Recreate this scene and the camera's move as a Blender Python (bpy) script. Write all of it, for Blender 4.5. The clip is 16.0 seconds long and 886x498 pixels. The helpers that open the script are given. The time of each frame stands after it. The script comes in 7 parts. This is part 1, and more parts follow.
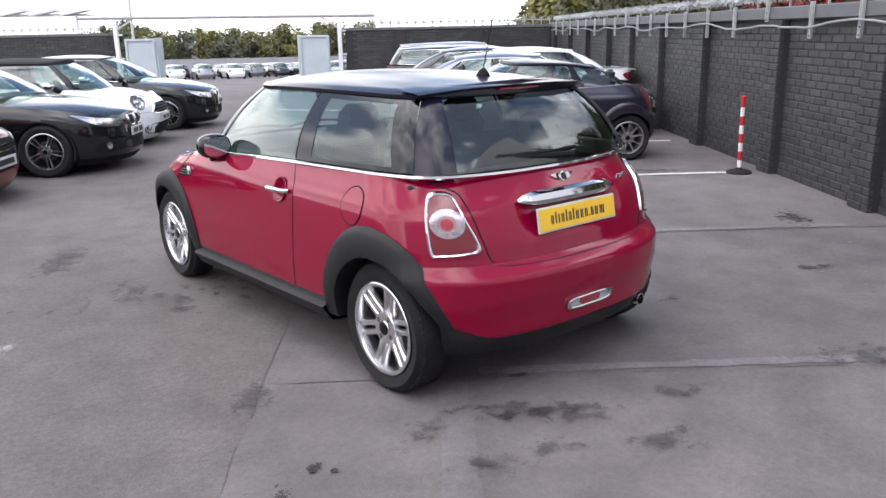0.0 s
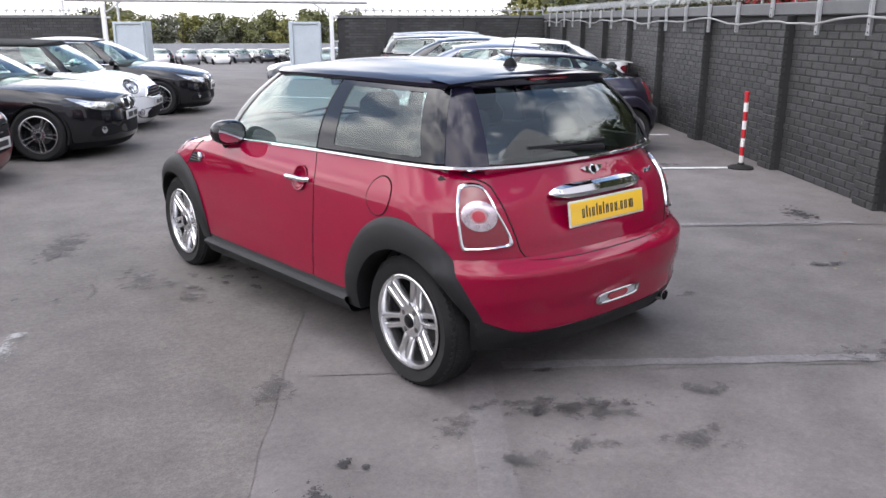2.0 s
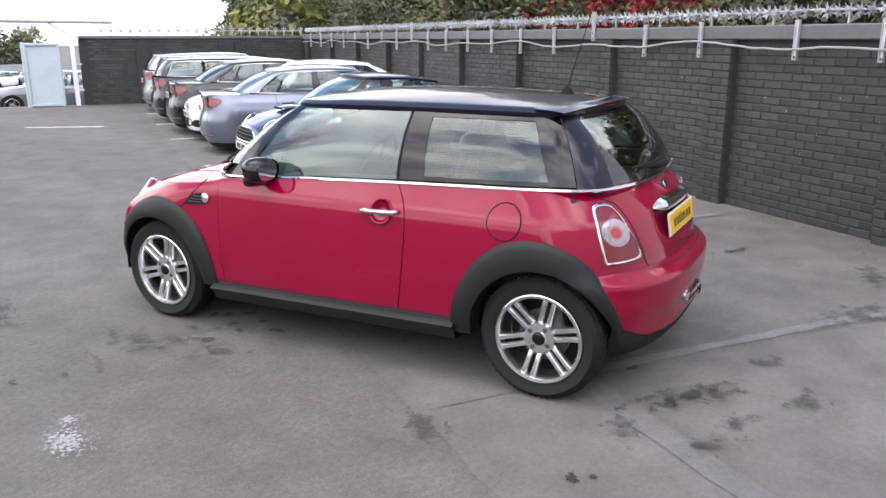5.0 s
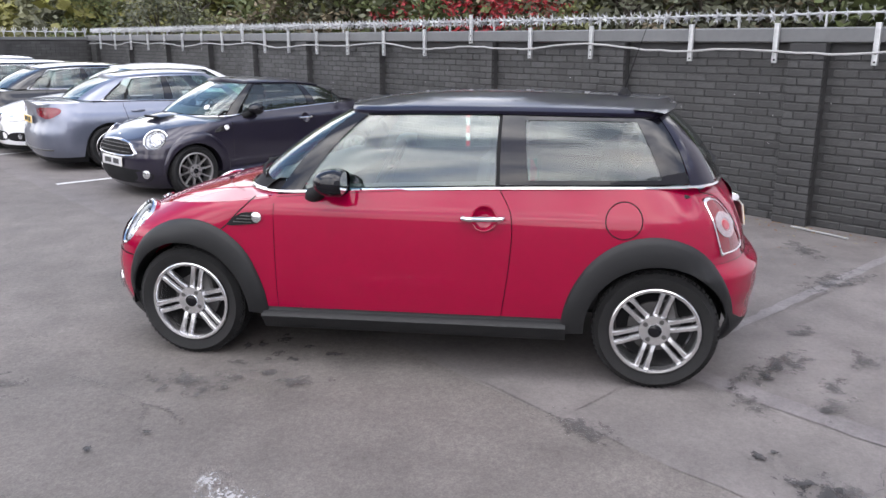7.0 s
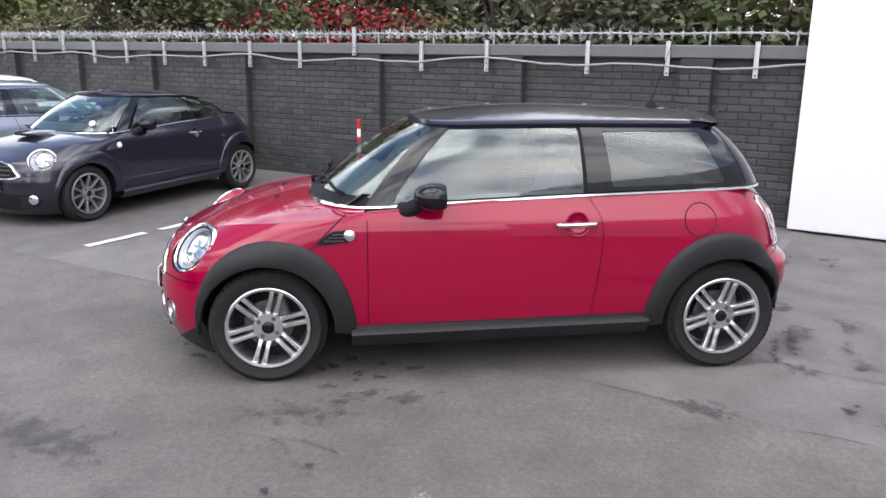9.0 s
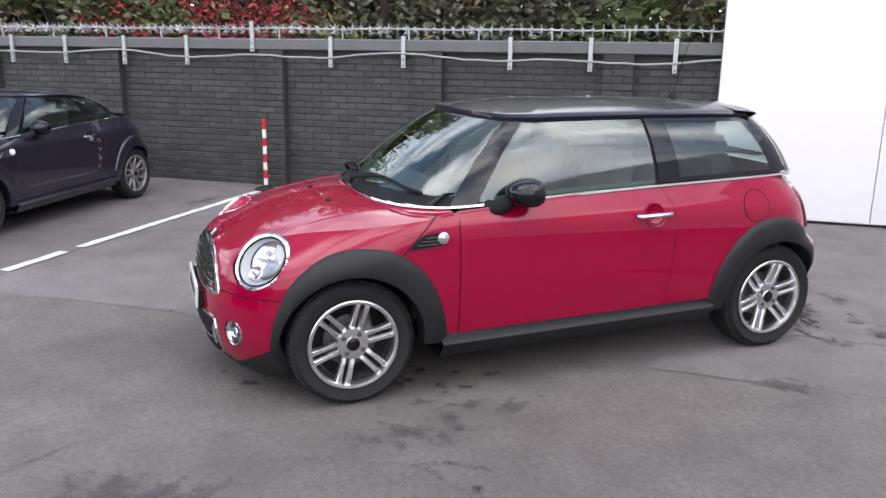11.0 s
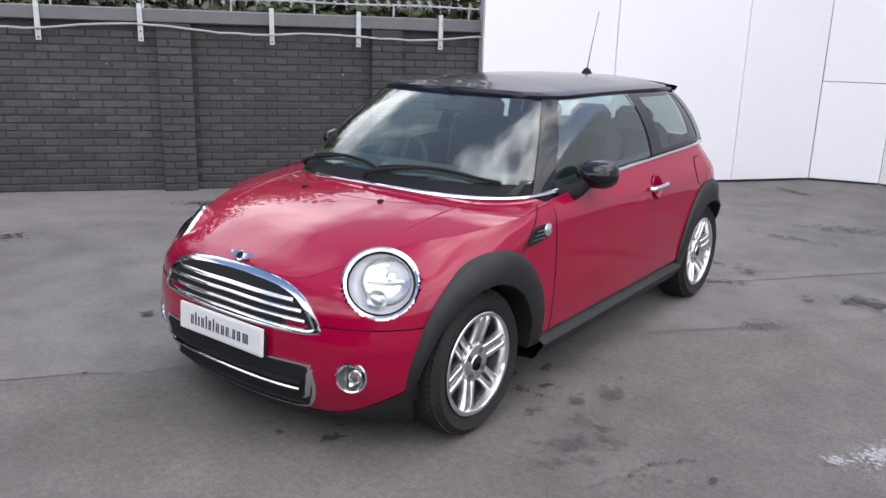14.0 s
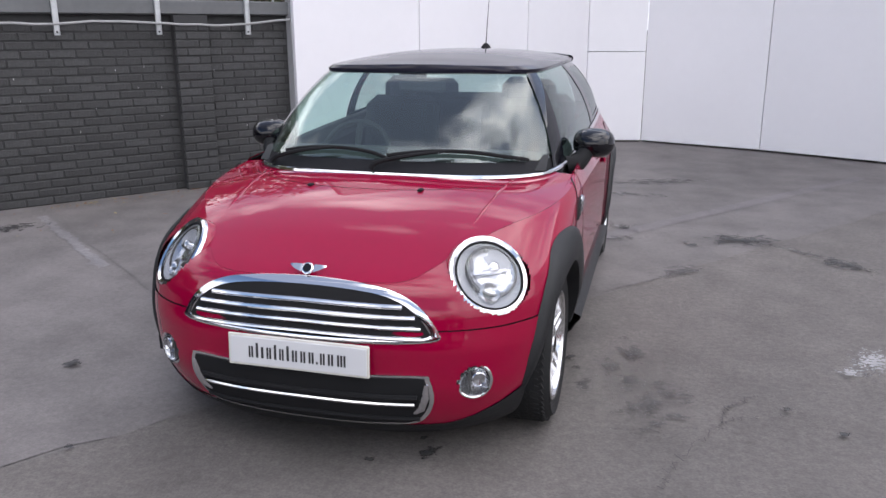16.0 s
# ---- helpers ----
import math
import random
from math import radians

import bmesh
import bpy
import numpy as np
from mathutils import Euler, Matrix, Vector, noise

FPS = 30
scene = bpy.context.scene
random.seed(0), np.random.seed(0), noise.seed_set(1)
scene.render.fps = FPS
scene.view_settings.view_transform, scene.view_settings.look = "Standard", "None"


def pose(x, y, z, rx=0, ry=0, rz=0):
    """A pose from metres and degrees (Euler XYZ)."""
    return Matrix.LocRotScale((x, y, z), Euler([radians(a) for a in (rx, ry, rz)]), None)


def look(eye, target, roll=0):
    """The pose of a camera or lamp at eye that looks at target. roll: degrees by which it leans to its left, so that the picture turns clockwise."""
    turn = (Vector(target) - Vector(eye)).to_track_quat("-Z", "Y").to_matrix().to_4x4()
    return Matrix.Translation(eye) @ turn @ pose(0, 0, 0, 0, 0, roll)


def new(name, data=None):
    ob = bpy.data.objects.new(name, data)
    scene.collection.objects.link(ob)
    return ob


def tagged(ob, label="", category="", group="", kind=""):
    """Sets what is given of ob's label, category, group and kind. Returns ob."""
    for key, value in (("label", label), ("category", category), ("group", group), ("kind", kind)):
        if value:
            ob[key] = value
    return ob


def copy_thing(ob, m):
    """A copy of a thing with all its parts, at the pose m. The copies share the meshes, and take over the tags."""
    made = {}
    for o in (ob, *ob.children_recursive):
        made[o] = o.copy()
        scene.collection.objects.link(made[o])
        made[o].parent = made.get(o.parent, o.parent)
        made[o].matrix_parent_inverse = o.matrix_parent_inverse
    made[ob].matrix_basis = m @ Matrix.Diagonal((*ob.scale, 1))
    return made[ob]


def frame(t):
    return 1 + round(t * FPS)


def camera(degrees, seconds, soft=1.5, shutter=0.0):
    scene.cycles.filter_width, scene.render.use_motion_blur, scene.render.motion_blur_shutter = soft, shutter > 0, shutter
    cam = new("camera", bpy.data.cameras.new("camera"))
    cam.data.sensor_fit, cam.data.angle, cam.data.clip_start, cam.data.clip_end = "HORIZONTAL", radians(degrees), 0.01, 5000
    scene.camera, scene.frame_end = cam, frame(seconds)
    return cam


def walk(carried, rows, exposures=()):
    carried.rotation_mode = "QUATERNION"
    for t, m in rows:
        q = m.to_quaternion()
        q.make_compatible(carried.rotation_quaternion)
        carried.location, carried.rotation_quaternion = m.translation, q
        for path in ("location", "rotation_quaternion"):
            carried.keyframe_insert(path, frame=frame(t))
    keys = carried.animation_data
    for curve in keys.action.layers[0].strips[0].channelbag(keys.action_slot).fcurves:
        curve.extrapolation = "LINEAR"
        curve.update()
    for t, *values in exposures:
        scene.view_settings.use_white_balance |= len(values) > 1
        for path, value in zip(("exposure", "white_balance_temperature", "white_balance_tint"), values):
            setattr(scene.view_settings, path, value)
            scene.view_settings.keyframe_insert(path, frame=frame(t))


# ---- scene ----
cam = camera(58.2, 16.0)
PATH = [
    (0, (-2.739, -4.077, 1.615), (-1.525, -2.579, 1.088), -1.2),
    (0.5, (-2.755, -4.063, 1.617), (-1.546, -2.562, 1.084), -0.6),
    (1, (-2.759, -4.057, 1.613), (-1.553, -2.555, 1.075), -0.6),
    (1.5, (-2.781, -4.019, 1.612), (-1.574, -2.521, 1.066), -0.8),
    (2, (-2.854, -3.895, 1.608), (-1.61, -2.43, 1.057), 0.0),
    (2.5, (-2.947, -3.694, 1.609), (-1.671, -2.254, 1.065), -1.1),
    (3, (-3.204, -3.519, 1.623), (-1.828, -2.168, 1.092), -0.2),
    (3.5, (-3.478, -3.329, 1.651), (-1.977, -2.118, 1.121), 0.1),
    (4, (-3.678, -3.072, 1.659), (-2.113, -1.935, 1.152), -0.1),
    (4.2, (-3.766, -2.988, 1.672), (-2.175, -1.886, 1.17), -0.1),
    (6.3, (-4.525, -1.524, 1.684), (-2.67, -0.98, 1.171), -0.0),
    (6.5, (-4.558, -1.366, 1.68), (-2.683, -0.884, 1.177), -0.0),
    (7, (-4.605, -0.916, 1.691), (-2.706, -0.546, 1.182), 0.0),
    (7.5, (-4.688, -0.49, 1.697), (-2.756, -0.33, 1.205), -0.1),
    (8, (-4.71, -0.076, 1.665), (-2.772, -0.065, 1.17), 1.7),
    (8.5, (-4.763, 0.33, 1.703), (-2.827, 0.244, 1.212), 0.9),
    (9, (-4.796, 0.764, 1.717), (-2.867, 0.55, 1.233), 0.6),
    (9.2, (-4.761, 0.916, 1.703), (-2.836, 0.667, 1.222), 1.1),
    (11.3, (-4.138, 2.32, 1.647), (-2.367, 1.528, 1.16), 0.9),
    (11.5, (-4.044, 2.464, 1.66), (-2.308, 1.602, 1.166), 1.1),
    (12, (-3.778, 2.693, 1.621), (-2.12, 1.687, 1.133), 1.3),
    (12.5, (-3.514, 2.932, 1.62), (-1.937, 1.802, 1.132), 1.8),
    (13, (-3.215, 3.261, 1.635), (-1.762, 1.979, 1.141), 2.0),
    (13.5, (-2.834, 3.491, 1.59), (-1.492, 2.093, 1.095), 1.8),
    (14, (-2.518, 3.742, 1.585), (-1.344, 2.205, 1.076), 1.7),
    (14.5, (-2.219, 3.857, 1.557), (-1.207, 2.213, 1.034), 2.5),
    (15, (-1.872, 3.935, 1.562), (-0.986, 2.223, 1.028), 2.5),
    (15.5, (-1.516, 4.126, 1.572), (-0.835, 2.324, 1.034), 2.7),
    (16, (-1.158, 4.209, 1.518), (-0.644, 2.351, 0.987), -0.2),
]
walk(cam, [(t, look(eye, target, roll)) for t, eye, target, roll in PATH], [(0, 0.92, 6540, 13), (3.5, 1.02, 6540, 13), (6.5, 1.16, 6540, 13), (9, 1.12, 6540, 13), (12.5, 0.92, 6500, 13), (14.5, 0.82, 6460, 13), (16, 0.70, 6460, 14)])

# ---------------------------------------------------------------- light
world = bpy.data.worlds.new("sky")
scene.world = world
world.use_nodes = True
SUN_EL, SUN_AZ = 44.0, 252.0
CLOUDS = (4.395, 7.249, 1.187)


def sky_world():
    nt = world.node_tree
    n, l = nt.nodes, nt.links
    n.clear()
    out, mix = n.new("ShaderNodeOutputWorld"), n.new("ShaderNodeMixShader")
    blue, cloud = n.new("ShaderNodeBackground"), n.new("ShaderNodeBackground")
    sky = n.new("ShaderNodeTexSky")
    sky.sky_type, sky.sun_disc = "NISHITA", False
    sky.sun_elevation, sky.sun_rotation = radians(SUN_EL), radians(SUN_AZ)
    l.new(sky.outputs[0], blue.inputs[0])
    blue.inputs[1].default_value = 0.15
    co, mp, nz = n.new("ShaderNodeTexCoord"), n.new("ShaderNodeMapping"), n.new("ShaderNodeTexNoise")
    mp.inputs["Scale"].default_value = (1.0, 1.0, 1.6)
    mp.inputs["Location"].default_value = CLOUDS
    nz.inputs["Scale"].default_value, nz.inputs["Detail"].default_value, nz.inputs["Roughness"].default_value = 1.7, 6.0, 0.5
    nz.inputs["Distortion"].default_value = 0.3
    l.new(co.outputs["Generated"], mp.inputs[0])
    l.new(mp.outputs[0], nz.inputs["Vector"])
    cover = n.new("ShaderNodeValToRGB")
    cover.color_ramp.elements[0].position, cover.color_ramp.elements[1].position = 0.46, 0.58
    # cloud banks close up towards the horizon
    up, low, bank, fac = n.new("ShaderNodeSeparateXYZ"), n.new("ShaderNodeMapRange"), n.new("ShaderNodeMath"), n.new("ShaderNodeMath")
    l.new(co.outputs["Generated"], up.inputs[0])
    l.new(up.outputs["Z"], low.inputs["Value"])
    low.inputs["From Min"].default_value, low.inputs["From Max"].default_value = 0.65, 0.0
    low.inputs["To Min"].default_value, low.inputs["To Max"].default_value = 0.0, 1.0
    bank.operation, fac.operation = "POWER", "MULTIPLY_ADD"
    bank.inputs[1].default_value, fac.inputs[1].default_value = 1.7, 0.30
    l.new(low.outputs[0], bank.inputs[0])
    l.new(bank.outputs[0], fac.inputs[0])
    l.new(nz.outputs["Fac"], fac.inputs[2])
    l.new(fac.outputs[0], cover.inputs[0])
    nz2 = n.new("ShaderNodeTexNoise")
    nz2.inputs["Scale"].default_value, nz2.inputs["Detail"].default_value = 4.3, 8.0
    l.new(mp.outputs[0], nz2.inputs["Vector"])
    tone = n.new("ShaderNodeValToRGB")
    tone.color_ramp.elements[0].position, tone.color_ramp.elements[1].position = 0.32, 0.62
    tone.color_ramp.elements[0].color, tone.color_ramp.elements[1].color = (0.55, 0.60, 0.70, 1), (1.45, 1.45, 1.46, 1)
    l.new(nz2.outputs["Fac"], tone.inputs[0])
    l.new(tone.outputs[0], cloud.inputs[0])
    # an overcast sky is about three times as bright overhead as at the horizon
    sep, grad = n.new("ShaderNodeSeparateXYZ"), n.new("ShaderNodeMapRange")
    l.new(co.outputs["Generated"], sep.inputs[0])
    l.new(sep.outputs["Z"], grad.inputs["Value"])
    grad.inputs["From Min"].default_value, grad.inputs["From Max"].default_value = 0.0, 1.0
    grad.inputs["To Min"].default_value, grad.inputs["To Max"].default_value = 0.84, 2.22
    l.new(grad.outputs[0], cloud.inputs[1])
    l.new(cover.outputs[0], mix.inputs[0])
    l.new(blue.outputs[0], mix.inputs[1])
    l.new(cloud.outputs[0], mix.inputs[2])
    l.new(mix.outputs[0], out.inputs[0])


sky_world()
sun = new("sun", bpy.data.lights.new("sun", "SUN"))
sun.data.energy, sun.data.angle, sun.data.color = 0.55, radians(172), (1.0, 0.96, 0.9)
az, el = radians(SUN_AZ), radians(SUN_EL)
sun.matrix_basis = look((0, 0, 30), (-math.sin(az) * math.cos(el) * 20, -math.cos(az) * math.cos(el) * 20, 30 - math.sin(el) * 20))

# ---------------------------------------------------------------- small helpers


def curve(xs, ys):
    """A smooth function through the given points."""
    xs, ys = np.array(xs, float), np.array(ys, float)
    d = np.diff(ys) / np.diff(xs)
    m = np.r_[d[0], (d[:-1] + d[1:]) / 2, d[-1]]
    m[1:-1][d[:-1] * d[1:] <= 0] = 0

    def at(x):
        x = np.clip(x, xs[0], xs[-1])
        i = int(np.clip(np.searchsorted(xs, x) - 1, 0, len(xs) - 2))
        h = xs[i + 1] - xs[i]
        t = (x - xs[i]) / h
        return float(ys[i] * (1 + 2 * t) * (1 - t) ** 2 + h * m[i] * t * (1 - t) ** 2 + ys[i + 1] * t * t * (3 - 2 * t) + h * m[i + 1] * t * t * (t - 1))

    return at


def bend(points, n, closed=False):
    """n points along a smooth line through the given ones."""
    p = [Vector(q) for q in points]
    k = len(p)
    out = []
    last = k if closed else k - 1
    for i in range(n):
        s = i * last / (n if closed else n - 1)
        j = min(int(s), last - 1)
        t = s - j
        a, b, c, d = (p[(j + o) % k] if closed else p[min(max(j + o, 0), k - 1)] for o in (-1, 0, 1, 2))
        out.append(0.5 * (2 * b + (c - a) * t + (2 * a - 5 * b + 4 * c - d) * t * t + (3 * b - a - 3 * c + d) * t ** 3))
    return out


class Geo:
    """Vertices and faces of one mesh."""

    def __init__(self):
        self.v, self.f = [], []

    def add(self, verts, faces):
        k = len(self.v)
        self.v += [tuple(p) for p in verts]
        self.f += [tuple(i + k for i in q) for q in faces]
        return self

    def grid(self, rows, wrap=False, flip=False):
        n, m = len(rows), len(rows[0])
        faces = []
        for i in range(n - 1):
            for j in range(m if wrap else m - 1):
                q = (i * m + j, i * m + (j + 1) % m, (i + 1) * m + (j + 1) % m, (i + 1) * m + j)
                faces.append(q[::-1] if flip else q)
        return self.add([p for r in rows for p in r], faces)

    def box(self, c, s, m=None, bevel=0.0):
        x, y, z = (a / 2 for a in s)
        if not bevel:
            v = [Vector((i * x, j * y, k * z)) for i in (-1, 1) for j in (-1, 1) for k in (-1, 1)]
            f = [(0, 1, 3, 2), (4, 6, 7, 5), (0, 4, 5, 1), (2, 3, 7, 6), (0, 2, 6, 4), (1, 5, 7, 3)]
        else:
            b = min(bevel, x * 0.9, y * 0.9, z * 0.9)
            ring = [(-x + b, -y), (x - b, -y), (x, -y + b), (x, y - b), (x - b, y), (-x + b, y), (-x, y - b), (-x, -y + b)]
            v, f = [], []
            for k, (zz, sh) in enumerate(((-z, b), (-z + b, 0), (z - b, 0), (z, b))):
                v += [Vector((px - math.copysign(min(sh, abs(px)), px) if abs(px) > 0 else 0, py - math.copysign(min(sh, abs(py)), py), zz)) for px, py in ring]
            for k in range(3):
                f += [(k * 8 + j, k * 8 + (j + 1) % 8, k * 8 + 8 + (j + 1) % 8, k * 8 + 8 + j) for j in range(8)]
            f += [tuple(range(7, -1, -1)), tuple(range(24, 32))]
        t = Matrix.Translation(c) @ (m.to_4x4() if m is not None else Matrix())
        return self.add([t @ p for p in v], f)

    def tube(self, pts, r, n=8, closed=False, caps=True):
        pts = [Vector(p) for p in pts]
        k = len(pts)
        rows = []
        side = None
        for i, p in enumerate(pts):
            a, b = (pts[(i - 1) % k], pts[(i + 1) % k]) if closed else (pts[max(i - 1, 0)], pts[min(i + 1, k - 1)])
            d = (b - a).normalized()
            if side is None:
                side = d.orthogonal().normalized()
            side = (side - d * side.dot(d)).normalized()
            up = d.cross(side)
            rr = r[i] if isinstance(r, (list, tuple)) else r
            rows.append([p + (side * math.cos(2 * math.pi * j / n) + up * math.sin(2 * math.pi * j / n)) * rr for j in range(n)])
        if closed:
            rows.append(rows[0])
        base = len(self.v)
        self.grid(rows, wrap=True, flip=False)
        if caps and not closed:
            self.f.append(tuple(base + j for j in range(n - 1, -1, -1)))
            self.f.append(tuple(base + (len(rows) - 1) * n + j for j in range(n)))
        return self

    def lathe(self, prof, m=None, n=32, a0=0.0, a1=360.0):
        """prof: (radius, along) pairs, turned round the local x axis."""
        m = m or Matrix()
        full = a1 - a0 >= 359.9
        rows = []
        for r, x in prof:
            rows.append([m @ Vector((x, r * math.cos(radians(a0 + (a1 - a0) * j / n)), r * math.sin(radians(a0 + (a1 - a0) * j / n)))) for j in range(n if full else n + 1)])
        return self.grid(rows, wrap=full)

    def ball(self, c, s, n=12):
        rows = [[Vector((c[0] + s[0] * math.cos(a) * math.sin(b), c[1] + s[1] * math.sin(a) * math.sin(b), c[2] + s[2] * math.cos(b)))
                 for a in (2 * math.pi * j / n for j in range(n))] for b in (math.pi * (i + 0.02) / (n // 2 + 0.04) for i in range(n // 2 + 1))]
        return self.grid(rows, wrap=True, flip=True)

    def moved(self, m):
        self.v = [tuple(m @ Vector(p)) for p in self.v]
        return self

    def mirror(self):
        k = len(self.v)
        self.v += [(-x, y, z) for x, y, z in self.v]
        self.f += [tuple(i + k for i in q[::-1]) for q in self.f]
        return self

    def mesh(self, name, material, smooth=35):
        me = bpy.data.meshes.new(name)
        me.from_pydata(self.v, [], self.f)
        bm = bmesh.new()
        bm.from_mesh(me)
        bmesh.ops.remove_doubles(bm, verts=bm.verts, dist=1e-5)
        bmesh.ops.recalc_face_normals(bm, faces=bm.faces)
        bm.to_mesh(me)
        bm.free()
        me.materials.append(material)
        if smooth:
            me.shade_smooth()
            me.set_sharp_from_angle(angle=radians(smooth))
        return me


def part(name, geo, material, parent, label="", smooth=35, m=None):
    """One mesh object under a thing or a part."""
    ob = new(name, geo if isinstance(geo, bpy.types.Mesh) else geo.mesh(name, material, smooth))
    ob.parent = parent
    if m is not None:
        ob.matrix_basis = m
    return tagged(ob, label)


def thing(name, label, category, group="", kind="", geo=None, material=None, m=None, smooth=35):
    """A top-level thing: a mesh, or an Empty that parents its parts."""
    ob = new(name, geo.mesh(name, material, smooth) if geo else None)
    if m is not None:
        ob.matrix_basis = m
    return tagged(ob, label, category, group, kind)


# ---------------------------------------------------------------- materials


def mat(name, base, rough=0.5, metal=0.0, coat=0.0, coat_rough=0.03, vary=0.0, scale=8.0, bump=0.0, bump_scale=60.0, spec=0.5, island=0.0):
    m = bpy.data.materials.new(name)
    m.use_nodes = True
    n, l = m.node_tree.nodes, m.node_tree.links
    b = n["Principled BSDF"]
    b.inputs["Roughness"].default_value, b.inputs["Metallic"].default_value = rough, metal
    b.inputs["Coat Weight"].default_value, b.inputs["Coat Roughness"].default_value = coat, coat_rough
    b.inputs["Specular IOR Level"].default_value = spec
    b.inputs["Base Color"].default_value = (*base, 1)
    co = n.new("ShaderNodeTexCoord")
    if vary or island:
        col = n.new("ShaderNodeRGB")
        col.outputs[0].default_value = (*base, 1)
        last = col.outputs[0]

        def scaled(last, fac, lo, hi):
            mp = n.new("ShaderNodeMapRange")
            mp.inputs["To Min"].default_value, mp.inputs["To Max"].default_value = lo, hi
            l.new(fac, mp.inputs["Value"])
            mu = n.new("ShaderNodeVectorMath")
            mu.operation = "SCALE"
            l.new(last, mu.inputs[0])
            l.new(mp.outputs[0], mu.inputs["Scale"])
            return mu.outputs[0]

        if vary:
            for sc, am in ((scale, vary), (scale * 7.3, vary * 0.6)):
                t = n.new("ShaderNodeTexNoise")
                t.inputs["Scale"].default_value, t.inputs["Detail"].default_value = sc, 5
                l.new(co.outputs["Object"], t.inputs["Vector"])
                last = scaled(last, t.outputs["Fac"], 1 - am * 1.6, 1 + am * 1.6)
        if island:
            oi, gi = n.new("ShaderNodeObjectInfo"), n.new("ShaderNodeNewGeometry")
            ad = n.new("ShaderNodeMath")
            l.new(oi.outputs["Random"], ad.inputs[0])
            l.new(gi.outputs["Random Per Island"], ad.inputs[1])
            fr = n.new("ShaderNodeMath")
            fr.operation = "FRACT"
            l.new(ad.outputs[0], fr.inputs[0])
            last = scaled(last, fr.outputs[0], 1 - island, 1 + island)
        l.new(last, b.inputs["Base Color"])
    if bump:
        t, bp = n.new("ShaderNodeTexNoise"), n.new("ShaderNodeBump")
        t.inputs["Scale"].default_value, t.inputs["Detail"].default_value = bump_scale, 6
        bp.inputs["Strength"].default_value, bp.inputs["Distance"].default_value = bump, 0.01
        l.new(co.outputs["Object"], t.inputs["Vector"])
        l.new(t.outputs["Fac"], bp.inputs["Height"])
        l.new(bp.outputs[0], b.inputs["Normal"])
    return m


def paint(name, base, metal=0.35, rough=0.32, coat=1.0, spec=0.15, coat_ior=1.5):
    """Car paint: flaked base coat under a clear coat, with a little road film."""
    m = mat(name, base, rough=rough, metal=metal, coat=coat, coat_rough=0.035, vary=0.04, scale=3.0, spec=spec)
    m.node_tree.nodes["Principled BSDF"].inputs["Coat IOR"].default_value = coat_ior
    n, l = m.node_tree.nodes, m.node_tree.links
    b = n["Principled BSDF"]
    co, t, r = n.new("ShaderNodeTexCoord"), n.new("ShaderNodeTexNoise"), n.new("ShaderNodeMapRange")
    t.inputs["Scale"].default_value, t.inputs["Detail"].default_value = 2.2, 8
    r.inputs["To Min"].default_value, r.inputs["To Max"].default_value = 0.004, 0.035
    l.new(co.outputs["Object"], t.inputs["Vector"])
    l.new(t.outputs["Fac"], r.inputs["Value"])
    l.new(r.outputs[0], b.inputs["Coat Roughness"])
    return m


def glazing(name, tint, gloss=1.0):
    """A pane: tinted see-through with a mirror coat that follows the angle."""
    m = bpy.data.materials.new(name)
    m.use_nodes = True
    n, l = m.node_tree.nodes, m.node_tree.links
    n.clear()
    out, mix = n.new("ShaderNodeOutputMaterial"), n.new("ShaderNodeMixShader")
    tr, gl, fr = n.new("ShaderNodeBsdfTransparent"), n.new("ShaderNodeBsdfGlossy"), n.new("ShaderNodeLayerWeight")
    tr.inputs[0].default_value = (*tint, 1)
    gl.inputs["Roughness"].default_value = 0.0
    gl.inputs["Color"].default_value = (gloss * 0.95, gloss, gloss * 0.985, 1)
    # more mirror towards grazing angles, the same from both sides of the pane
    pw, ma = n.new("ShaderNodeMath"), n.new("ShaderNodeMath")
    pw.operation, ma.operation = "POWER", "MULTIPLY_ADD"
    fr.inputs["Blend"].default_value = 0.5
    pw.inputs[1].default_value = 4.2
    ma.inputs[1].default_value, ma.inputs[2].default_value = 0.885, 0.11
    l.new(fr.outputs["Facing"], pw.inputs[0])
    l.new(pw.outputs[0], ma.inputs[0])
    l.new(ma.outputs[0], mix.inputs[0])
    l.new(tr.outputs[0], mix.inputs[1])
    l.new(gl.outputs[0], mix.inputs[2])
    l.new(mix.outputs[0], out.inputs[0])
    return m


RED = paint("crimson_paint", (0.226, 0.0001, 0.024), 0.0, 0.4, 1.0, 0.02, 1.44)
NAVY = paint("black_blue_paint", (0.008, 0.007, 0.017), 0.1, 0.35, 0.7, 0.1, 1.42)
GLOSS_BLACK = mat("gloss_black", (0.004, 0.004, 0.006), 0.05, spec=0.42)
CLAD = mat("grained_black_plastic", (0.011, 0.0115, 0.0125), 0.55, spec=0.32, vary=0.12, scale=14, bump=0.12, bump_scale=320)
RUBBER = mat("tyre_rubber", (0.013, 0.013, 0.0135), 0.75, spec=0.28, vary=0.22, scale=9, bump=0.2, bump_scale=130)
ALLOY = mat("silver_alloy", (0.66, 0.66, 0.67), 0.2, metal=0.95, vary=0.06, scale=12)
DARK_ALLOY = mat("dull_metal", (0.10, 0.098, 0.098), 0.5, metal=0.7, vary=0.2, scale=30)
GUNMETAL = mat("grey_alloy", (0.34, 0.33, 0.33), 0.33, metal=0.8, vary=0.1, scale=20)
CHROME = mat("chrome", (0.66, 0.66, 0.68), 0.06, metal=1.0)
DARK = mat("matt_black", (0.010, 0.010, 0.011), 0.8, spec=0.2)
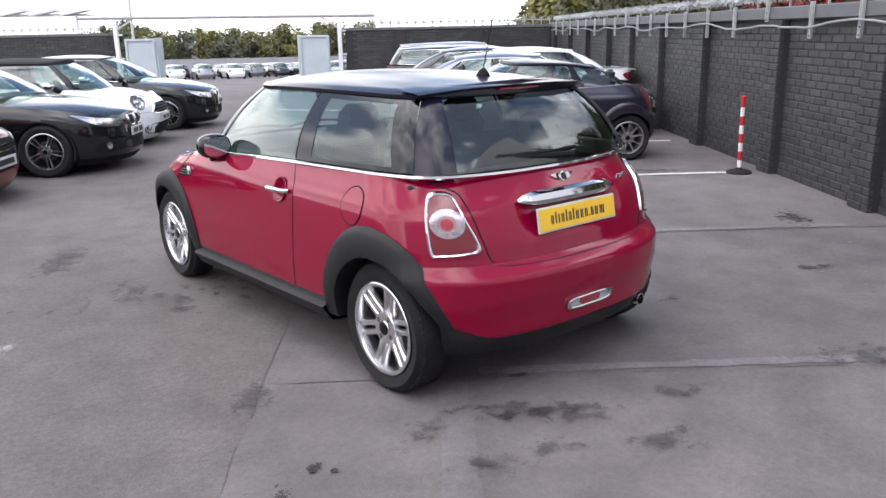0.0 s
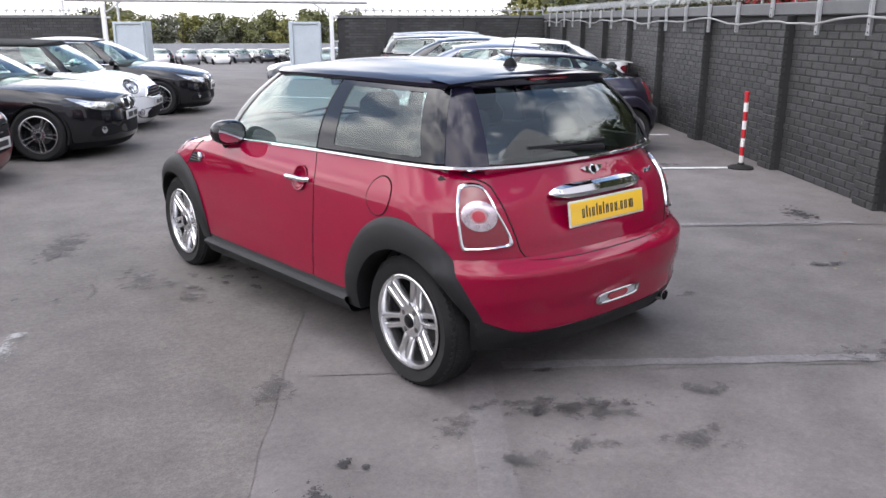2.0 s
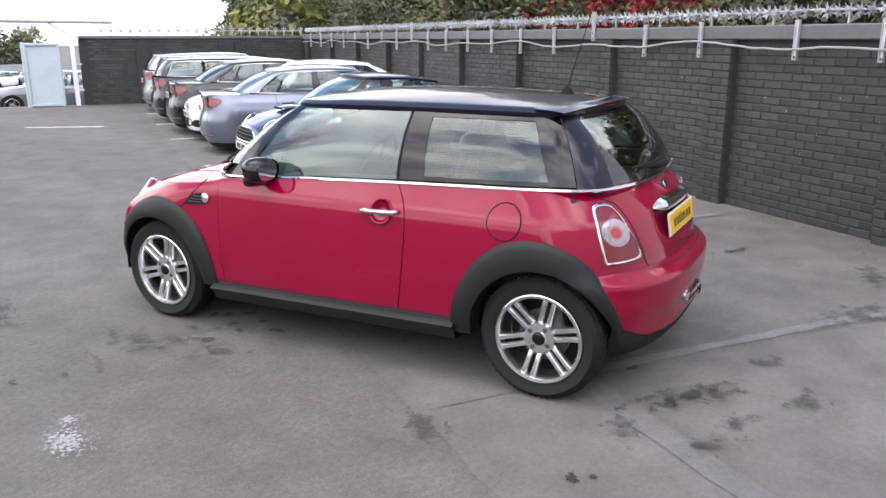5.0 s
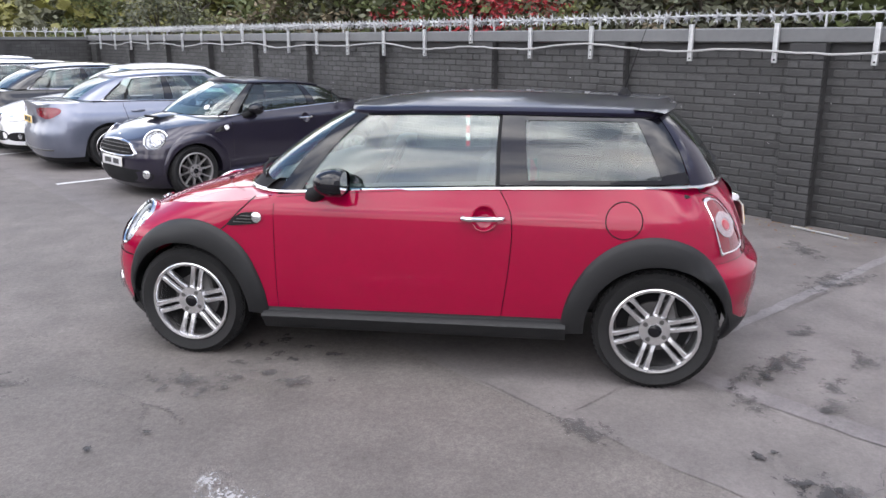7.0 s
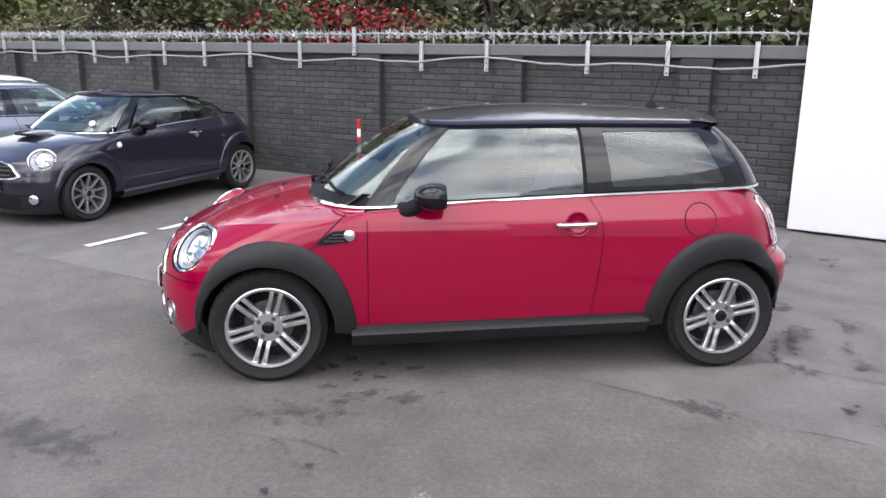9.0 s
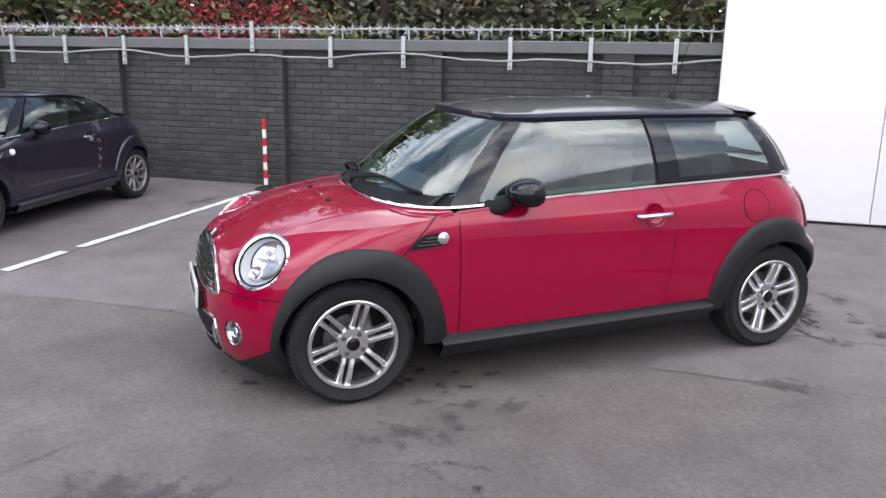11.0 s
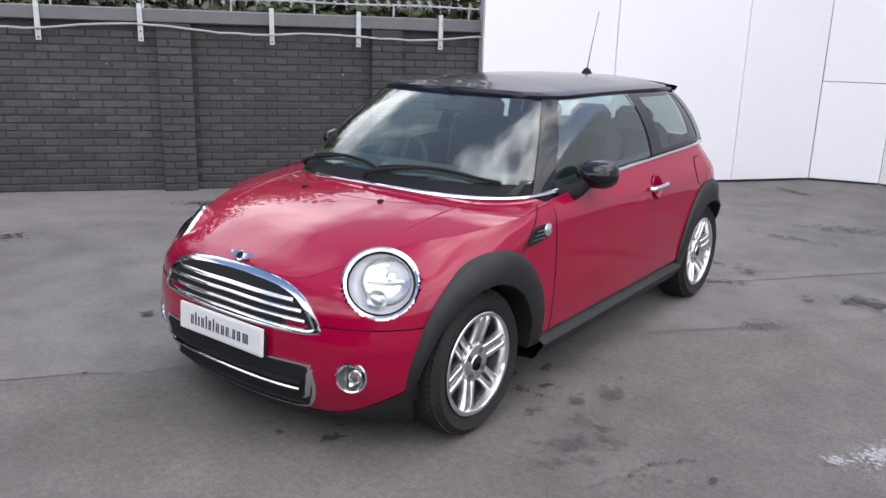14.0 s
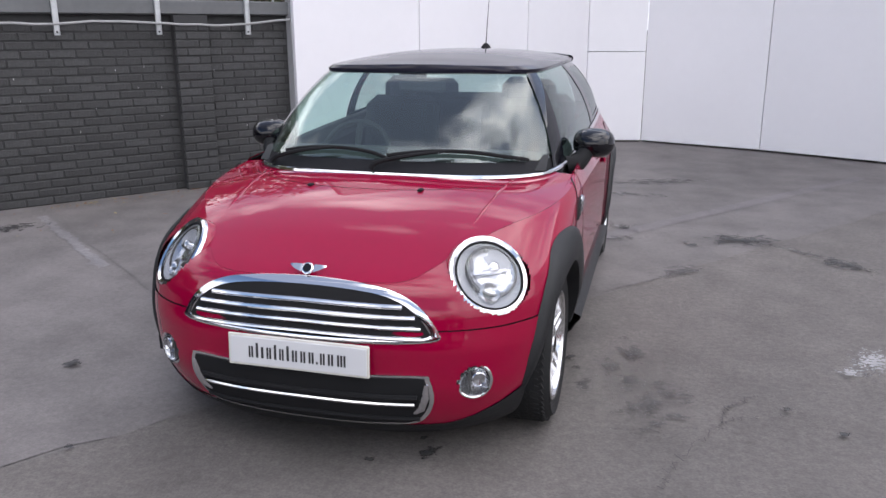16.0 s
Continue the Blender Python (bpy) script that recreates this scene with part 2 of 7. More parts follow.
SCUTTLE = mat("scuttle_plastic", (0.008, 0.008, 0.010), 0.7, spec=0.2, vary=0.15, scale=16, bump=0.1, bump_scale=200)
TRIM = mat("interior_black", (0.014, 0.014, 0.015), 0.75, vary=0.15, scale=20, bump=0.1, bump_scale=200)
SEAT = mat("seat_cloth", (0.020, 0.020, 0.022), 0.9, vary=0.15, scale=30, bump=0.2, bump_scale=260)
GLASS = glazing("car_glass", (0.78, 0.95, 0.89), 0.92)
TINTED = glazing("dark_car_glass", (0.62, 0.71, 0.68), 0.72)
REAR_GLASS = glazing("dark_rear_glass", (0.50, 0.57, 0.55), 0.8)
LENS = glazing("clear_lens", (0.97, 0.97, 0.98), 0.45)
LINING = mat("pale_headlining", (0.20, 0.20, 0.20), 0.9, vary=0.05, scale=20)
LAMP_RED = mat("red_lamp", (0.15, 0.006, 0.014), 0.12, coat=0.5)
LAMP_PALE = mat("pale_red_lamp", (0.36, 0.16, 0.17), 0.15, coat=1.0, vary=0.2, scale=30)
LAMP_BRIGHT = mat("bright_red_lamp", (0.34, 0.02, 0.035), 0.15, coat=1.0)
LAMP_SILVER = mat("silvered_ring", (0.40, 0.33, 0.35), 0.2, metal=0.7, coat=1.0, vary=0.25, scale=40)
LAMP_BOWL = mat("lamp_bowl", (0.62, 0.63, 0.65), 0.14, metal=0.9)
LAMP_GREY = mat("lamp_silver_grey", (0.40, 0.41, 0.44), 0.3, metal=0.1)
WHITE_GOODS = mat("white_plastic", (0.74, 0.74, 0.76), 0.4, vary=0.03)
PLATE_Y = mat("yellow_plate", (0.83, 0.50, 0.012), 0.35, coat=0.4)
PLATE_W = mat("white_plate", (0.56, 0.56, 0.57), 0.35, coat=0.4)
INK = mat("plate_ink", (0.02, 0.02, 0.022), 0.5)
PLATE_RIM = mat("plate_rim", (0.55, 0.53, 0.48), 0.5)


def asphalt(name, base, stain=0.5, grain=1.0):
    """Worn asphalt: stone grain, tyre-polished streaks and broad stains."""
    m = mat(name, base, rough=0.8, spec=0.4)
    n, l = m.node_tree.nodes, m.node_tree.links
    b = n["Principled BSDF"]
    co = n.new("ShaderNodeTexCoord")
    last = None
    mp = n.new("ShaderNodeMapping")
    mp.inputs["Rotation"].default_value = (0, 0, radians(37))
    mp.inputs["Scale"].default_value = (1.0, 0.35, 1.0)
    l.new(co.outputs["Object"], mp.inputs[0])
    col = n.new("ShaderNodeRGB")
    col.outputs[0].default_value = (*base, 1)
    last = col.outputs[0]
    for sc, det, lo, hi, src in ((0.55, 6, 1 - 0.45 * stain, 1 + 0.45 * stain, mp.outputs[0]), (3.1, 7, 1 - 0.35 * stain, 1 + 0.35 * stain, co.outputs["Object"]), (95, 3, 1 - 0.24 * grain, 1 + 0.24 * grain, co.outputs["Object"]), (30, 4, 1 - 0.2 * grain, 1 + 0.2 * grain, co.outputs["Object"])):
        t, r, mu = n.new("ShaderNodeTexNoise"), n.new("ShaderNodeMapRange"), n.new("ShaderNodeVectorMath")
        t.inputs["Scale"].default_value, t.inputs["Detail"].default_value = sc, det
        r.inputs["From Min"].default_value, r.inputs["From Max"].default_value = 0.25, 0.75
        r.inputs["To Min"].default_value, r.inputs["To Max"].default_value = lo, hi
        mu.operation = "SCALE"
        l.new(src, t.inputs["Vector"])
        l.new(t.outputs["Fac"], r.inputs["Value"])
        l.new(last, mu.inputs[0])
        l.new(r.outputs[0], mu.inputs["Scale"])
        last = mu.outputs[0]
    # dark scuffs with a ragged edge
    t, r, mx = n.new("ShaderNodeTexNoise"), n.new("ShaderNodeValToRGB"), n.new("ShaderNodeMix")
    t.inputs["Scale"].default_value, t.inputs["Detail"].default_value, t.inputs["Roughness"].default_value = 1.4, 9, 0.7
    r.color_ramp.elements[0].position, r.color_ramp.elements[1].position = 0.60, 0.72
    r.color_ramp.elements[1].color = (0.5 * stain, 0.5 * stain, 0.5 * stain, 1)
    r.color_ramp.elements[0].color = (0, 0, 0, 1)
    mx.data_type = "RGBA"
    l.new(co.outputs["Object"], t.inputs["Vector"])
    l.new(t.outputs["Fac"], r.inputs[0])
    l.new(r.outputs[0], mx.inputs[0])
    l.new(last, mx.inputs[6])
    mx.inputs[7].default_value = (base[0] * 0.35, base[1] * 0.35, base[2] * 0.36, 1)
    l.new(mx.outputs[2], b.inputs["Base Color"])
    v, bp = n.new("ShaderNodeTexVoronoi"), n.new("ShaderNodeBump")
    v.inputs["Scale"].default_value = 110
    bp.inputs["Strength"].default_value, bp.inputs["Distance"].default_value = 0.2 * grain, 0.006
    l.new(co.outputs["Object"], v.inputs["Vector"])
    l.new(v.outputs["Distance"], bp.inputs["Height"])
    l.new(bp.outputs[0], b.inputs["Normal"])
    rr = n.new("ShaderNodeMapRange")
    rr.inputs["To Min"].default_value, rr.inputs["To Max"].default_value = 0.62, 0.9
    l.new(t.outputs["Fac"], rr.inputs["Value"])
    l.new(rr.outputs[0], b.inputs["Roughness"])
    return m


ASPHALT = asphalt("worn_asphalt", (0.121, 0.110, 0.107), 0.6, 0.75)
ASPHALT_OLD = asphalt("coarse_asphalt", (0.109, 0.098, 0.092), 0.6, 0.9)
JOINT = asphalt("pale_joint", (0.136, 0.124, 0.126), 0.6, 0.6)
LINE = mat("line_paint", (0.55, 0.55, 0.55), 0.7, vary=0.25, scale=9, bump=0.2, bump_scale=120)
BRICK = mat("grey_painted_brick", (0.037, 0.037, 0.0375), 0.62, vary=0.38, scale=4, bump=0.5, bump_scale=60, island=0.28)
MORTAR = mat("painted_mortar", (0.030, 0.030, 0.031), 0.85, vary=0.2, scale=9)
COPING = mat("grey_coping", (0.105, 0.108, 0.112), 0.6, vary=0.15, scale=3)
GALV = mat("galvanised_steel", (0.50, 0.51, 0.52), 0.45, metal=0.55, vary=0.14, scale=18)
SPIKE = mat("weathered_zinc", (0.40, 0.41, 0.42), 0.6, metal=0.3, vary=0.2, scale=20)
CABLE = mat("grey_cable", (0.28, 0.28, 0.28), 0.6)
BOARD = mat("white_cladding", (0.70, 0.69, 0.715), 0.45, vary=0.02, scale=1.2)
BOARD_BACK = mat("grey_panel_backing", (0.30, 0.30, 0.31), 0.8, vary=0.05)
GATE = mat("pale_blue_steel", (0.42, 0.47, 0.51), 0.5, metal=0.1, vary=0.08, scale=2)
RAIL = mat("weathered_grey_steel", (0.30, 0.30, 0.31), 0.55, metal=0.2, vary=0.15, scale=6)
POST_RED = mat("red_post_paint", (0.46, 0.012, 0.02), 0.5, vary=0.12, scale=20)
POST_WHITE = mat("white_post_paint", (0.72, 0.71, 0.70), 0.5, vary=0.1, scale=20)
FENCE = mat("far_fence", (0.26, 0.27, 0.29), 0.8, vary=0.1, scale=0.4)

WALL_U, WALL_N = Vector((0.605, 0.796, 0)), Vector((-0.796, 0.605, 0))
WALL_O = Vector((4.43, -1.30, 0))
WALL_END = 17.0
WALL_R = Matrix(((WALL_U.x, WALL_N.x, 0), (WALL_U.y, WALL_N.y, 0), (0, 0, 1))).to_4x4()


def on_wall(s, out=0.0, z=0.0):
    return WALL_O + WALL_U * s + WALL_N * out + Vector((0, 0, z))


def fall(x, y):
    """The lot is level; past the gate the ground drops a little, then sinks gently as far as the trees."""
    d = (x - WALL_O.x) * WALL_U.x + (y - WALL_O.y) * WALL_U.y - WALL_END - 0.2
    return 0.0 if d < 0 else -0.125 * d if d < 4 else -0.5 - 0.036 * min(d - 4, 118.8)


# ---------------------------------------------------------------- ground
def build_ground():
    g = Geo()
    ticks = [-900, -300, -120, -60] + list(range(-40, 16, 4)) + [17.2, 21.2, 25.2, 29.7, 34, 38, 44, 60, 90, 140, 250, 500, 900]
    rows = []
    for s in ticks:
        row = []
        for o in ticks:
            p = WALL_O + WALL_U * s + WALL_N * o
            z = fall(p.x, p.y)
            row.append((p.x, p.y, z))
        rows.append(row)
    g.grid(rows)
    return thing("ground", "grey worn asphalt car park surface", "ground", kind="structure", geo=g, material=ASPHALT, smooth=60)


ground = build_ground()


def ragged(points, step=0.06, rough=0.02, seed=0):
    """A closed outline with an uneven edge."""
    rnd = random.Random(seed)
    out = []
    for i, a in enumerate(points):
        b = points[(i + 1) % len(points)]
        d = math.hypot(b[0] - a[0], b[1] - a[1])
        k = max(1, int(d / step))
        for j in range(k):
            t = j / k
            out.append((a[0] + (b[0] - a[0]) * t + rnd.gauss(0, rough), a[1] + (b[1] - a[1]) * t + rnd.gauss(0, rough)))
    return out


def mark(name, label, points, material, z=0.004, rough=0.01, step=0.08, seed=0, category="marking", group=""):
    g = Geo()
    p = ragged(points, step, rough, seed)
    g.add([(x, y, z) for x, y in p], [tuple(range(len(p)))])
    ob = thing(name, label, category, group, "structure", g, material, smooth=0)
    return ob


def strip(a, b, w):
    a, b = Vector((*a, 0)), Vector((*b, 0))
    d = (b - a).normalized()
    n = Vector((-d.y, d.x, 0)) * w / 2
    return [tuple((p)[:2]) for p in (a - n, b - n, b + n, a + n)]


# ---------------------------------------------------------------- brick walls
PILLARS = [-2.02, 0.11, 2.11, 4.44, 6.42, 8.22, 10.0, 12.0, 14.1, 16.3]
PILLAR_W, PILLAR_OUT, WALL_H = 0.335, 0.105, 1.66
COURSE, BRICK_L = 0.0755, 0.2255


def brick_mesh(length):
    g = Geo().box((0, 0, 0), (length - 0.011, 0.05, 0.0645), None, 0.006)
    return g.mesh("brick", BRICK, 30)


def brick_places(s0, s1, height, pillars):
    """Length, place along the wall, stand-out and height of every brick."""
    out = []
    rows = int(height / COURSE)
    for k in range(rows):
        z = (k + 0.5) * COURSE
        s = s0 - (0 if k % 2 else BRICK_L / 2)
        while s < s1:
            a, b = max(s, s0), min(s + BRICK_L, s1)
            if b - a > 0.06:
                mid = (a + b) / 2
                if not any(p + 0.04 < mid < p + PILLAR_W - 0.04 for p in pillars):
                    out.append((b - a, mid, 0.0, z))
            s += BRICK_L
        for p in pillars:
            if not s0 < p < s1:
                continue
            cuts = (0.2255, 0.1095) if k % 2 else (0.1095, 0.2255)
            q = p
            for c in cuts:
                out.append((c, q + c / 2, PILLAR_OUT, z))
                q += c
    return out


def build_wall():
    g = Geo()
    s0, s1 = -4.2, WALL_END + 0.2
    g.box(on_wall((s0 + s1) / 2, -0.106, WALL_H / 2), (s1 - s0, 0.21, WALL_H), WALL_R)
    for p in PILLARS:
        g.box(on_wall(p + PILLAR_W / 2, PILLAR_OUT / 2 - 0.013, WALL_H / 2), (PILLAR_W - 0.012, PILLAR_OUT + 0.02, WALL_H), WALL_R)
    wall = thing("wall_east", "dark grey painted brick boundary wall with piers", "wall", kind="structure", geo=g, material=MORTAR, smooth=0)
    cop = Geo().box(on_wall((s0 + s1) / 2, -0.09, WALL_H + 0.07), (s1 - s0, 0.32, 0.135), WALL_R, 0.012)
    part("coping", cop, COPING, wall, "plain grey coping strip")
    return wall


wall_east = build_wall()

# far wall with the gateway
FAR_O = on_wall(WALL_END)
GATE_A, GATE_B = 6.1, 12.35


def on_far(l, out=0.0, z=0.0):
    return FAR_O + WALL_N * l - WALL_U * out + Vector((0, 0, z))


FAR_R = Matrix(((WALL_N.x, -WALL_U.x, 0), (WALL_N.y, -WALL_U.y, 0), (0, 0, 1))).to_4x4()


def build_far_wall():
    g = Geo()
    for a, b in ((0, GATE_A - 0.15), (GATE_B + 0.2, 40)):
        g.box(on_far((a + b) / 2, -0.11, 0.70), (b - a, 0.22, 1.98), FAR_R)
    for l in (2.2, 4.4, 17.0, 19.3, 21.6, 24.0, 26.4, 29.0):
        g.box(on_far(l, 0.05, 0.83), (0.34, 0.12, 1.66), FAR_R)
    wall = thing("wall_north", "dark brick wall at the far end beside the gateway", "wall", kind="structure", geo=g, material=MORTAR, smooth=0)
    b = Geo()
    for a, c in ((0.1, GATE_A - 0.2), (GATE_B + 0.3, 32)):
        k = 0
        z = COURSE / 2
        while z < 1.66:
            l = a + (BRICK_L / 2 if k % 2 else 0)
            while l < c - 0.2:
                b.box(on_far(l, 0.004, z), (BRICK_L - 0.014, 0.03, 0.062), FAR_R)
                l += BRICK_L
            z += COURSE
            k += 1
    tagged(part("brick_facing", b, BRICK, wall, smooth=0), kind="stuff")
    c = Geo()
    for a, e in ((0, GATE_A - 0.15), (GATE_B + 0.2, 40)):
        c.box(on_far((a + e) / 2, -0.1, 1.725), (e - a, 0.3, 0.07), FAR_R)
    part("coping", c, COPING, wall)
    return wall


build_far_wall()


def build_gateway():
    frame = thing("gateway_frame", "tall white-painted steel gateway frame with a long top rail", "gate")
    for l, h in ((GATE_A, 2.06), (GATE_B, 2.10)):
        part("post", Geo().box(on_far(l, 0.1, h / 2), (0.11, 0.11, h), FAR_R, 0.01), WHITE_GOODS, frame)
        for z in (0.4, 1.05, 1.7):
            part("hinge", Geo().box(on_far(l - 0.12, 0.12, z), (0.12, 0.09, 0.05), FAR_R), GALV, frame)
        part("brace", Geo().tube([on_far(l, 0.1, h - 0.3), on_far(l + (0.5 if l == GATE_A else -0.5), 0.1, h + 0.02)], 0.022, 6), GALV, frame)
    part("top_rail", Geo().tube([on_far(GATE_A - 1.0, 0.1, 2.09), on_far(GATE_B + 1.0, 0.1, 2.16)], 0.040, 8), RAIL, frame)
    part("stay_wire", Geo().tube([on_far(GATE_A - 1.0, 0.1, 2.09), on_far(GATE_A - 1.3, 0.1, 1.84)], 0.012, 6), GALV, frame)
    for l, sgn in ((GATE_A + 0.78, 1), (GATE_B - 0.78, -1)):
        leaf = thing("gate_leaf", "folded-back pale blue steel gate leaf", "gate", "gate leaves")
        part("panel", Geo().box(on_far(l - 0.1 * sgn, 0.30, 0.80), (0.80, 0.05, 1.52), FAR_R, 0.01), GATE, leaf)
        part("return_panel", Geo().box(on_far(l + 0.37 * sgn, 0.05, 0.80), (0.05, 0.54, 1.60), FAR_R, 0.01), GATE, leaf)
        for k in (-0.43, 0.33):
            part("stile", Geo().box(on_far(l - 0.02 * sgn + k * sgn, 0.33, 0.80), (0.065, 0.08, 1.58), FAR_R, 0.01), GATE, leaf)
        for z in (0.06, 1.55):
            part("rail", Geo().box(on_far(l - 0.08 * sgn, 0.33, z), (0.78, 0.075, 0.065), FAR_R, 0.01), GATE, leaf)


build_gateway()


# ---------------------------------------------------------------- white cladding building
BOARDS = [(2.54, -3.49), (1.58, -4.72), (0.56, -6.03), (-0.10, -6.98), (-0.86, -7.20), (-2.35, -6.62), (-3.67, -5.92), (-6.4, -4.4), (-11.0, -2.0)]


def build_boards():
    wall = thing("wall_south", "tall smooth white clad wall of flush panels", "wall", kind="structure")
    h = 4.6
    for i, (a, b) in enumerate(zip(BOARDS[:-1], BOARDS[1:])):
        a, b = Vector((*a, 0)), Vector((*b, 0))
        d = (b - a).normalized()
        n = Vector((d.y, -d.x, 0)) * -1
        rot = Matrix(((d.x, n.x, 0), (d.y, n.y, 0), (0, 0, 1))).to_4x4()
        gap = 0.004
        cuts = [(0.03, h)] if i != 3 else [(0.03, 1.22), (1.228, h)]
        for z0, z1 in cuts:
            c = (a + b) / 2 + n * 0.03 + Vector((0, 0, (z0 + z1) / 2))
            part("panel", Geo().box(c, ((b - a).length - 2 * gap, 0.06, z1 - z0), rot, 0.004), BOARD, wall)
    back = Geo()
    for p, q in zip(BOARDS[:-1], BOARDS[1:]):
        p, q = Vector((*p, 0)), Vector((*q, 0))
        e = (q - p).normalized()
        nn = Vector((-e.y, e.x, 0))
        r2 = Matrix(((e.x, nn.x, 0), (e.y, nn.y, 0), (0, 0, 1))).to_4x4()
        back.box((p + q) / 2 + nn * 0.12 + Vector((0, 0, h / 2)), ((q - p).length, 0.1, h - 0.02), r2)
    part("backing", back, BOARD_BACK, wall, smooth=0)
    return wall


build_boards()


# ---------------------------------------------------------------- cars
class Shape:
    """The lower body of a car as a function of length and height: nose to +y, ground at z = 0."""

    def __init__(self, a, yf, yr, zs, zc, belt, wheels, arch=0.45, lf=0.72, lr=0.52, pf=2.8, pr=3.0, sill=0.2, cowl=0.78, deck=None, hub=0.30, bow=None):
        self.bow = curve(*zip(*bow)) if bow else None
        self.a, self.yf, self.yr = curve(*zip(*a)), curve(*zip(*yf)), curve(*zip(*yr))
        self.zs, self.zc, self.belt = curve(*zip(*zs)), curve(*zip(*zc)), curve(*zip(*belt))
        self.wheels, self.arch, self.lf, self.lr, self.fp, self.pr, self.sill, self.cowl, self.deck, self.hub = wheels, arch, lf, lr, (curve(*zip(*pf)) if isinstance(pf, list) else lambda z: pf), pr, sill, cowl, deck, hub

    def half(self, y, z):
        """Half the width at (y, z)."""
        yf, yr, a = self.yf(z), self.yr(z), self.a(z)
        if y > yf - self.lf:
            q = min(1.0, 1 - (yf - y) / self.lf)
            p = self.fp(z)
            return a * max(0.0, 1 - q ** p) ** (1 / p)
        if y < yr + self.lr:
            q = min(1.0, 1 - (y - yr) / self.lr)
            return a * max(0.0, 1 - q ** self.pr) ** (1 / self.pr)
        return a

    def front(self, x, z):
        """How far forward the nose stands at (x, z)."""
        p = self.fp(z)
        q = max(0.0, 1 - (abs(x) / self.a(z)) ** p) ** (1 / p)
        return self.yf(z) - self.lf * (1 - q)

    def back(self, x, z):
        q = max(0.0, 1 - (abs(x) / self.a(z)) ** self.pr) ** (1 / self.pr)
        return self.yr(z) + self.lr * (1 - q)

    def sway(self, y, z):
        """The rear edge of the door bows backwards below the waist."""
        return 0.0 if not self.bow else math.exp(-((y + 0.5) / 0.13) ** 2) * self.bow(z)

    def columns(self, lines, nf=26, nr=22, nm=30):
        """The columns of the side: a zone and a number in it."""
        cols = [("f", i / nf * 90) for i in range(nf + 1)]
        ya, yb = self.yf(0.5) - self.lf, self.yr(0.5) + self.lr
        mids = [ya + (yb - ya) * i / nm for i in range(1, nm)]
        for w in self.wheels:
            for k in range(-12, 13):
                mids.append(w + self.arch * math.sin(radians(k * 7.5)))
        mids = [m for m in mids if yb + 0.005 < m < ya - 0.005 and not any(abs(m - q) < 0.012 for q in lines)] + list(lines)
        cols += [("m", y) for y in sorted(set(mids), reverse=True)]
        cols += [("r", 90 - i / nr * 90) for i in range(nr + 1)]
        return cols

    def point(self, col, z):
        kind, k = col
        if kind == "m":
            y = k + self.sway(k, z)
            return (self.half(y, z), y, z)
        s, c = math.sin(radians(k)), math.cos(radians(k))
        if kind == "f":
            p = self.fp(z)
            return (self.a(z) * s ** (2 / p), self.yf(z) - self.lf * (1 - c ** (2 / p)), z)
        return (self.a(z) * s ** (2 / self.pr), self.yr(z) + self.lr * (1 - c ** (2 / self.pr)), z)

    def top(self, col):
        z = 0.8
        for _ in range(6):
            y = self.point(col, z)[1]
            if y > self.cowl:
                z = self.zs(y)
            elif self.deck and y < self.deck[0]:
                z = self.deck[1](y)
            else:
                z = self.belt(y)
        return z

    def bottom(self, col, low):
        y = self.point(col, 0.5)[1]
        z = low
        for w in self.wheels:
            if abs(y - w) < self.arch:
                z = max(z, self.hub + math.sqrt(self.arch ** 2 - (y - w) ** 2))
        return z


def shell(sh, cols, z0, z1, rows=14, push=0.0, keep=None):
    """A band of the side between two heights (numbers or functions of the column), both sides."""
    g = Geo()
    side = []
    for c in cols:
        a = max(sh.bottom(c, 0), z0(c) if callable(z0) else z0)
        b = z1(c) if callable(z1) else z1
        b = max(b, a)
        line = []
        for i in range(rows + 1):
            x, y, z = sh.point(c, a + (b - a) * i / rows)
            k = 1 + push / 0.8
            line.append((x * k, y * (1 + push / 1.9), z))
        side.append(line)
    runs, run = [], []
    for c, line in zip(cols, side):
        if keep is None or keep(c):
            run.append(line)
        elif run:
            runs.append(run)
            run = []
    if run:
        runs.append(run)
    for run in runs:
        if len(run) > 1:
            g.grid(run)
    g.mirror()
    return g


def bonnet_cap(sh, cols, power=2.6, n=16, lift=0.0, ymin=-9):
    g = Geo()
    rows = []
    for c in cols:
        if c[0] == "r":
            continue
        z = sh.top(c)
        x, y, z = sh.point(c, z)
        if y < sh.cowl - 0.001 or y < ymin:
            continue
        zc = max(sh.zc(y), z)
        rows.append([(x * f, y, zc - (zc - z) * abs(f) ** power + lift) for f in (i / n - 1 for i in range(2 * n + 1))])
    return g.grid(rows)


def ring_on_side(sh, yc, zc, r0, r1, a0, a1, out0=0.004, out1=0.026, n=44):
    """A cladding band round a wheel opening that lies on the side of the body."""
    g = Geo()
    rows = []
    for i in range(n + 1):
        a = radians(a0 + (a1 - a0) * i / n)
        row = []
        rim = r1(a0 + (a1 - a0) * i / n) if callable(r1) else r1
        for t, o in ((1.0, out0), (0.93, out0 + 0.6 * (out1 - out0)), (0.75, out1), (0.45, out1), (0.15, out1 * 0.95), (0.0, out1 * 0.7), (0.0, -0.10)):
            r = r0 + (rim - r0) * t
            y, z = yc + r * math.cos(a), max(zc + r * math.sin(a), 0.14)
            x = sh.half(y, max(z, 0.2))
            # the band sinks into the bumpers and sills at its two ends
            ease = min(1.0, 0.25 + 6.0 * min(i, n - i) / n)
            row.append((max(x + (o * ease if o > 0 else o), 0.3), y, z))
        rows.append(row)
    g.grid(rows)
    return g


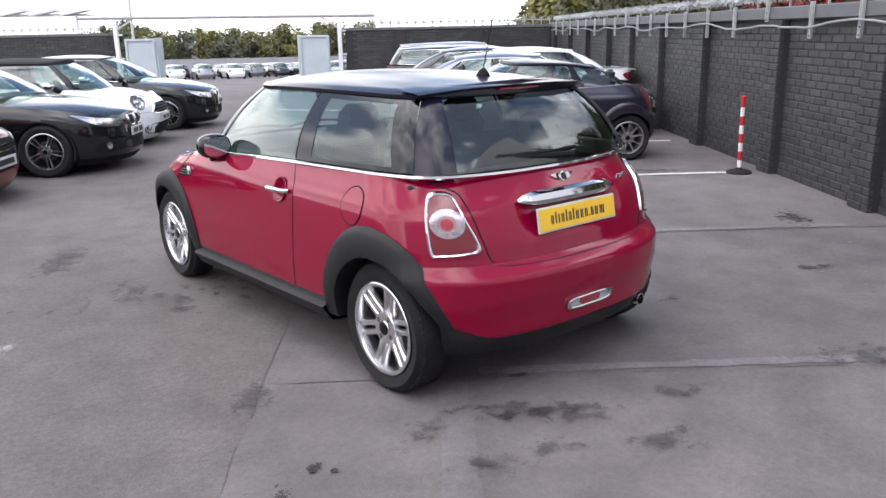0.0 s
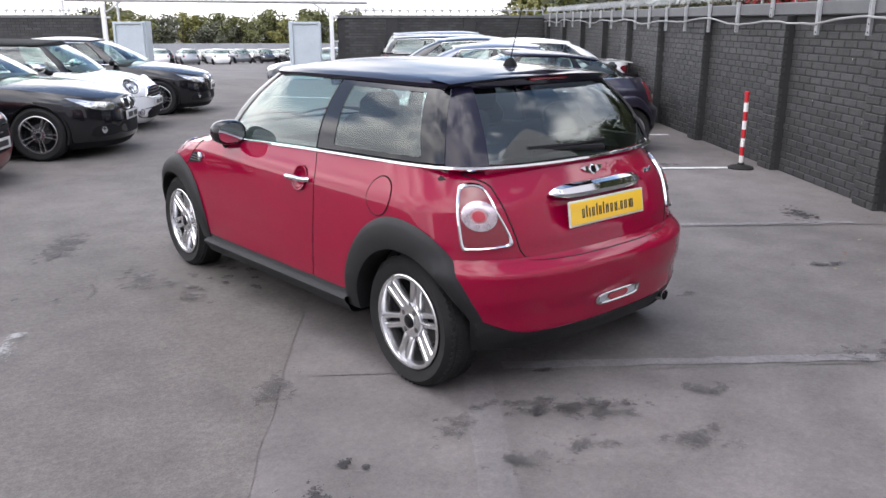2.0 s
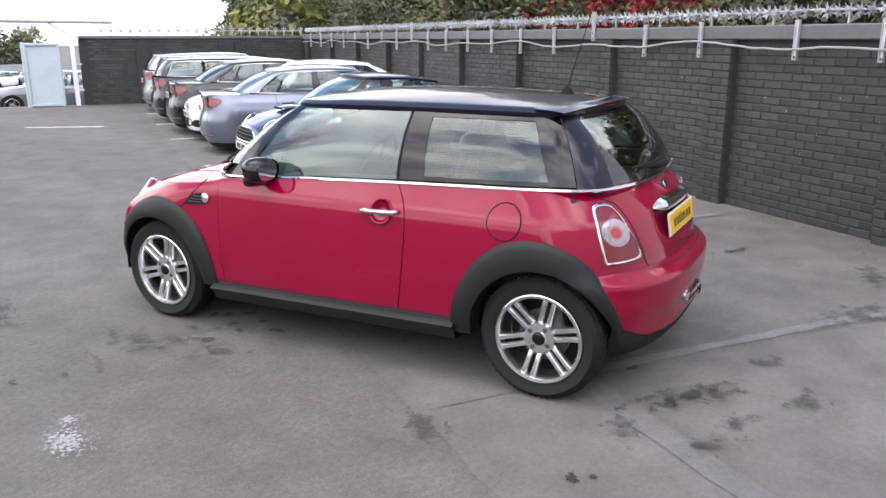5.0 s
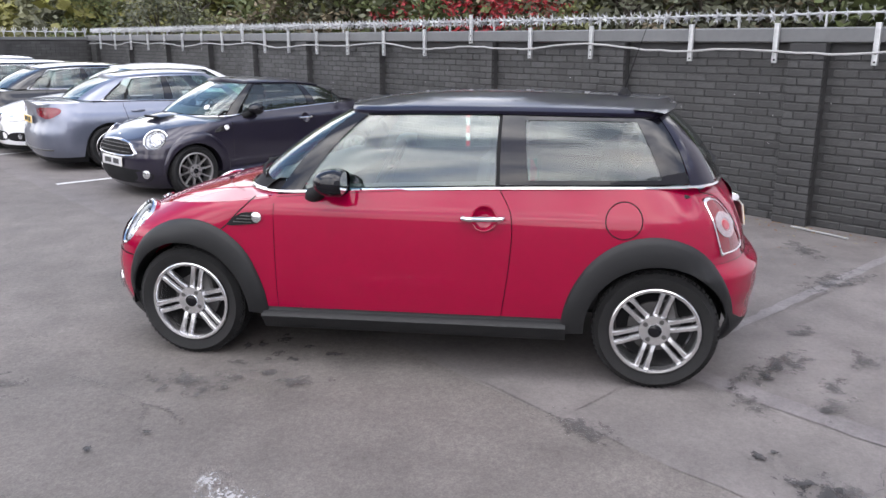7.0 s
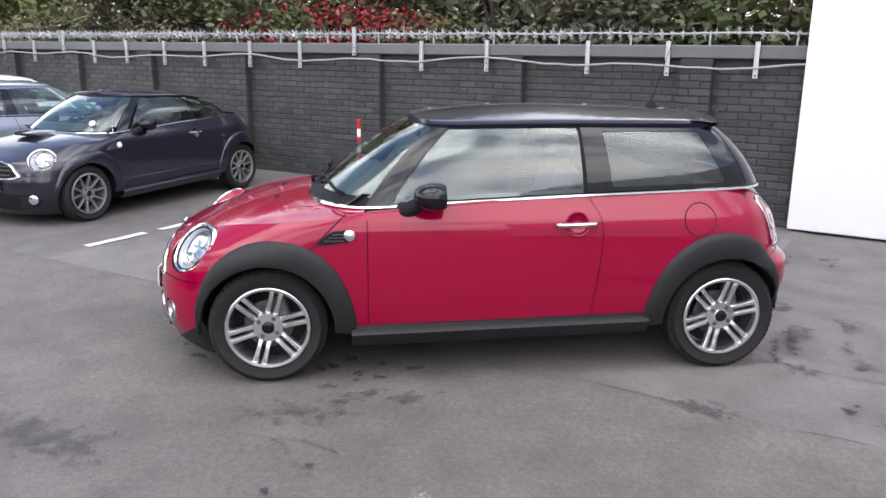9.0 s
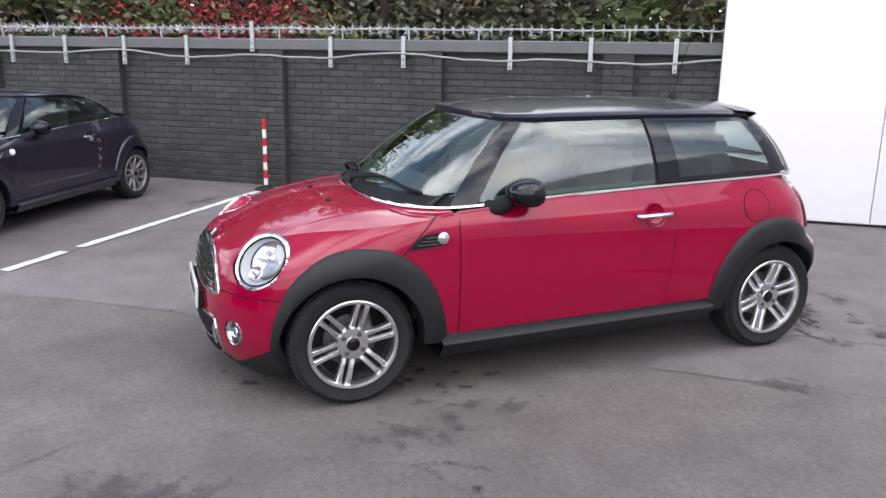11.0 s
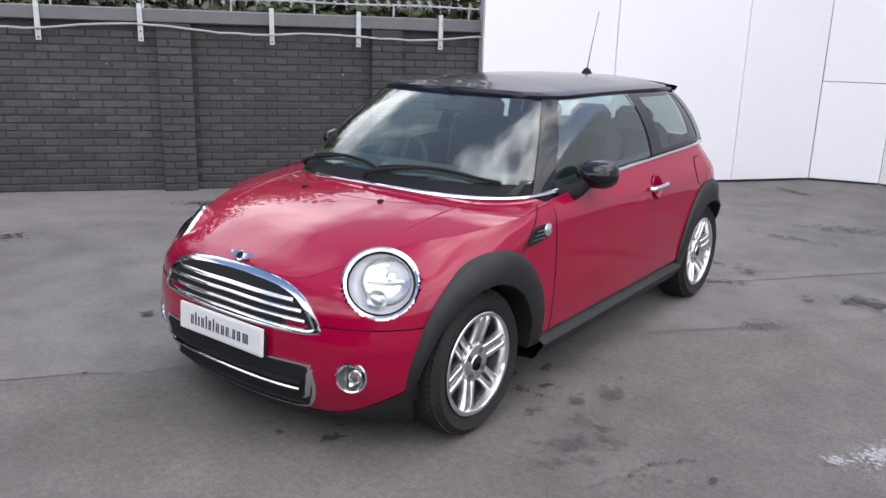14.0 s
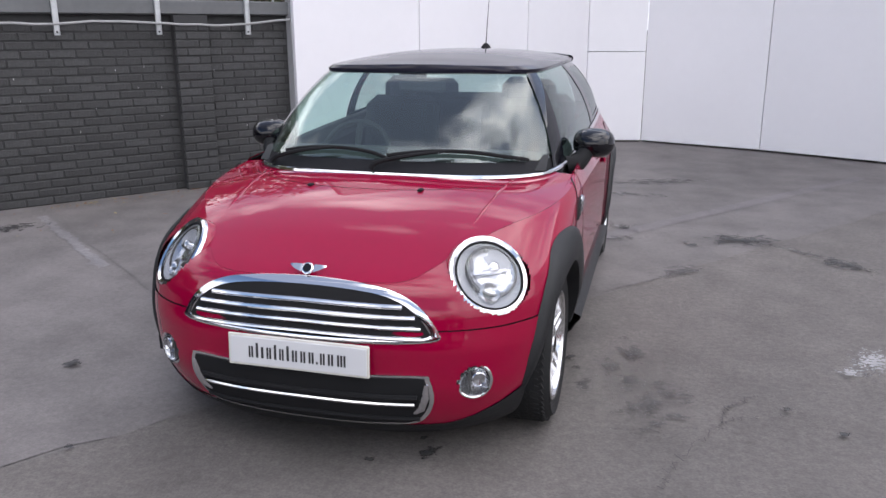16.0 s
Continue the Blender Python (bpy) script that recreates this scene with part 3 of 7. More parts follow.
def patch(fn, outline, out=0.004, rings=4):
    """A filled patch: outline gives (u, v), fn maps (u, v, out) to a place; a dome of rings towards the middle."""
    cu = sum(p[0] for p in outline) / len(outline)
    cv = sum(p[1] for p in outline) / len(outline)
    g = Geo()
    rows = [[fn(cu + (u - cu) * k, cv + (v - cv) * k, out) for u, v in outline] for k in (1 - i / rings for i in range(rings))]
    rows.insert(0, [fn(u, v, -0.004) for u, v in outline])
    g.grid(rows, wrap=True)
    base = len(g.v)
    g.v.append(tuple(fn(cu, cv, out)))
    m = len(outline)
    k = base - m
    g.f += [(k + j, k + (j + 1) % m, base) for j in range(m)]
    return g


def rim_band(fn, outer, inner, out=0.01):
    """A raised band between two outlines of equal length."""
    g = Geo()
    mid = [((a[0] + b[0]) / 2, (a[1] + b[1]) / 2) for a, b in zip(outer, inner)]
    g.grid([[fn(*p, -0.004) for p in outer], [fn(*p, out * 0.75) for p in outer], [fn(*p, out) for p in mid], [fn(*p, out * 0.75) for p in inner], [fn(*p, -0.006) for p in inner]], wrap=True)
    return g


def oval(cu, cv, ru, rv, n=36, p=2.0, turn=0.0):
    out = []
    for i in range(n):
        a = 2 * math.pi * i / n
        c, s = math.cos(a), math.sin(a)
        u, v = ru * math.copysign(abs(c) ** (2 / p), c), rv * math.copysign(abs(s) ** (2 / p), s)
        t = radians(turn)
        out.append((cu + u * math.cos(t) - v * math.sin(t), cv + u * math.sin(t) + v * math.cos(t)))
    return out


def rounded(points, n=40):
    return [tuple(p[:2]) for p in bend([(*q, 0) for q in points], n, True)]


# ---------------------------------------------------------------- wheels
WHEEL_CACHE = {}


def wheel_meshes(style, r=0.304, rim=0.2, w=0.185):
    key = (style, r, rim)
    if key in WHEEL_CACHE:
        return WHEEL_CACHE[key]
    tyre = Geo().lathe([(rim - 0.012, 0.03), (rim + 0.004, w / 2 - 0.004), (rim + 0.012, w / 2), (rim + 0.04, w / 2 + 0.008), ((rim + r) / 2 + 0.01, w / 2 + 0.012), (r - 0.028, w / 2 + 0.004), (r - 0.010, w / 2 - 0.012), (r - 0.002, w / 2 - 0.034),
                        (r, w / 4), (r, 0), (r, -w / 4), (r - 0.004, -w / 2 + 0.03), (r - 0.03, -w / 2 - 0.004), (rim + 0.05, -w / 2 - 0.01), (rim, -w / 2), (rim - 0.01, -0.05)], n=72)
    tread = Geo()
    for k in range(64):
        a = 2 * math.pi * k / 64
        for x, sk in ((w / 2 - 0.026, 0.5), (w / 4, -0.35), (0.0, 0.35), (-w / 4, -0.35), (-w / 2 + 0.03, 0.5)):
            rot = Matrix.Rotation(a, 4, "X") @ Matrix.Translation((x, 0, r - 0.001 - (0.006 if abs(x) > w / 3 else 0))) @ Matrix.Rotation(sk, 4, "Z")
            tread.box((0, 0, 0), (0.030, 2 * math.pi * r / 64 * 0.72, 0.006), None)
            for i in range(8):
                tread.v[-8 + i] = tuple(rot @ Vector(tread.v[-8 + i]))
    o = w / 2
    barrel = Geo().lathe([(rim - 0.003, o - 0.012), (rim - 0.001, o + 0.003), (rim - 0.006, o + 0.006), (rim - 0.018, o + 0.004), (rim - 0.023, o - 0.006), (rim - 0.027, o - 0.05), (rim - 0.03, 0.0), (rim - 0.035, -o + 0.01)], n=64)
    spokes = Geo()
    if style == "six_pair":
        n, pair, wid = 6, 0.0215, 0.0285
    elif style == "five_pair":
        n, pair, wid = 5, 0.026, 0.020
    elif style == "five_star":
        n, pair, wid = 5, 0.034, 0.024
    else:
        n, pair, wid = 9, 0.0, 0.03
    for k in range(n):
        rot = Matrix.Rotation(2 * math.pi * k / n + radians(12), 4, "X")
        for sgn in ((-1, 1) if pair else (0,)):
            rows = []
            spread = 0.15 if style == "six_pair" else 0.42 if style != "five_star" else 1.3
            near = 0.98 if style == "six_pair" else 0.72
            for t in (0, 0.15, 0.4, 0.7, 0.9, 1.0):
                rr = 0.066 + (rim - 0.016 - 0.066) * t
                y = sgn * pair * (near + spread * t)
                x = o - 0.030 + 0.020 * t + (0.006 if 0 < t < 1 else 0)
                ww = wid * (1.0 - 0.12 * math.sin(math.pi * t)) / 2
                rows.append([rot @ Vector(q) for q in ((x - 0.035, y - ww * 1.1, rr), (x - 0.006, y - ww, rr), (x, y - ww * 0.6, rr), (x, y + ww * 0.6, rr), (x - 0.006, y + ww, rr), (x - 0.035, y + ww * 1.1, rr))])
            spokes.grid(rows)
    hub = Geo().lathe([(0.080, o - 0.055), (0.080, o - 0.022), (0.075, o - 0.014), (0.036, o - 0.013), (0.033, o - 0.009)], n=40)
    cap = Geo().lathe([(0.032, o - 0.016), (0.031, o - 0.006), (0.024, o - 0.003), (0.0005, o - 0.002)], n=28)
    bolts = []
    count = 4 if style == "six_pair" else 5
    for k in range(count):
        a = 2 * math.pi * k / count + 0.4
        bolt = Geo().lathe([(0.0125, o - 0.03), (0.0125, o - 0.0125), (0.0005, o - 0.012)], Matrix.Translation((0, 0.055 * math.cos(a), 0.055 * math.sin(a))), n=10)
        bolts.append(("wheel_bolt", bolt.mesh("wheel_bolt", DARK_ALLOY, 40), ""))
    disc = Geo().lathe([(0.06, 0.005), (0.128, 0.005), (0.128, -0.015), (0.06, -0.015)], n=40)
    cal = Geo().box((0.0, 0.115, 0.05), (0.07, 0.06, 0.13), Matrix.Rotation(-0.35, 4, "X"), 0.012)
    back = Geo().lathe([(0.0005, -0.035), (rim - 0.036, -0.035)], n=40)
    alloy = GUNMETAL if style == "five_star" else ALLOY
    made = [("tyre", tyre.mesh("tyre", RUBBER, 40), "worn black rubber tyre"), ("tread", tread.mesh("tread", RUBBER, 0), ""), ("rim", barrel.mesh("rim", alloy, 40), ""),
            ("spokes", spokes.mesh("spokes", alloy, 40), "silver twin-spoke alloy wheel"), ("hub", hub.mesh("hub", alloy, 40), ""), ("hub_cap", cap.mesh("hub_cap", GLOSS_BLACK, 40), "black centre cap"),
            *bolts, ("brake_disc", disc.mesh("brake_disc", DARK_ALLOY, 30), ""), ("brake_caliper", cal.mesh("brake_caliper", DARK_ALLOY, 30), ""), ("wheel_back", back.mesh("wheel_back", DARK, 0), "")]
    WHEEL_CACHE[key] = made
    return made


def put_wheels(car, style, track, ys, r=0.304, rim=0.2, w=0.185):
    for sx in (-1, 1):
        for y in ys:
            m = Matrix.Translation((sx * track, y, r)) @ Matrix.Rotation(0 if sx > 0 else math.pi, 4, "Z") @ Matrix.Rotation(radians(33), 4, "X")
            made = wheel_meshes(style, r, rim, w)
            wheel = part("wheel", made[0][1], RUBBER, car, m=m)
            for name, me, label in made[1:]:
                part(name, me, None, wheel, label)


# ---------------------------------------------------------------- cabin of a car
class Cabin:
    """Glass house between a lower ring at the belt and an upper ring at the roof edge, half rings from nose to tail."""

    def __init__(self, low, high, n=96):
        self.low, self.high, self.n = bend(low, n + 1), bend(high, n + 1), n

    def at(self, u, v, out=0.0):
        i = min(max(u * self.n, 0), self.n - 1e-6)
        j = int(i)
        t = i - j
        a = self.low[j].lerp(self.low[j + 1], t)
        b = self.high[j].lerp(self.high[j + 1], t)
        p = a.lerp(b, v)
        d = (self.low[j + 1] - self.low[j]).normalized()
        w = (b - a).normalized()
        n = w.cross(d)
        if n.x < 0 or (abs(n.x) < 1e-3 and n.y * (0.5 - u) < 0):
            n = -n
        bulge = 0.03 * 4 * v * (1 - v)
        return p + n.normalized() * (out + bulge)

    def pane(self, u0, u1, v0=0.0, v1=1.0, out=0.0, nu=24, nv=8):
        return Geo().grid([[self.at(u0 + (u1 - u0) * i / nu, v0 + (v1 - v0) * j / nv, out) for j in range(nv + 1)] for i in range(nu + 1)])

    def slant(self, lo0, hi0, lo1, hi1, out=0.0, v0=0.0, v1=1.0, nu=10, nv=10):
        """A pane whose sides slant: lo/hi are the ring places at the bottom and the top of both sides."""
        rows = []
        for i in range(nu + 1):
            row = []
            for j in range(nv + 1):
                v = v0 + (v1 - v0) * j / nv
                a, b = lo0 + (hi0 - lo0) * v, lo1 + (hi1 - lo1) * v
                row.append(self.at(a + (b - a) * i / nu, v, out))
            rows.append(row)
        return Geo().grid(rows)

    def roof(self, crown, drop=0.035, over=0.012, n=14, power=2.4, u0=0.0, u1=1.0):
        """Roof skin with a thick rounded edge."""
        g = Geo()
        rows = []
        k0, k1 = int(u0 * self.n), int(u1 * self.n)
        for p in self.high[k0:k1 + 1]:
            x, y, z = p
            w = x
            row = []
            for f, o, dz in ((1, -0.006, -drop * 0.3), (1, over, -drop * 0.12), (1, over + 0.004, drop * 0.35), (0.985, 0, drop * 0.8)):
                row.append((w * f + (o if w > 0.02 else 0), y, z + dz))
            for i in range(1, n + 1):
                f = 1 - i / n
                row.append((w * 0.985 * f, y, z + drop * 0.8 + crown(y) * (1 - f ** power)))
            rows.append(row)
        g.grid(rows)
        return g.mirror()


# ---------------------------------------------------------------- the small hatchback family
def hatch_shape():
    return Shape(
        a=[(0.10, 0.74), (0.18, 0.785), (0.28, 0.815), (0.40, 0.832), (0.52, 0.839), (0.64, 0.840), (0.74, 0.8365), (0.80, 0.8325), (0.835, 0.8285), (0.865, 0.819), (0.92, 0.791), (1.03, 0.735)],
        yf=[(0.10, 1.74), (0.16, 1.805), (0.25, 1.85), (0.36, 1.872), (0.46, 1.872), (0.54, 1.858), (0.62, 1.84), (0.69, 1.80), (0.75, 1.70), (0.82, 1.57), (0.9, 1.40), (1.0, 1.2)],
        yr=[(0.10, -1.60), (0.20, -1.68), (0.30, -1.75), (0.40, -1.765), (0.50, -1.782), (0.578, -1.782), (0.596, -1.772), (0.642, -1.716), (0.66, -1.709), (0.72, -1.700), (0.80, -1.675), (0.88, -1.640), (0.95, -1.590), (1.02, -1.53)],
        zs=[(0.70, 0.905), (0.95, 0.873), (1.2, 0.846), (1.4, 0.820), (1.55, 0.782), (1.68, 0.730), (1.76, 0.696), (1.80, 0.689)],
        zc=[(0.60, 0.932), (0.95, 0.926), (1.08, 0.919), (1.2, 0.902), (1.4, 0.857), (1.55, 0.808), (1.68, 0.750), (1.76, 0.712), (1.80, 0.690)],
        belt=[(-1.6, 1.012), (-1.3, 1.010), (-0.43, 0.985), (0.2, 0.956), (0.58, 0.926), (0.95, 0.902)],
        wheels=(1.2335, -1.2335), arch=0.362, lf=0.74, lr=0.54, pf=[(0.1, 2.8), (0.4, 2.95), (0.58, 2.95), (0.72, 2.75), (0.85, 2.5), (1.0, 2.4)], pr=2.65, sill=0.2, cowl=0.72, bow=[(0.2, 0.035), (0.34, 0.025), (0.60, -0.010), (0.78, -0.022), (0.88, -0.008), (0.985, 0.055)])


def aim(p, normal, up=(0, 0, 1)):
    """A pose at p whose local x axis points along normal and whose z axis leans to up."""
    n = Vector(normal).normalized()
    y = Vector(up).cross(n).normalized()
    z = n.cross(y)
    m = Matrix((n, y, z)).transposed().to_4x4()
    m.translation = Vector(p)
    return m


def flip_x(m):
    """The same pose on the other side of the car."""
    s = Matrix.Diagonal((-1, 1, 1, 1))
    return s @ m @ Matrix.Diagonal((1, -1, 1, 1))


def plate_bars(parent, m, w=0.375):
    """Writing on a plate as plain thin upright bars: local y runs along, z up, x out."""
    # widths of the unreadable marks and the bars that stand in each of them
    marks = [(20, 2, 0.72), (14, 1, 0.95), (15, 1, 0.72), (21, 2, 0.72), (14, 1, 0.95), (20, 2, 0.72), (14, 1, 0.95), (23, 2, 0.72), (22, 2, 0.72), (22, 2, 0.72), (9, 1, 0.16), (20, 2, 0.72), (23, 2, 0.72), (34, 3, 0.72)]
    total = sum(a for a, _, _ in marks)
    h, at = 0.056, -w / 2
    for wide, count, tall in marks:
        wide = wide / total * w
        step = wide * 0.74 / count
        for k in range(count):
            g = Geo().box((0, 0, 0), (0.0016, min(0.0085, step * 0.62), h * tall), None)
            part("lettering_bar", g, INK, parent, smooth=0, m=m @ Matrix.Translation((0.0075, at + wide * 0.13 + step * (k + 0.5), -0.024 + h * tall / 2)))
        at += wide


def number_plate(parent, m, face, label):
    pl = part("number_plate", Geo().box((0, 0, 0), (0.010, 0.524, 0.114), None, 0.003), PLATE_RIM, parent, label, m=m)
    part("plate_face", Geo().box((0.004, 0, 0), (0.006, 0.508, 0.098), None, 0.002), face, pl)
    return pl


def lamp_round(parent, m, r, label, body, side=1):
    """A round headlamp: chrome ring, bowl, inner reflectors and a domed lens."""
    n = 44
    lamp = part("headlight", Geo().lathe([(r * 1.02, -0.05), (r * 1.04, 0.004), (r * 1.02, 0.013), (r * 0.96, 0.017), (r * 0.89, 0.012), (r * 0.87, -0.004)], n=n), CHROME, parent, label, m=m)
    part("gasket", Geo().lathe([(r * 0.885, -0.01), (r * 0.875, 0.013), (r * 0.835, 0.012), (r * 0.83, -0.01)], n=n), DARK, lamp)
    part("bowl", Geo().lathe([(r * 0.85, 0.008), (r * 0.80, -0.002), (r * 0.6, -0.018), (r * 0.3, -0.028), (0.001, -0.030)], n=n), LAMP_GREY, lamp, "silvered lamp bowl")
    at = Matrix.Translation((0, r * 0.14 * side, r * 0.12))
    part("reflector", Geo().lathe([(r * 0.60, -0.004), (r * 0.55, -0.010), (r * 0.42, -0.020), (r * 0.2, -0.026), (0.001, -0.027)], at, n=36), LAMP_BOWL, lamp)
    part("dark_ring", Geo().lathe([(r * 0.655, -0.022), (r * 0.655, 0.001), (r * 0.605, 0.002), (r * 0.595, -0.008)], at, n=36), DARK_ALLOY, lamp)
    part("bulb_shield", Geo().lathe([(r * 0.13, -0.026), (r * 0.13, 0.0), (r * 0.07, 0.006), (0.001, 0.007)], Matrix.Translation((0, r * 0.24 * side, r * 0.22)), n=18), CHROME, lamp)
    part("step", Geo().box((-0.016, r * 0.12 * side, r * 0.12), (0.014, r * 0.95, r * 0.10), None, 0.003), CHROME, lamp)
    part("indicator", Geo().lathe([(r * 0.27, -0.024), (r * 0.265, 0.004), (r * 0.23, 0.008), (r * 0.19, 0.002), (r * 0.1, -0.006), (0.001, -0.007)], Matrix.Translation((0.0, -r * 0.10 * side, -r * 0.42)), n=28), LAMP_BOWL, lamp, "small silvered side lamp")
    part("lens", Geo().lathe([(r * 0.86, 0.008), (r * 0.75, 0.016), (r * 0.5, 0.019), (r * 0.25, 0.021), (0.001, 0.0215)], n=n), LENS, lamp, "clear domed lens")
    pod = Geo().lathe([(r * 1.03, 0.004), (r * 1.05, -0.003), (r * 1.07, -0.018), (r * 1.075, -0.05), (r * 1.06, -0.09), (r * 0.97, -0.14), (r * 0.4, -0.20)], n=n)
    part("lamp_pod", pod, body, lamp)
    return lamp


HATCH_LOW = [(0, 1.03, 0.926), (0.30, 1.012, 0.925), (0.52, 0.94, 0.923), (0.645, 0.82, 0.922), (0.708, 0.68, 0.926), (0.742, 0.46, 0.942), (0.754, 0.1, 0.964), (0.754, -0.43, 0.988), (0.744, -0.9, 1.003), (0.722, -1.2, 1.010), (0.66, -1.40, 1.014), (0.5, -1.502, 1.014), (0.25, -1.548, 1.012), (0, -1.56, 1.012)]
HATCH_HIGH = [(0, 0.45, 1.326), (0.22, 0.437, 1.326), (0.39, 0.40, 1.324), (0.485, 0.35, 1.322), (0.526, 0.27, 1.322), (0.547, 0.17, 1.323), (0.560, 0.0, 1.328), (0.564, -0.44, 1.332), (0.556, -0.85, 1.330), (0.540, -1.08, 1.328), (0.50, -1.20, 1.326), (0.38, -1.255, 1.328), (0.19, -1.28, 1.33), (0, -1.288, 1.33)]


HANDLE_AT = aim((0.80, -0.385, 0.842), (1, 0, 0.1))
HANDLE_FACE = aim((hatch_shape().half(-0.385, 0.842) + 0.0005, -0.385, 0.842), (1, 0, 0.3))
LAMP_AT, LAMP_R = aim((0.604, 1.612, 0.689), (0.53, 0.61, 0.62)), 0.146


FOG_AT = aim((0.590, hatch_shape().front(0.590, 0.358) - 0.003, 0.358), (0.42, 0.90, 0.02))


def holed(g, holes):
    """Leaves out the faces inside round holes, on both sides of the car."""
    if not holes:
        return g
    inv = [(m.inverted(), r) for m, r in holes]

    def inside(f):
        c = sum((Vector(g.v[i]) for i in f), Vector()) / len(f)
        c.x = abs(c.x)
        for m, r in inv:
            q = m @ c
            if math.hypot(q.y, q.z) < r and abs(q.x) < 0.12:
                return True
        return False

    g.f = [f for f in g.f if not inside(f)]
    return g


def sides(full):
    """The right and the left half of a mirrored piece."""
    half = len(full.v) // 2
    out = []
    for sx in (1, -1):
        g = Geo()
        g.v = full.v[:half] if sx > 0 else full.v[half:]
        g.f = [f if sx > 0 else tuple(i - half for i in f) for f in full.f if (f[0] < half) == (sx > 0)]
        out.append(g)
    return out


ARCH = (curve([-15, 0, 29, 49, 71, 94, 114, 134, 156, 190], [0.372, 0.380, 0.398, 0.428, 0.454, 0.474, 0.486, 0.482, 0.464, 0.462]), curve([-10, 30, 54, 75, 90, 110, 130, 150, 180], [0.458, 0.464, 0.482, 0.490, 0.486, 0.464, 0.425, 0.396, 0.378]))


def small_body(car, sh, body_paint, clad=CLAD, holes=(), bumper_holes=()):
    """Lower body, doors, bumpers, sills and wheel-arch cladding."""
    cols = sh.columns([0.714, 0.7095, -0.4985, -0.503] + [-0.315 - 0.009 * i for i in range(17)], 88, 30)
    yy = lambda c: c[1] if c[0] == "m" else sh.point(c, 0.5)[1]

    def low(c):
        y = yy(c)
        return 0.545 if y > 1.45 else (0.647 if y < -1.45 else 0.332 - 0.0225 * y)

    # the black lip is low in the middle and climbs to the wheel arches
    lip = lambda c: 0.176 + 0.15 * min(1.0, max(0.0, (sh.point(c, 0.3)[0] - 0.50) / 0.27)) ** 1.6
    tail_lip = lambda c: 0.318 + 0.115 * min(1.0, max(0.0, (sh.point(c, 0.3)[0] - 0.50) / 0.25)) ** 1.6
    inside = lambda c: -0.4990 <= yy(c) <= 0.7100
    body = part("body", holed(shell(sh, cols, low, sh.top, 48, keep=lambda c: yy(c) >= 0.7135), holes), body_paint, car)
    # the tailgate is dished below the handle, round the plate
    back = shell(sh, cols, low, sh.top, 46, keep=lambda c: yy(c) <= -0.5025)
    ease = lambda t: min(1.0, max(0.0, t)) ** 2 * (3 - 2 * min(1.0, max(0.0, t)))
    back.v = [(x, y + (0.024 * ease((0.345 - abs(x)) / 0.05) * ease((0.885 - z) / 0.018) * ease((z - 0.70) / 0.10) if y < -1.5 else 0.0), z) for x, y, z in back.v]
    part("rear_body", back, body_paint, car)
    door = {}
    full = holed(shell(sh, cols, low, sh.top, 64, push=0.0015, keep=inside), [(HANDLE_AT, 0.060)])
    for sx, g in zip((1, -1), sides(full)):
        door[sx] = part("door", g, body_paint, car)
        cup = Geo().lathe([(0.066, 0.004), (0.064, 0.0075), (0.058, 0.006), (0.052, -0.008), (0.038, -0.020), (0.018, -0.025), (0.001, -0.026)], n=36)
        part("handle_cup", cup, body_paint, door[sx], m=HANDLE_FACE if sx > 0 else flip_x(HANDLE_FACE))
    for y in (0.712, -0.502):
        for g in sides(shell(sh, cols, 0.30, lambda c: sh.top(c) - 0.004, 10, push=-0.014, keep=lambda c: abs(yy(c) - y) < 0.03)):
            part("shut_line", g, DARK, car)
    part("front_bumper", holed(shell(sh, cols, lambda c: lip(c) + 0.001, lambda c: 0.5415, 44 if bumper_holes else 14, push=0.003, keep=lambda c: yy(c) > 1.3), bumper_holes), body_paint, car)
    part("rear_bumper", shell(sh, cols, lambda c: tail_lip(c) + 0.001, lambda c: 0.6465, 30, push=0.003, keep=lambda c: yy(c) < -1.3), body_paint, car)
    part("bumper_gap", shell(sh, cols, 0.53, lambda c: 0.56, 2, push=-0.008, keep=lambda c: yy(c) > 1.3), DARK, car)
    part("bumper_gap", shell(sh, cols, 0.63, lambda c: 0.665, 2, push=-0.010, keep=lambda c: yy(c) < -1.3), DARK, car)
    part("front_valance", shell(sh, cols, 0.115, lip, 6, push=0.007, keep=lambda c: yy(c) > 1.3), clad, car, "unpainted black lower valance")
    part("rear_valance", shell(sh, cols, 0.232, tail_lip, 8, push=0.005, keep=lambda c: yy(c) < -1.3), clad, car, "unpainted black lower valance")
    for sx in (-1, 1):
        rows = []
        for y in [0.80 - 1.60 * i / 24 for i in range(25)]:
            top = 0.332 - 0.0225 * y
            rows.append([(sx * x, y, top + z) for x, z in ((0.800, 0.004), (0.812, -0.004), (0.818, -0.020), (0.824, -0.024), (0.852, -0.036), (0.857, -0.044), (0.853, -0.054), (0.832, -0.078), (0.818, -0.108), (0.795, -0.125), (0.60, -0.13))])
        part("sill", Geo().grid(rows), clad, car, "grained black side sill")
        for k, y in enumerate(sh.wheels):
            a0, a1 = (-8, 184) if k == 0 else (-4, 171)
            g = ring_on_side(sh, y, sh.hub, 0.347, ARCH[k], a0, a1)
            if sx < 0:
                g.v = [(-x, b, c) for x, b, c in g.v]
            part("wheel_arch", g, clad, car, "grained black wheel arch cladding")
            well = Geo().lathe([(0.358, -0.36), (0.358, -0.03 - 0.05 * k)], Matrix.Translation((0.80, y, sh.hub)), n=28, a0=-6, a1=186 if k == 0 else 178)
            well.lathe([(0.36, -0.36), (0.001, -0.36)], Matrix.Translation((0.80, y, sh.hub)), n=28, a0=-6, a1=186)
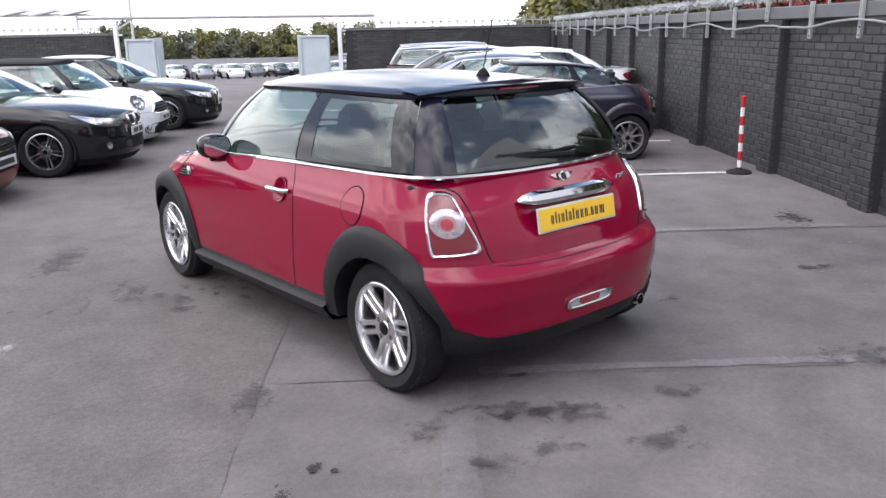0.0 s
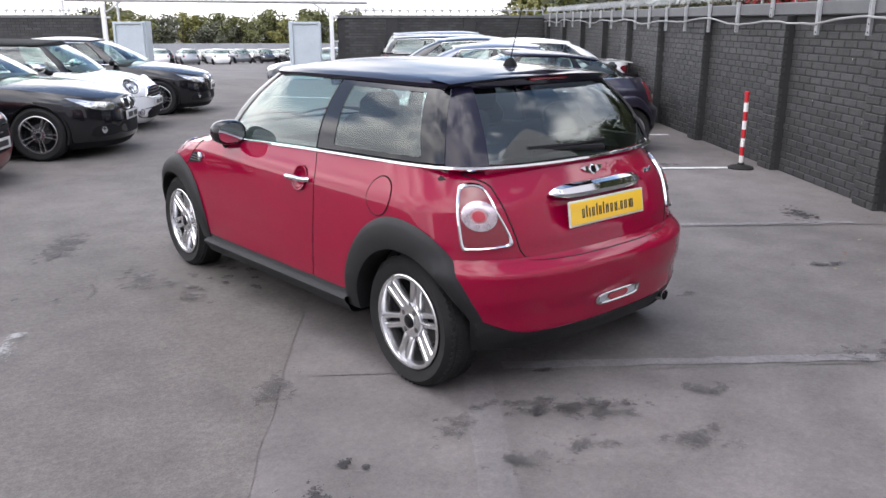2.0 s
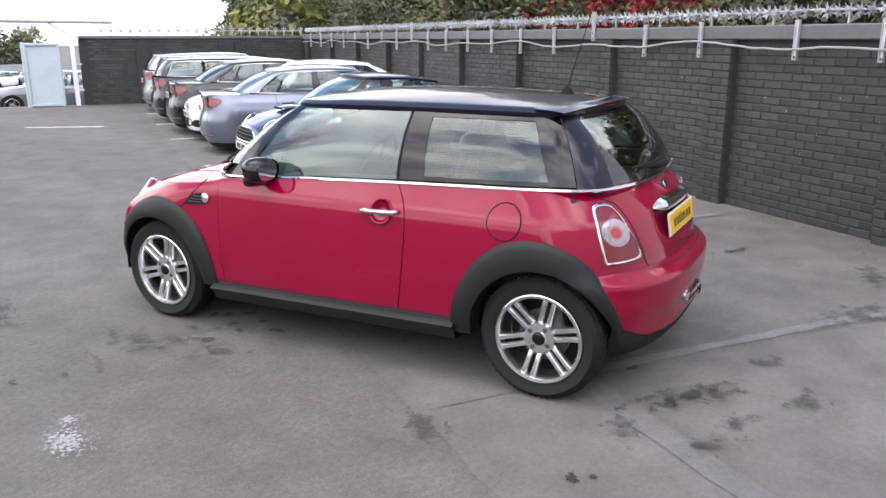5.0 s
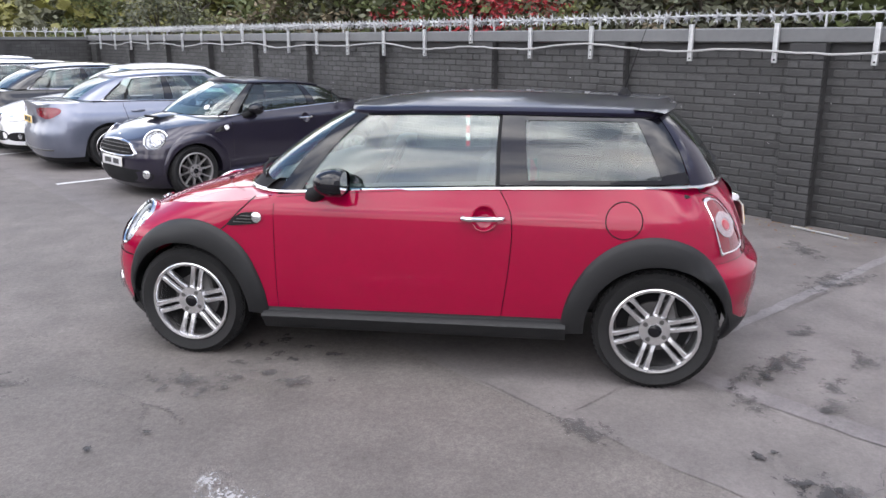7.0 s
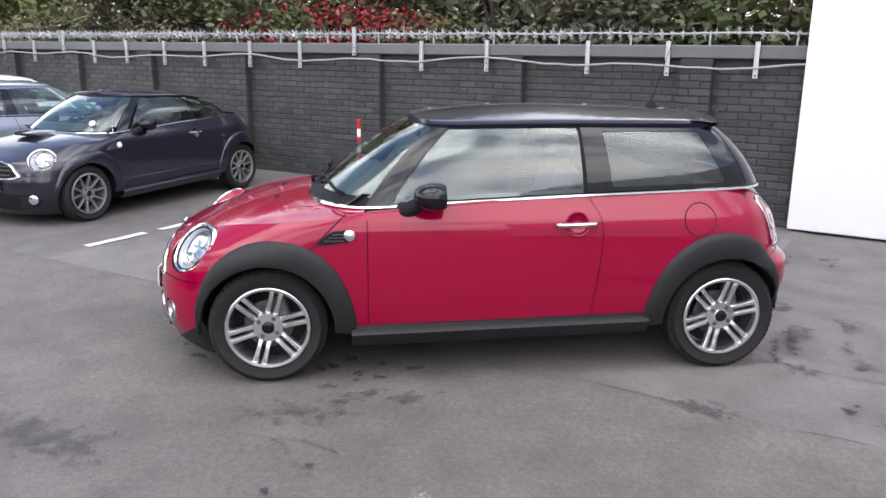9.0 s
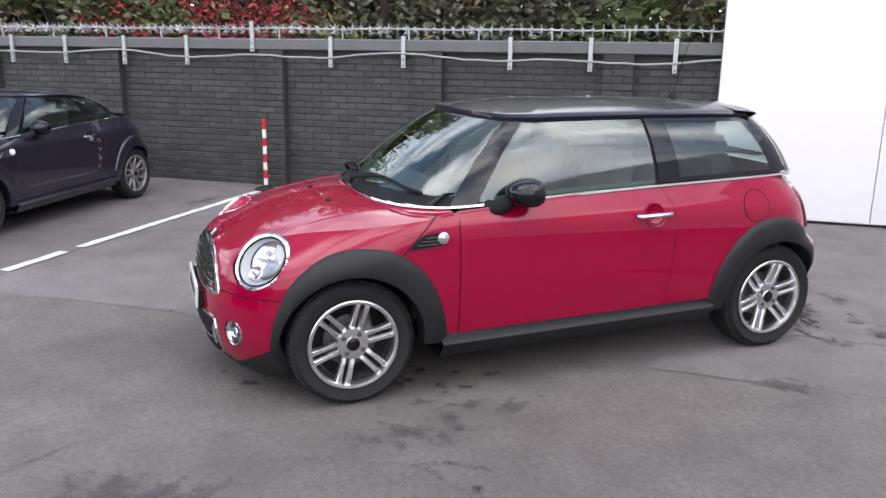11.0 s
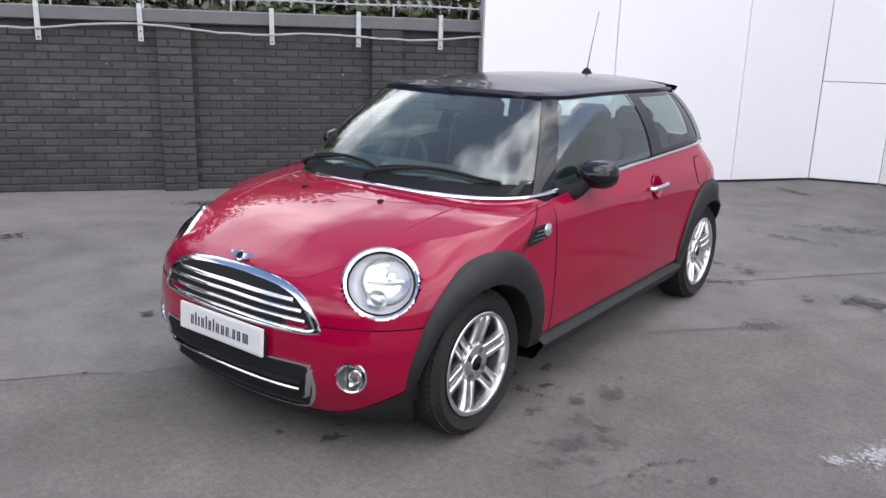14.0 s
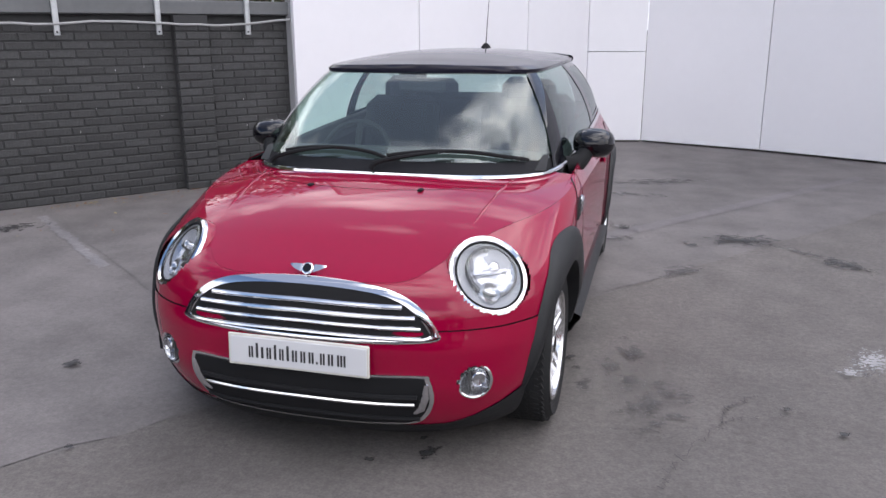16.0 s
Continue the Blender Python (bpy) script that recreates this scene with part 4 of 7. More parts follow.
            if sx < 0:
                well.v = [(-x, b, c) for x, b, c in well.v]
            part("wheel_well", well, DARK, car, smooth=0)
    g = Geo().box((0, 0, 0.285), (1.24, 1.50, 0.11)).box((0, 1.32, 0.24), (0.82, 0.9, 0.16)).box((0, -1.12, 0.31), (0.82, 0.7, 0.12))
    part("underbody", g, DARK, car, smooth=0)
    return cols, body, door


def interior(car, right_hand=True):
    """Seats, dashboard and steering wheel, seen through the glass."""
    g = Geo().box((0, -0.2, 0.40), (1.36, 2.2, 0.08))
    part("cabin_floor", g, TRIM, car, smooth=0)
    rows = [[(x, 0.98 - 0.25 * abs(x), 0.93), (x, 0.80 - 0.1 * abs(x), 0.985), (x, 0.62, 0.985), (x, 0.50, 0.92), (x, 0.46, 0.78), (x, 0.55, 0.55)] for x in (i / 10 * 0.68 for i in range(-10, 11))]
    part("dashboard", Geo().grid(rows), TRIM, car, "black dashboard")
    for sx in (-1, 1):
        seat = part("seat", Geo().box((sx * 0.36, -0.05, 0.56), (0.48, 0.52, 0.16), None, 0.05), SEAT, car, "dark cloth front seat")
        part("backrest", Geo().box((sx * 0.36, -0.34, 0.86), (0.46, 0.14, 0.58), Matrix.Rotation(0.24, 4, "X"), 0.06), SEAT, seat)
        part("headrest", Geo().box((sx * 0.36, -0.44, 1.17), (0.25, 0.10, 0.17), Matrix.Rotation(0.16, 4, "X"), 0.045), SEAT, seat)
        part("rear_headrest", Geo().box((sx * 0.33, -1.10, 1.12), (0.26, 0.09, 0.17), Matrix.Rotation(0.16, 4, "X"), 0.04), SEAT, car)
        part("door_card", Geo().box((sx * 0.70, 0.1, 0.72), (0.06, 1.15, 0.46), None, 0.03), TRIM, car)
        part("side_trim", Geo().box((sx * 0.66, -0.95, 0.74), (0.10, 0.85, 0.50), None, 0.03), TRIM, car)
    part("rear_bench", Geo().box((0, -0.99, 0.84), (1.20, 0.16, 0.56), Matrix.Rotation(0.22, 4, "X"), 0.06), SEAT, car)
    part("parcel_shelf", Geo().box((0, -1.26, 0.93), (1.1, 0.34, 0.03), None, 0.01), TRIM, car)
    x = 0.36 if right_hand else -0.36
    m = Matrix.Translation((x, 0.40, 0.90)) @ Matrix.Rotation(radians(-62), 4, "X")
    ring = [m @ Vector((0.18 * math.cos(a), 0.18 * math.sin(a), 0)) for a in (2 * math.pi * i / 28 for i in range(28))]
    wheel = part("steering_wheel", Geo().tube(ring, 0.016, 8, True), TRIM, car, "black three-spoke steering wheel")
    g = Geo()
    for a in (0, 180, 270):
        g.tube([m @ Vector((0, 0, -0.01)), m @ Vector((0.18 * math.cos(radians(a)), 0.18 * math.sin(radians(a)), 0))], 0.018, 6)
    part("spokes", g, TRIM, wheel)
    part("mirror", Geo().box((0, 0.40, 1.255), (0.24, 0.03, 0.065), None, 0.012), TRIM, car, "interior mirror")


def door_mirror(car, sx, material, y=0.395):
    m = Matrix.Diagonal((sx, 1, 1, 1))
    g = Geo().tube([m @ Vector((0.735, y + 0.125, 0.905)), m @ Vector((0.775, y + 0.115, 0.912)), m @ Vector((0.80, y + 0.08, 0.935)), m @ Vector((0.82, y + 0.03, 0.975))], [0.05, 0.045, 0.038, 0.036], 12)
    mir = part("door_mirror", g, DARK, car, "gloss black door mirror")
    rows = []
    for i in range(15):
        t = i / 14
        r = math.sqrt(max(0.0, 1 - (1 - min(1.0, t / 0.72)) ** 2.2)) * (1.0 if t < 0.72 else 1 - 0.16 * ((t - 0.72) / 0.28) ** 2)
        yy = y + 0.085 - 0.165 * t
        rows.append([m @ Vector((0.842 + 0.098 * r * math.copysign(abs(math.cos(a)) ** 0.8, math.cos(a)), yy, 0.998 + 0.070 * r * math.copysign(abs(math.sin(a)) ** 0.8, math.sin(a)))) for a in (2 * math.pi * j / 24 for j in range(24))])
    part("shell", Geo().grid(rows, wrap=True), material, mir)
    g = patch(lambda u, v, o: m @ Vector((u, y - 0.072 - o, v)), oval(0.842, 0.998, 0.082, 0.056, 24, 2.4), 0.0)
    part("mirror_glass", g, CHROME, mir, "mirror glass")
    return mir


def bend2(points, n):
    return [tuple(p[:2]) for p in bend([(*q, 0) for q in points], n)]


def build_hatchback():
    car = thing("hatchback_car", "crimson three-door hatchback with black roof and arches", "car")
    sh = hatch_shape()
    cols, body, door = small_body(car, sh, RED, holes=[(LAMP_AT, LAMP_R * 1.015)], bumper_holes=[(FOG_AT, 0.058)])
    cap = holed(bonnet_cap(sh, cols, n=56, lift=0.001), [(LAMP_AT, LAMP_R * 1.015)])
    bonnet = part("bonnet", cap, RED, car)
    for sx in (-0.17, 0.17):
        part("washer_jet", Geo().box((sx * 1.4, 1.215, 0.9005), (0.022, 0.03, 0.012), None, 0.004), DARK, bonnet)
    # rear shut line of the bonnet, through the washer jets
    pts = []
    for i in range(41):
        x = 0.62 * (i / 20 - 1)
        y = 1.228 - 0.27 * (abs(x) / 0.62) ** 2.6
        f = min(1.0, abs(x) / sh.half(y, sh.zs(y)))
        pts.append((x, y, sh.zc(y) - (sh.zc(y) - sh.zs(y)) * f ** 2.6 - 0.0005))
    part("bonnet_seam", Geo().tube(pts, 0.0028, 5, caps=False), DARK, bonnet)
    # creases that run from the headlights to the windscreen pillars
    for sx in (-1, 1):
        pts = []
        for i in range(17):
            t = i / 16
            y = 1.50 - 0.70 * t
            x = 0.50 + 0.075 * t
            f = min(1.0, x / sh.half(y, sh.zs(y)))
            pts.append((sx * x, y, sh.zc(y) - (sh.zc(y) - sh.zs(y)) * f ** 2.6 - 0.0035))
        part("bonnet_crease", Geo().tube(pts, [0.0075 * min(1, 0.2 + 4 * i / 16) for i in range(17)], 8), RED, bonnet)
    cabin = Cabin(HATCH_LOW, HATCH_HIGH)
    k = 1 / 13

    def both(name, g, material, parent=car, label="", smooth=40):
        a = Geo()
        a.v, a.f = list(g.v), list(g.f)
        out = []
        for sx in (1, -1):
            b = Geo()
            b.v, b.f = [(sx * x, y, z) for x, y, z in g.v], list(g.f)
            out.append(part(name, b, material, parent, label, smooth))
        return out

    def whole(name, g, material, parent=car, label=""):
        return part(name, g.mirror(), material, parent, label, 40)

    # glass
    scr = whole("windscreen", cabin.slant(0, 0, 3.85 * k, 3.3 * k, 0, 0.10, 0.99, 26, 12), GLASS, car, "curved clear windscreen")
    both("a_pillar", cabin.slant(3.78 * k, 3.18 * k, 4.5 * k, 4.14 * k, 0.006, 0, 1, 8, 12), GLOSS_BLACK)
    both("side_window", cabin.slant(4.5 * k, 4.14 * k, 7.0 * k, 6.96 * k, 0, 0.02, 0.98, 16, 10), GLASS, car, "frameless door glass")
    both("b_pillar", cabin.slant(6.99 * k, 6.95 * k, 7.04 * k, 7.0 * k, -0.006, 0, 1, 2, 8), DARK)
    both("quarter_frame", cabin.slant(7.04 * k, 7.0 * k, 9.72 * k, 9.9 * k, 0.0, 0.02, 0.98, 18, 10), TINTED, car, "dark-edged quarter glass")
    both("window_border", cabin.slant(7.04 * k, 7.0 * k, 7.32 * k, 7.26 * k, 0.003, 0.02, 0.98, 6, 8), GLOSS_BLACK)
    both("window_border", cabin.slant(9.15 * k, 9.0 * k, 9.72 * k, 9.9 * k, 0.003, 0.02, 0.98, 6, 8), GLOSS_BLACK)
    both("window_border", cabin.slant(7.25 * k, 7.25 * k, 9.2 * k, 9.2 * k, 0.0025, 0.02, 0.075, 12, 3), GLOSS_BLACK)
    both("window_border", cabin.slant(7.25 * k, 7.25 * k, 9.1 * k, 9.1 * k, 0.0025, 0.89, 0.98, 12, 3), GLOSS_BLACK)
    both("c_pillar", cabin.slant(9.74 * k, 9.92 * k, 10.75 * k, 10.62 * k, 0.006, 0, 1, 10, 10), NAVY)
    whole("rear_window", cabin.slant(10.75 * k, 10.62 * k, 1, 1, 0, 0.02, 0.98, 20, 10), REAR_GLASS, car, "heated rear window in a black border")
    crown = curve([-1.3, -0.9, -0.2, 0.25, 0.45], [0.030, 0.047, 0.055, 0.036, 0.004])
    roof = part("roof", cabin.roof(crown, 0.034, 0.014), NAVY, car, "gloss blue-black roof")
    rows = []
    for p in cabin.high:
        rows.append([(p.x * 0.97 * f, p.y * 0.985, p.z - 0.012 + 0.02 * (1 - f * f)) for f in (i / 6 - 1 for i in range(13))])
    for sx in (1, -1):
        g = Geo().grid([[(sx * (p.x + dx), p.y, p.z + dz) for dx, dz in ((-0.012, 0.006), (-0.03, 0.022), (-0.06, 0.018), (-0.10, -0.06))] for p in cabin.low[30:78]])
        part("door_capping", g, TRIM, car, "black door capping")
    part("headlining", Geo().grid(rows), LINING, car, "pale grey headlining")
    # chrome belt line all round
    for sx in (1, -1):
        pts = [Vector((sx * (p.x + (0.007 if p.x > 0.05 else 0)), p.y + (0.004 if p.y > 0.6 else 0), p.z - 0.006)) for p in cabin.low]
        part("belt_trim", Geo().tube(pts, 0.0105, 6, caps=False), CHROME, car, "bright chrome belt strip")
    whole("scuttle", cabin.slant(0, 0, 3.85 * k, 3.3 * k, -0.003, 0.0, 0.115, 26, 4), SCUTTLE, car, "black plastic scuttle panel")

    def on_screen(x, v, o):
        p = cabin.at(float(np.interp(abs(x), [0, 0.3, 0.52, 0.645, 0.708], [0, 1, 2, 3, 4])) / 13, v, o)
        return Vector((math.copysign(p.x, x), p.y, p.z))

    for x0, x1, pivot in ((0.50, -0.03, 0.56), (-0.02, -0.60, 0.06)):
        arm = [on_screen(pivot, 0.02, 0.010), on_screen(pivot - 0.05, 0.05, 0.030), on_screen(x0 * 0.75 + x1 * 0.25, 0.105, 0.036), on_screen(x0 * 0.5 + x1 * 0.5, 0.150, 0.030)]
        w = part("windscreen_wiper", Geo().tube(bend(arm, 16), [0.013 - 0.0005 * i for i in range(16)], 6), DARK, car)
        part("blade", Geo().tube([on_screen(x0 + (x1 - x0) * i / 14, 0.115 + 0.06 * math.sin(math.pi * i / 14) - 0.02 * i / 14, 0.016) for i in range(15)], 0.0085, 6), DARK, w)
    # nose
    nose = lambda x, z, o=0.0: Vector((x, sh.front(x, z) + o, z))
    top = [(-0.47, 0.512), (-0.475, 0.545), (-0.42, 0.618), (-0.33, 0.668), (-0.2, 0.690), (0, 0.698), (0.2, 0.690), (0.33, 0.668), (0.42, 0.618), (0.475, 0.545), (0.47, 0.512), (0.3, 0.500), (0, 0.494), (-0.3, 0.500)]
    outer = rounded(top, 84)
    cx, cz = 0.0, 0.59
    inner = [(cx + (x - cx) * 0.93, cz + (z - cz) * 0.82 - 0.002) for x, z in outer]
    grille = part("grille", rim_band(nose, outer, inner, 0.008), CHROME, car, "chrome-framed radiator grille")
    part("grille_mesh", patch(nose, inner, 0.005, rings=3), DARK, grille)
    for j, z in enumerate((0.522, 0.557, 0.592, 0.627)):
        w = (0.425, 0.42, 0.40, 0.355)[j]
        g = Geo().tube([nose(-w + 2 * w * i / 24, z - 0.004 * abs(i / 12 - 1), 0.005) for i in range(25)], 0.0085, 8)
        part("grille_bar", g, CHROME, grille)
    low = rounded([(-0.455, 0.372), (-0.462, 0.285), (-0.41, 0.198), (-0.3, 0.180), (0, 0.172), (0.3, 0.180), (0.41, 0.198), (0.462, 0.285), (0.455, 0.372), (0.42, 0.392), (0.2, 0.388), (0, 0.386), (-0.2, 0.388), (-0.42, 0.392)], 84)
    lowi = [(x * 0.968, 0.282 + (z - 0.282) * 0.91) for x, z in low]
    lg = part("lower_grille", rim_band(lambda x, z, o=0.0: nose(x, z, o + 0.006), low, lowi, 0.005), CHROME, car, "lower air intake with a chrome surround")
    part("intake_mesh", patch(lambda x, z, o=0.0: nose(x, z, o + 0.006), lowi, 0.007, rings=3), DARK, lg)
    part("grille_bar", Geo().tube([nose(-0.40 + 0.8 * i / 20, 0.282, 0.016) for i in range(21)], 0.008, 8), CHROME, lg)
    for sx in (-1, 1):
        part("intake_corner", Geo().tube([nose(sx * x, z, 0.005) for x, z in ((0.440, 0.360), (0.436, 0.310), (0.420, 0.262), (0.392, 0.238))], [0.010, 0.016, 0.016, 0.008], 8), CHROME, lg, "bright corner strip")
    for z in (0.215, 0.31):
        part("intake_slat", Geo().tube([nose(-0.41 + 0.82 * i / 20, z, 0.012) for i in range(21)], 0.010, 6), DARK, lg)
    for sx in (-1, 1):
        hl = LAMP_AT
        lamp_round(car, hl if sx > 0 else flip_x(hl), LAMP_R, "round chrome-ringed headlight", RED, -sx)
        fg = FOG_AT
        fg = fg if sx > 0 else flip_x(fg)
        fog = part("fog_lamp", Geo().lathe([(0.066, -0.010), (0.0655, 0.003), (0.061, 0.005), (0.0555, 0.003), (0.054, -0.006)], n=30), CHROME, car, "round front fog lamp", m=fg)
        part("bowl", Geo().lathe([(0.053, 0.006), (0.046, -0.012), (0.03, -0.024), (0.001, -0.028)], n=28), LAMP_BOWL, fog)
        part("projector", Geo().lathe([(0.027, -0.024), (0.027, 0.003), (0.024, 0.006), (0.021, 0.0), (0.001, -0.004)], Matrix.Translation((0, -0.018 * sx, 0.004)), n=24), CHROME, fog)
        part("web", Geo().box((-0.008, 0.014 * sx, 0), (0.018, 0.004, 0.092), None, 0.001), DARK_ALLOY, fog)
        part("lens", Geo().lathe([(0.053, 0.009), (0.04, 0.014), (0.001, 0.017)], n=28), LENS, fog)
    fp = aim((0, sh.yf(0.43) + 0.026, 0.445), (0, 1, 0.06))
    pl = number_plate(car, fp, PLATE_W, "white front plate with dark lettering")
    plate_bars(pl, Matrix())
    part("plate_holder", Geo().box((0, sh.yf(0.43) + 0.010, 0.428), (0.50, 0.035, 0.10), None, 0.006), DARK, car)

    def winged(p, n, s):
        m = aim(p, n)
        b = part("badge", Geo().lathe([(0.022 * s, -0.004), (0.022 * s, 0.005), (0.018 * s, 0.007), (0.001, 0.007)], n=24), CHROME, car, "small winged chrome badge", m=m)
        part("badge_disc", Geo().lathe([(0.0165 * s, 0.006), (0.0155 * s, 0.009), (0.001, 0.009)], n=20), GLOSS_BLACK, b)
        for d in (-1, 1):
            w = Geo().grid([[(0.003, d * 0.022 * s, 0.016 * s), (0.003, d * 0.022 * s, -0.014 * s)], [(0.005, d * 0.045 * s, 0.016 * s), (0.005, d * 0.045 * s, -0.006 * s)], [(0.002, d * 0.068 * s, 0.015 * s), (0.002, d * 0.068 * s, 0.010 * s)]])
            part("badge_wing", w, CHROME, b)

    winged((0, 1.783, 0.7205), (0, 0.75, 0.66), 1.0)
    # tail
    tail = lambda x, z, o=0.0: Vector((x, sh.back(x, z) - o, z))
    corner = lambda th, z, o=0.0: Vector((lambda p: (p[0] + o * math.sin(radians(th)), p[1] - o * math.cos(radians(th)), z))(sh.point(("r", th), z)))
    lamp_o = rounded([(56, 0.70), (51, 0.688), (41, 0.691), (35, 0.703), (35, 0.745), (38, 0.83), (41.5, 0.915), (44.5, 0.945), (50, 0.950), (54.5, 0.928), (56, 0.82)], 56)
    lc = (46, 0.815)
    lamp_i = [(lc[0] + (a - lc[0]) * 0.88, lc[1] + (z - lc[1]) * 0.915) for a, z in lamp_o]
    for sx in (1, -1):
        def put(g):
            if sx < 0:
                g.v = [(-x, y, z) for x, y, z in g.v]
            return g
        tl = part("tail_light", put(rim_band(corner, lamp_o, lamp_i, 0.014)), CHROME, car, "tall red tail light in a chrome frame")
        part("lens", put(patch(corner, lamp_i, 0.007, rings=5)), LAMP_RED, tl)
        part("reversing_ring", put(rim_band(lambda a, z, o=0.0: corner(a, z, o + 0.006), oval(46.5, 0.826, 7.6, 0.060, 30), oval(46.5, 0.826, 3.6, 0.030, 30), 0.008)), LAMP_SILVER, tl, "silvered round lamp ring")
        part("brake_disc_lamp", put(patch(lambda a, z, o=0.0: corner(a, z, o + 0.006), oval(46.5, 0.826, 4.2, 0.034, 24), 0.004, rings=3)), LAMP_PALE, tl)
        part("bulb", put(patch(lambda a, z, o=0.0: corner(a, z, o + 0.010), oval(46.5, 0.826, 2.7, 0.022, 18), 0.004, rings=2)), LAMP_BRIGHT, tl)
    rp = aim((0, sh.yr(0.79) - 0.008, 0.795), (0, -1, 0.16))
    pl = number_plate(car, rp, PLATE_Y, "yellow rear plate with dark lettering")
    plate_bars(pl, Matrix())
    g = Geo()
    rows = []
    for i in range(25):
        t = i / 24 * 2 - 1
        x = 0.318 * t
        e = 1 - abs(t) ** 8
        y = sh.back(x, 0.888)
        rows.append([(x, y + 0.004, 0.891 + 0.030 * e), (x, y - 0.030 * e, 0.885 + 0.026 * e), (x, y - 0.044 * e, 0.885), (x, y - 0.038 * e, 0.885 - 0.020 * e), (x, y + 0.004, 0.881 - 0.024 * e)])
    part("boot_handle", g.grid(rows), CHROME, car, "chrome boot handle bar")
    hatch_line = rounded([(-0.545, 0.99), (-0.56, 0.93), (-0.53, 0.74), (-0.50, 0.655), (-0.42, 0.628), (0, 0.622), (0.42, 0.628), (0.50, 0.655), (0.53, 0.74), (0.56, 0.93), (0.545, 0.99)], 90)
    part("boot_seam", Geo().tube([tail(x, z, -0.0005) for x, z in hatch_line[:82]], 0.0035, 5, caps=False), DARK, car)
    winged((0, sh.yr(0.955) - 0.003, 0.955), (0, -0.9, 0.42), 1.05)
    mdl = Geo()
    for kx, w, h in ((0.395, 0.020, 0.026), (0.418, 0.010, 0.020), (0.434, 0.012, 0.020), (0.452, 0.014, 0.030)):
        mdl.box(tail(kx, 0.905, 0.004), (w, 0.008, h), Matrix.Rotation(0.1, 4, "Y"), 0.002)
    part("model_badge", mdl, CHROME, car, smooth=0)
    fo = oval(0.0, 0.405, 0.155, 0.030, 48, 4.0)
    fi = oval(0.0, 0.405, 0.135, 0.019, 48, 4.0)
    tb = lambda x, z, o=0.0: Vector((x, sh.back(x, z) * (1 + 0.003 / 1.9) - o - 0.002, z))
    fog = part("rear_fog_lamp", rim_band(tb, fo, fi, 0.014), CHROME, car, "long rear fog lamp in a chrome frame")
    part("lens", patch(tb, fi, 0.002, rings=3), LAMP_GREY, fog)
    part("red_lens", patch(tb, oval(0.0, 0.405, 0.070, 0.019, 24, 3.0), 0.009, rings=2), LAMP_BRIGHT, fog)
    ex = Geo().tube([(0.44, -1.55, 0.285), (0.44, -1.735, 0.285)], 0.030, 20, caps=False).tube([(0.44, -1.735, 0.285), (0.44, -1.67, 0.285)], 0.025, 20, caps=False)
    ex.lathe([(0.030, 0), (0.0255, 0.0)], aim((0.44, -1.735, 0.285), (0, -1, 0)), n=20)
    part("exhaust_pipe", ex, CHROME, car, "bright round exhaust tip")
    # roof spoiler, aerial, rear wiper
    rows = []
    for i in range(29):
        t = i / 14 - 1
        x = 0.55 * t
        e = abs(t) ** 3
        y0, y1 = -1.10 + 0.02 * e, -1.318 + 0.09 * e
        rows.append([(x, y0, 1.386 - 0.028 * e), (x, (y0 + y1) / 2, 1.380 - 0.028 * e), (x, y1 + 0.02, 1.372 - 0.026 * e), (x, y1, 1.367 - 0.026 * e), (x, y1 + 0.012, 1.356 - 0.026 * e), (x, y0 - 0.1, 1.338 - 0.022 * e)])
    part("roof_spoiler", Geo().grid(rows), NAVY, car, "gloss black roof spoiler")
    part("high_brake_lamp", Geo().box((0, -1.292, 1.349), (0.26, 0.03, 0.014), None, 0.004), LAMP_RED, car)
    ae = part("aerial", Geo().lathe([(0.040, 0), (0.034, 0.02), (0.02, 0.042), (0.006, 0.052)], aim((0, -1.045, 1.383), (0, 0, 1), (0, 1, 0)), n=20), DARK, car, "roof aerial whip")
    part("rod", Geo().tube([(0, -1.045, 1.42), (0, -1.09, 1.58), (0, -1.155, 1.79)], [0.0035, 0.0024, 0.0016], 6), DARK, ae)
    w = part("rear_wiper", Geo().tube([(0.10, -1.56, 1.045), (-0.05, -1.545, 1.055), (-0.30, -1.505, 1.062)], [0.018, 0.013, 0.008], 8), DARK, car)
    part("blade", Geo().tube([(0.14, -1.535, 1.075), (-0.05, -1.54, 1.07), (-0.34, -1.50, 1.072)], 0.009, 6), DARK, w)
    # sides
    for sx in (1, -1):
        door_mirror(car, sx, GLOSS_BLACK)
        side = lambda y, z, o=0.0: Vector((sx * (sh.half(y, z) + o), y, z))
        pts = [side(-0.275, 0.842, 0.010), side(-0.29, 0.842, 0.028), side(-0.35, 0.844, 0.034), side(-0.42, 0.846, 0.034), side(-0.465, 0.847, 0.028), side(-0.48, 0.847, 0.010)]
        part("door_handle", Geo().tube(bend(pts, 16), 0.013, 10), CHROME, door[sx], "chrome door handle")
        fl = oval(-1.055, 0.856, 0.083, 0.083, 40)
        part("fuel_flap", patch(lambda y, z, o: side(y, z, o), [(a, b) for a, b in fl], 0.003, rings=4), RED, car)
        part("flap_seam", Geo().tube([side(a, b, 0.001) for a, b in oval(-1.055, 0.856, 0.086, 0.086, 40)], 0.0028, 5, True), DARK, car)
        vent = rounded([(0.965, 0.757), (0.90, 0.815), (0.84, 0.826), (0.80, 0.826), (0.79, 0.80), (0.80, 0.772), (0.88, 0.760)], 30)
        vt = part("side_vent", patch(lambda y, z, o: side(y, z, o), vent, 0.008, rings=3), DARK, car, "black side vent with a round repeater lamp")
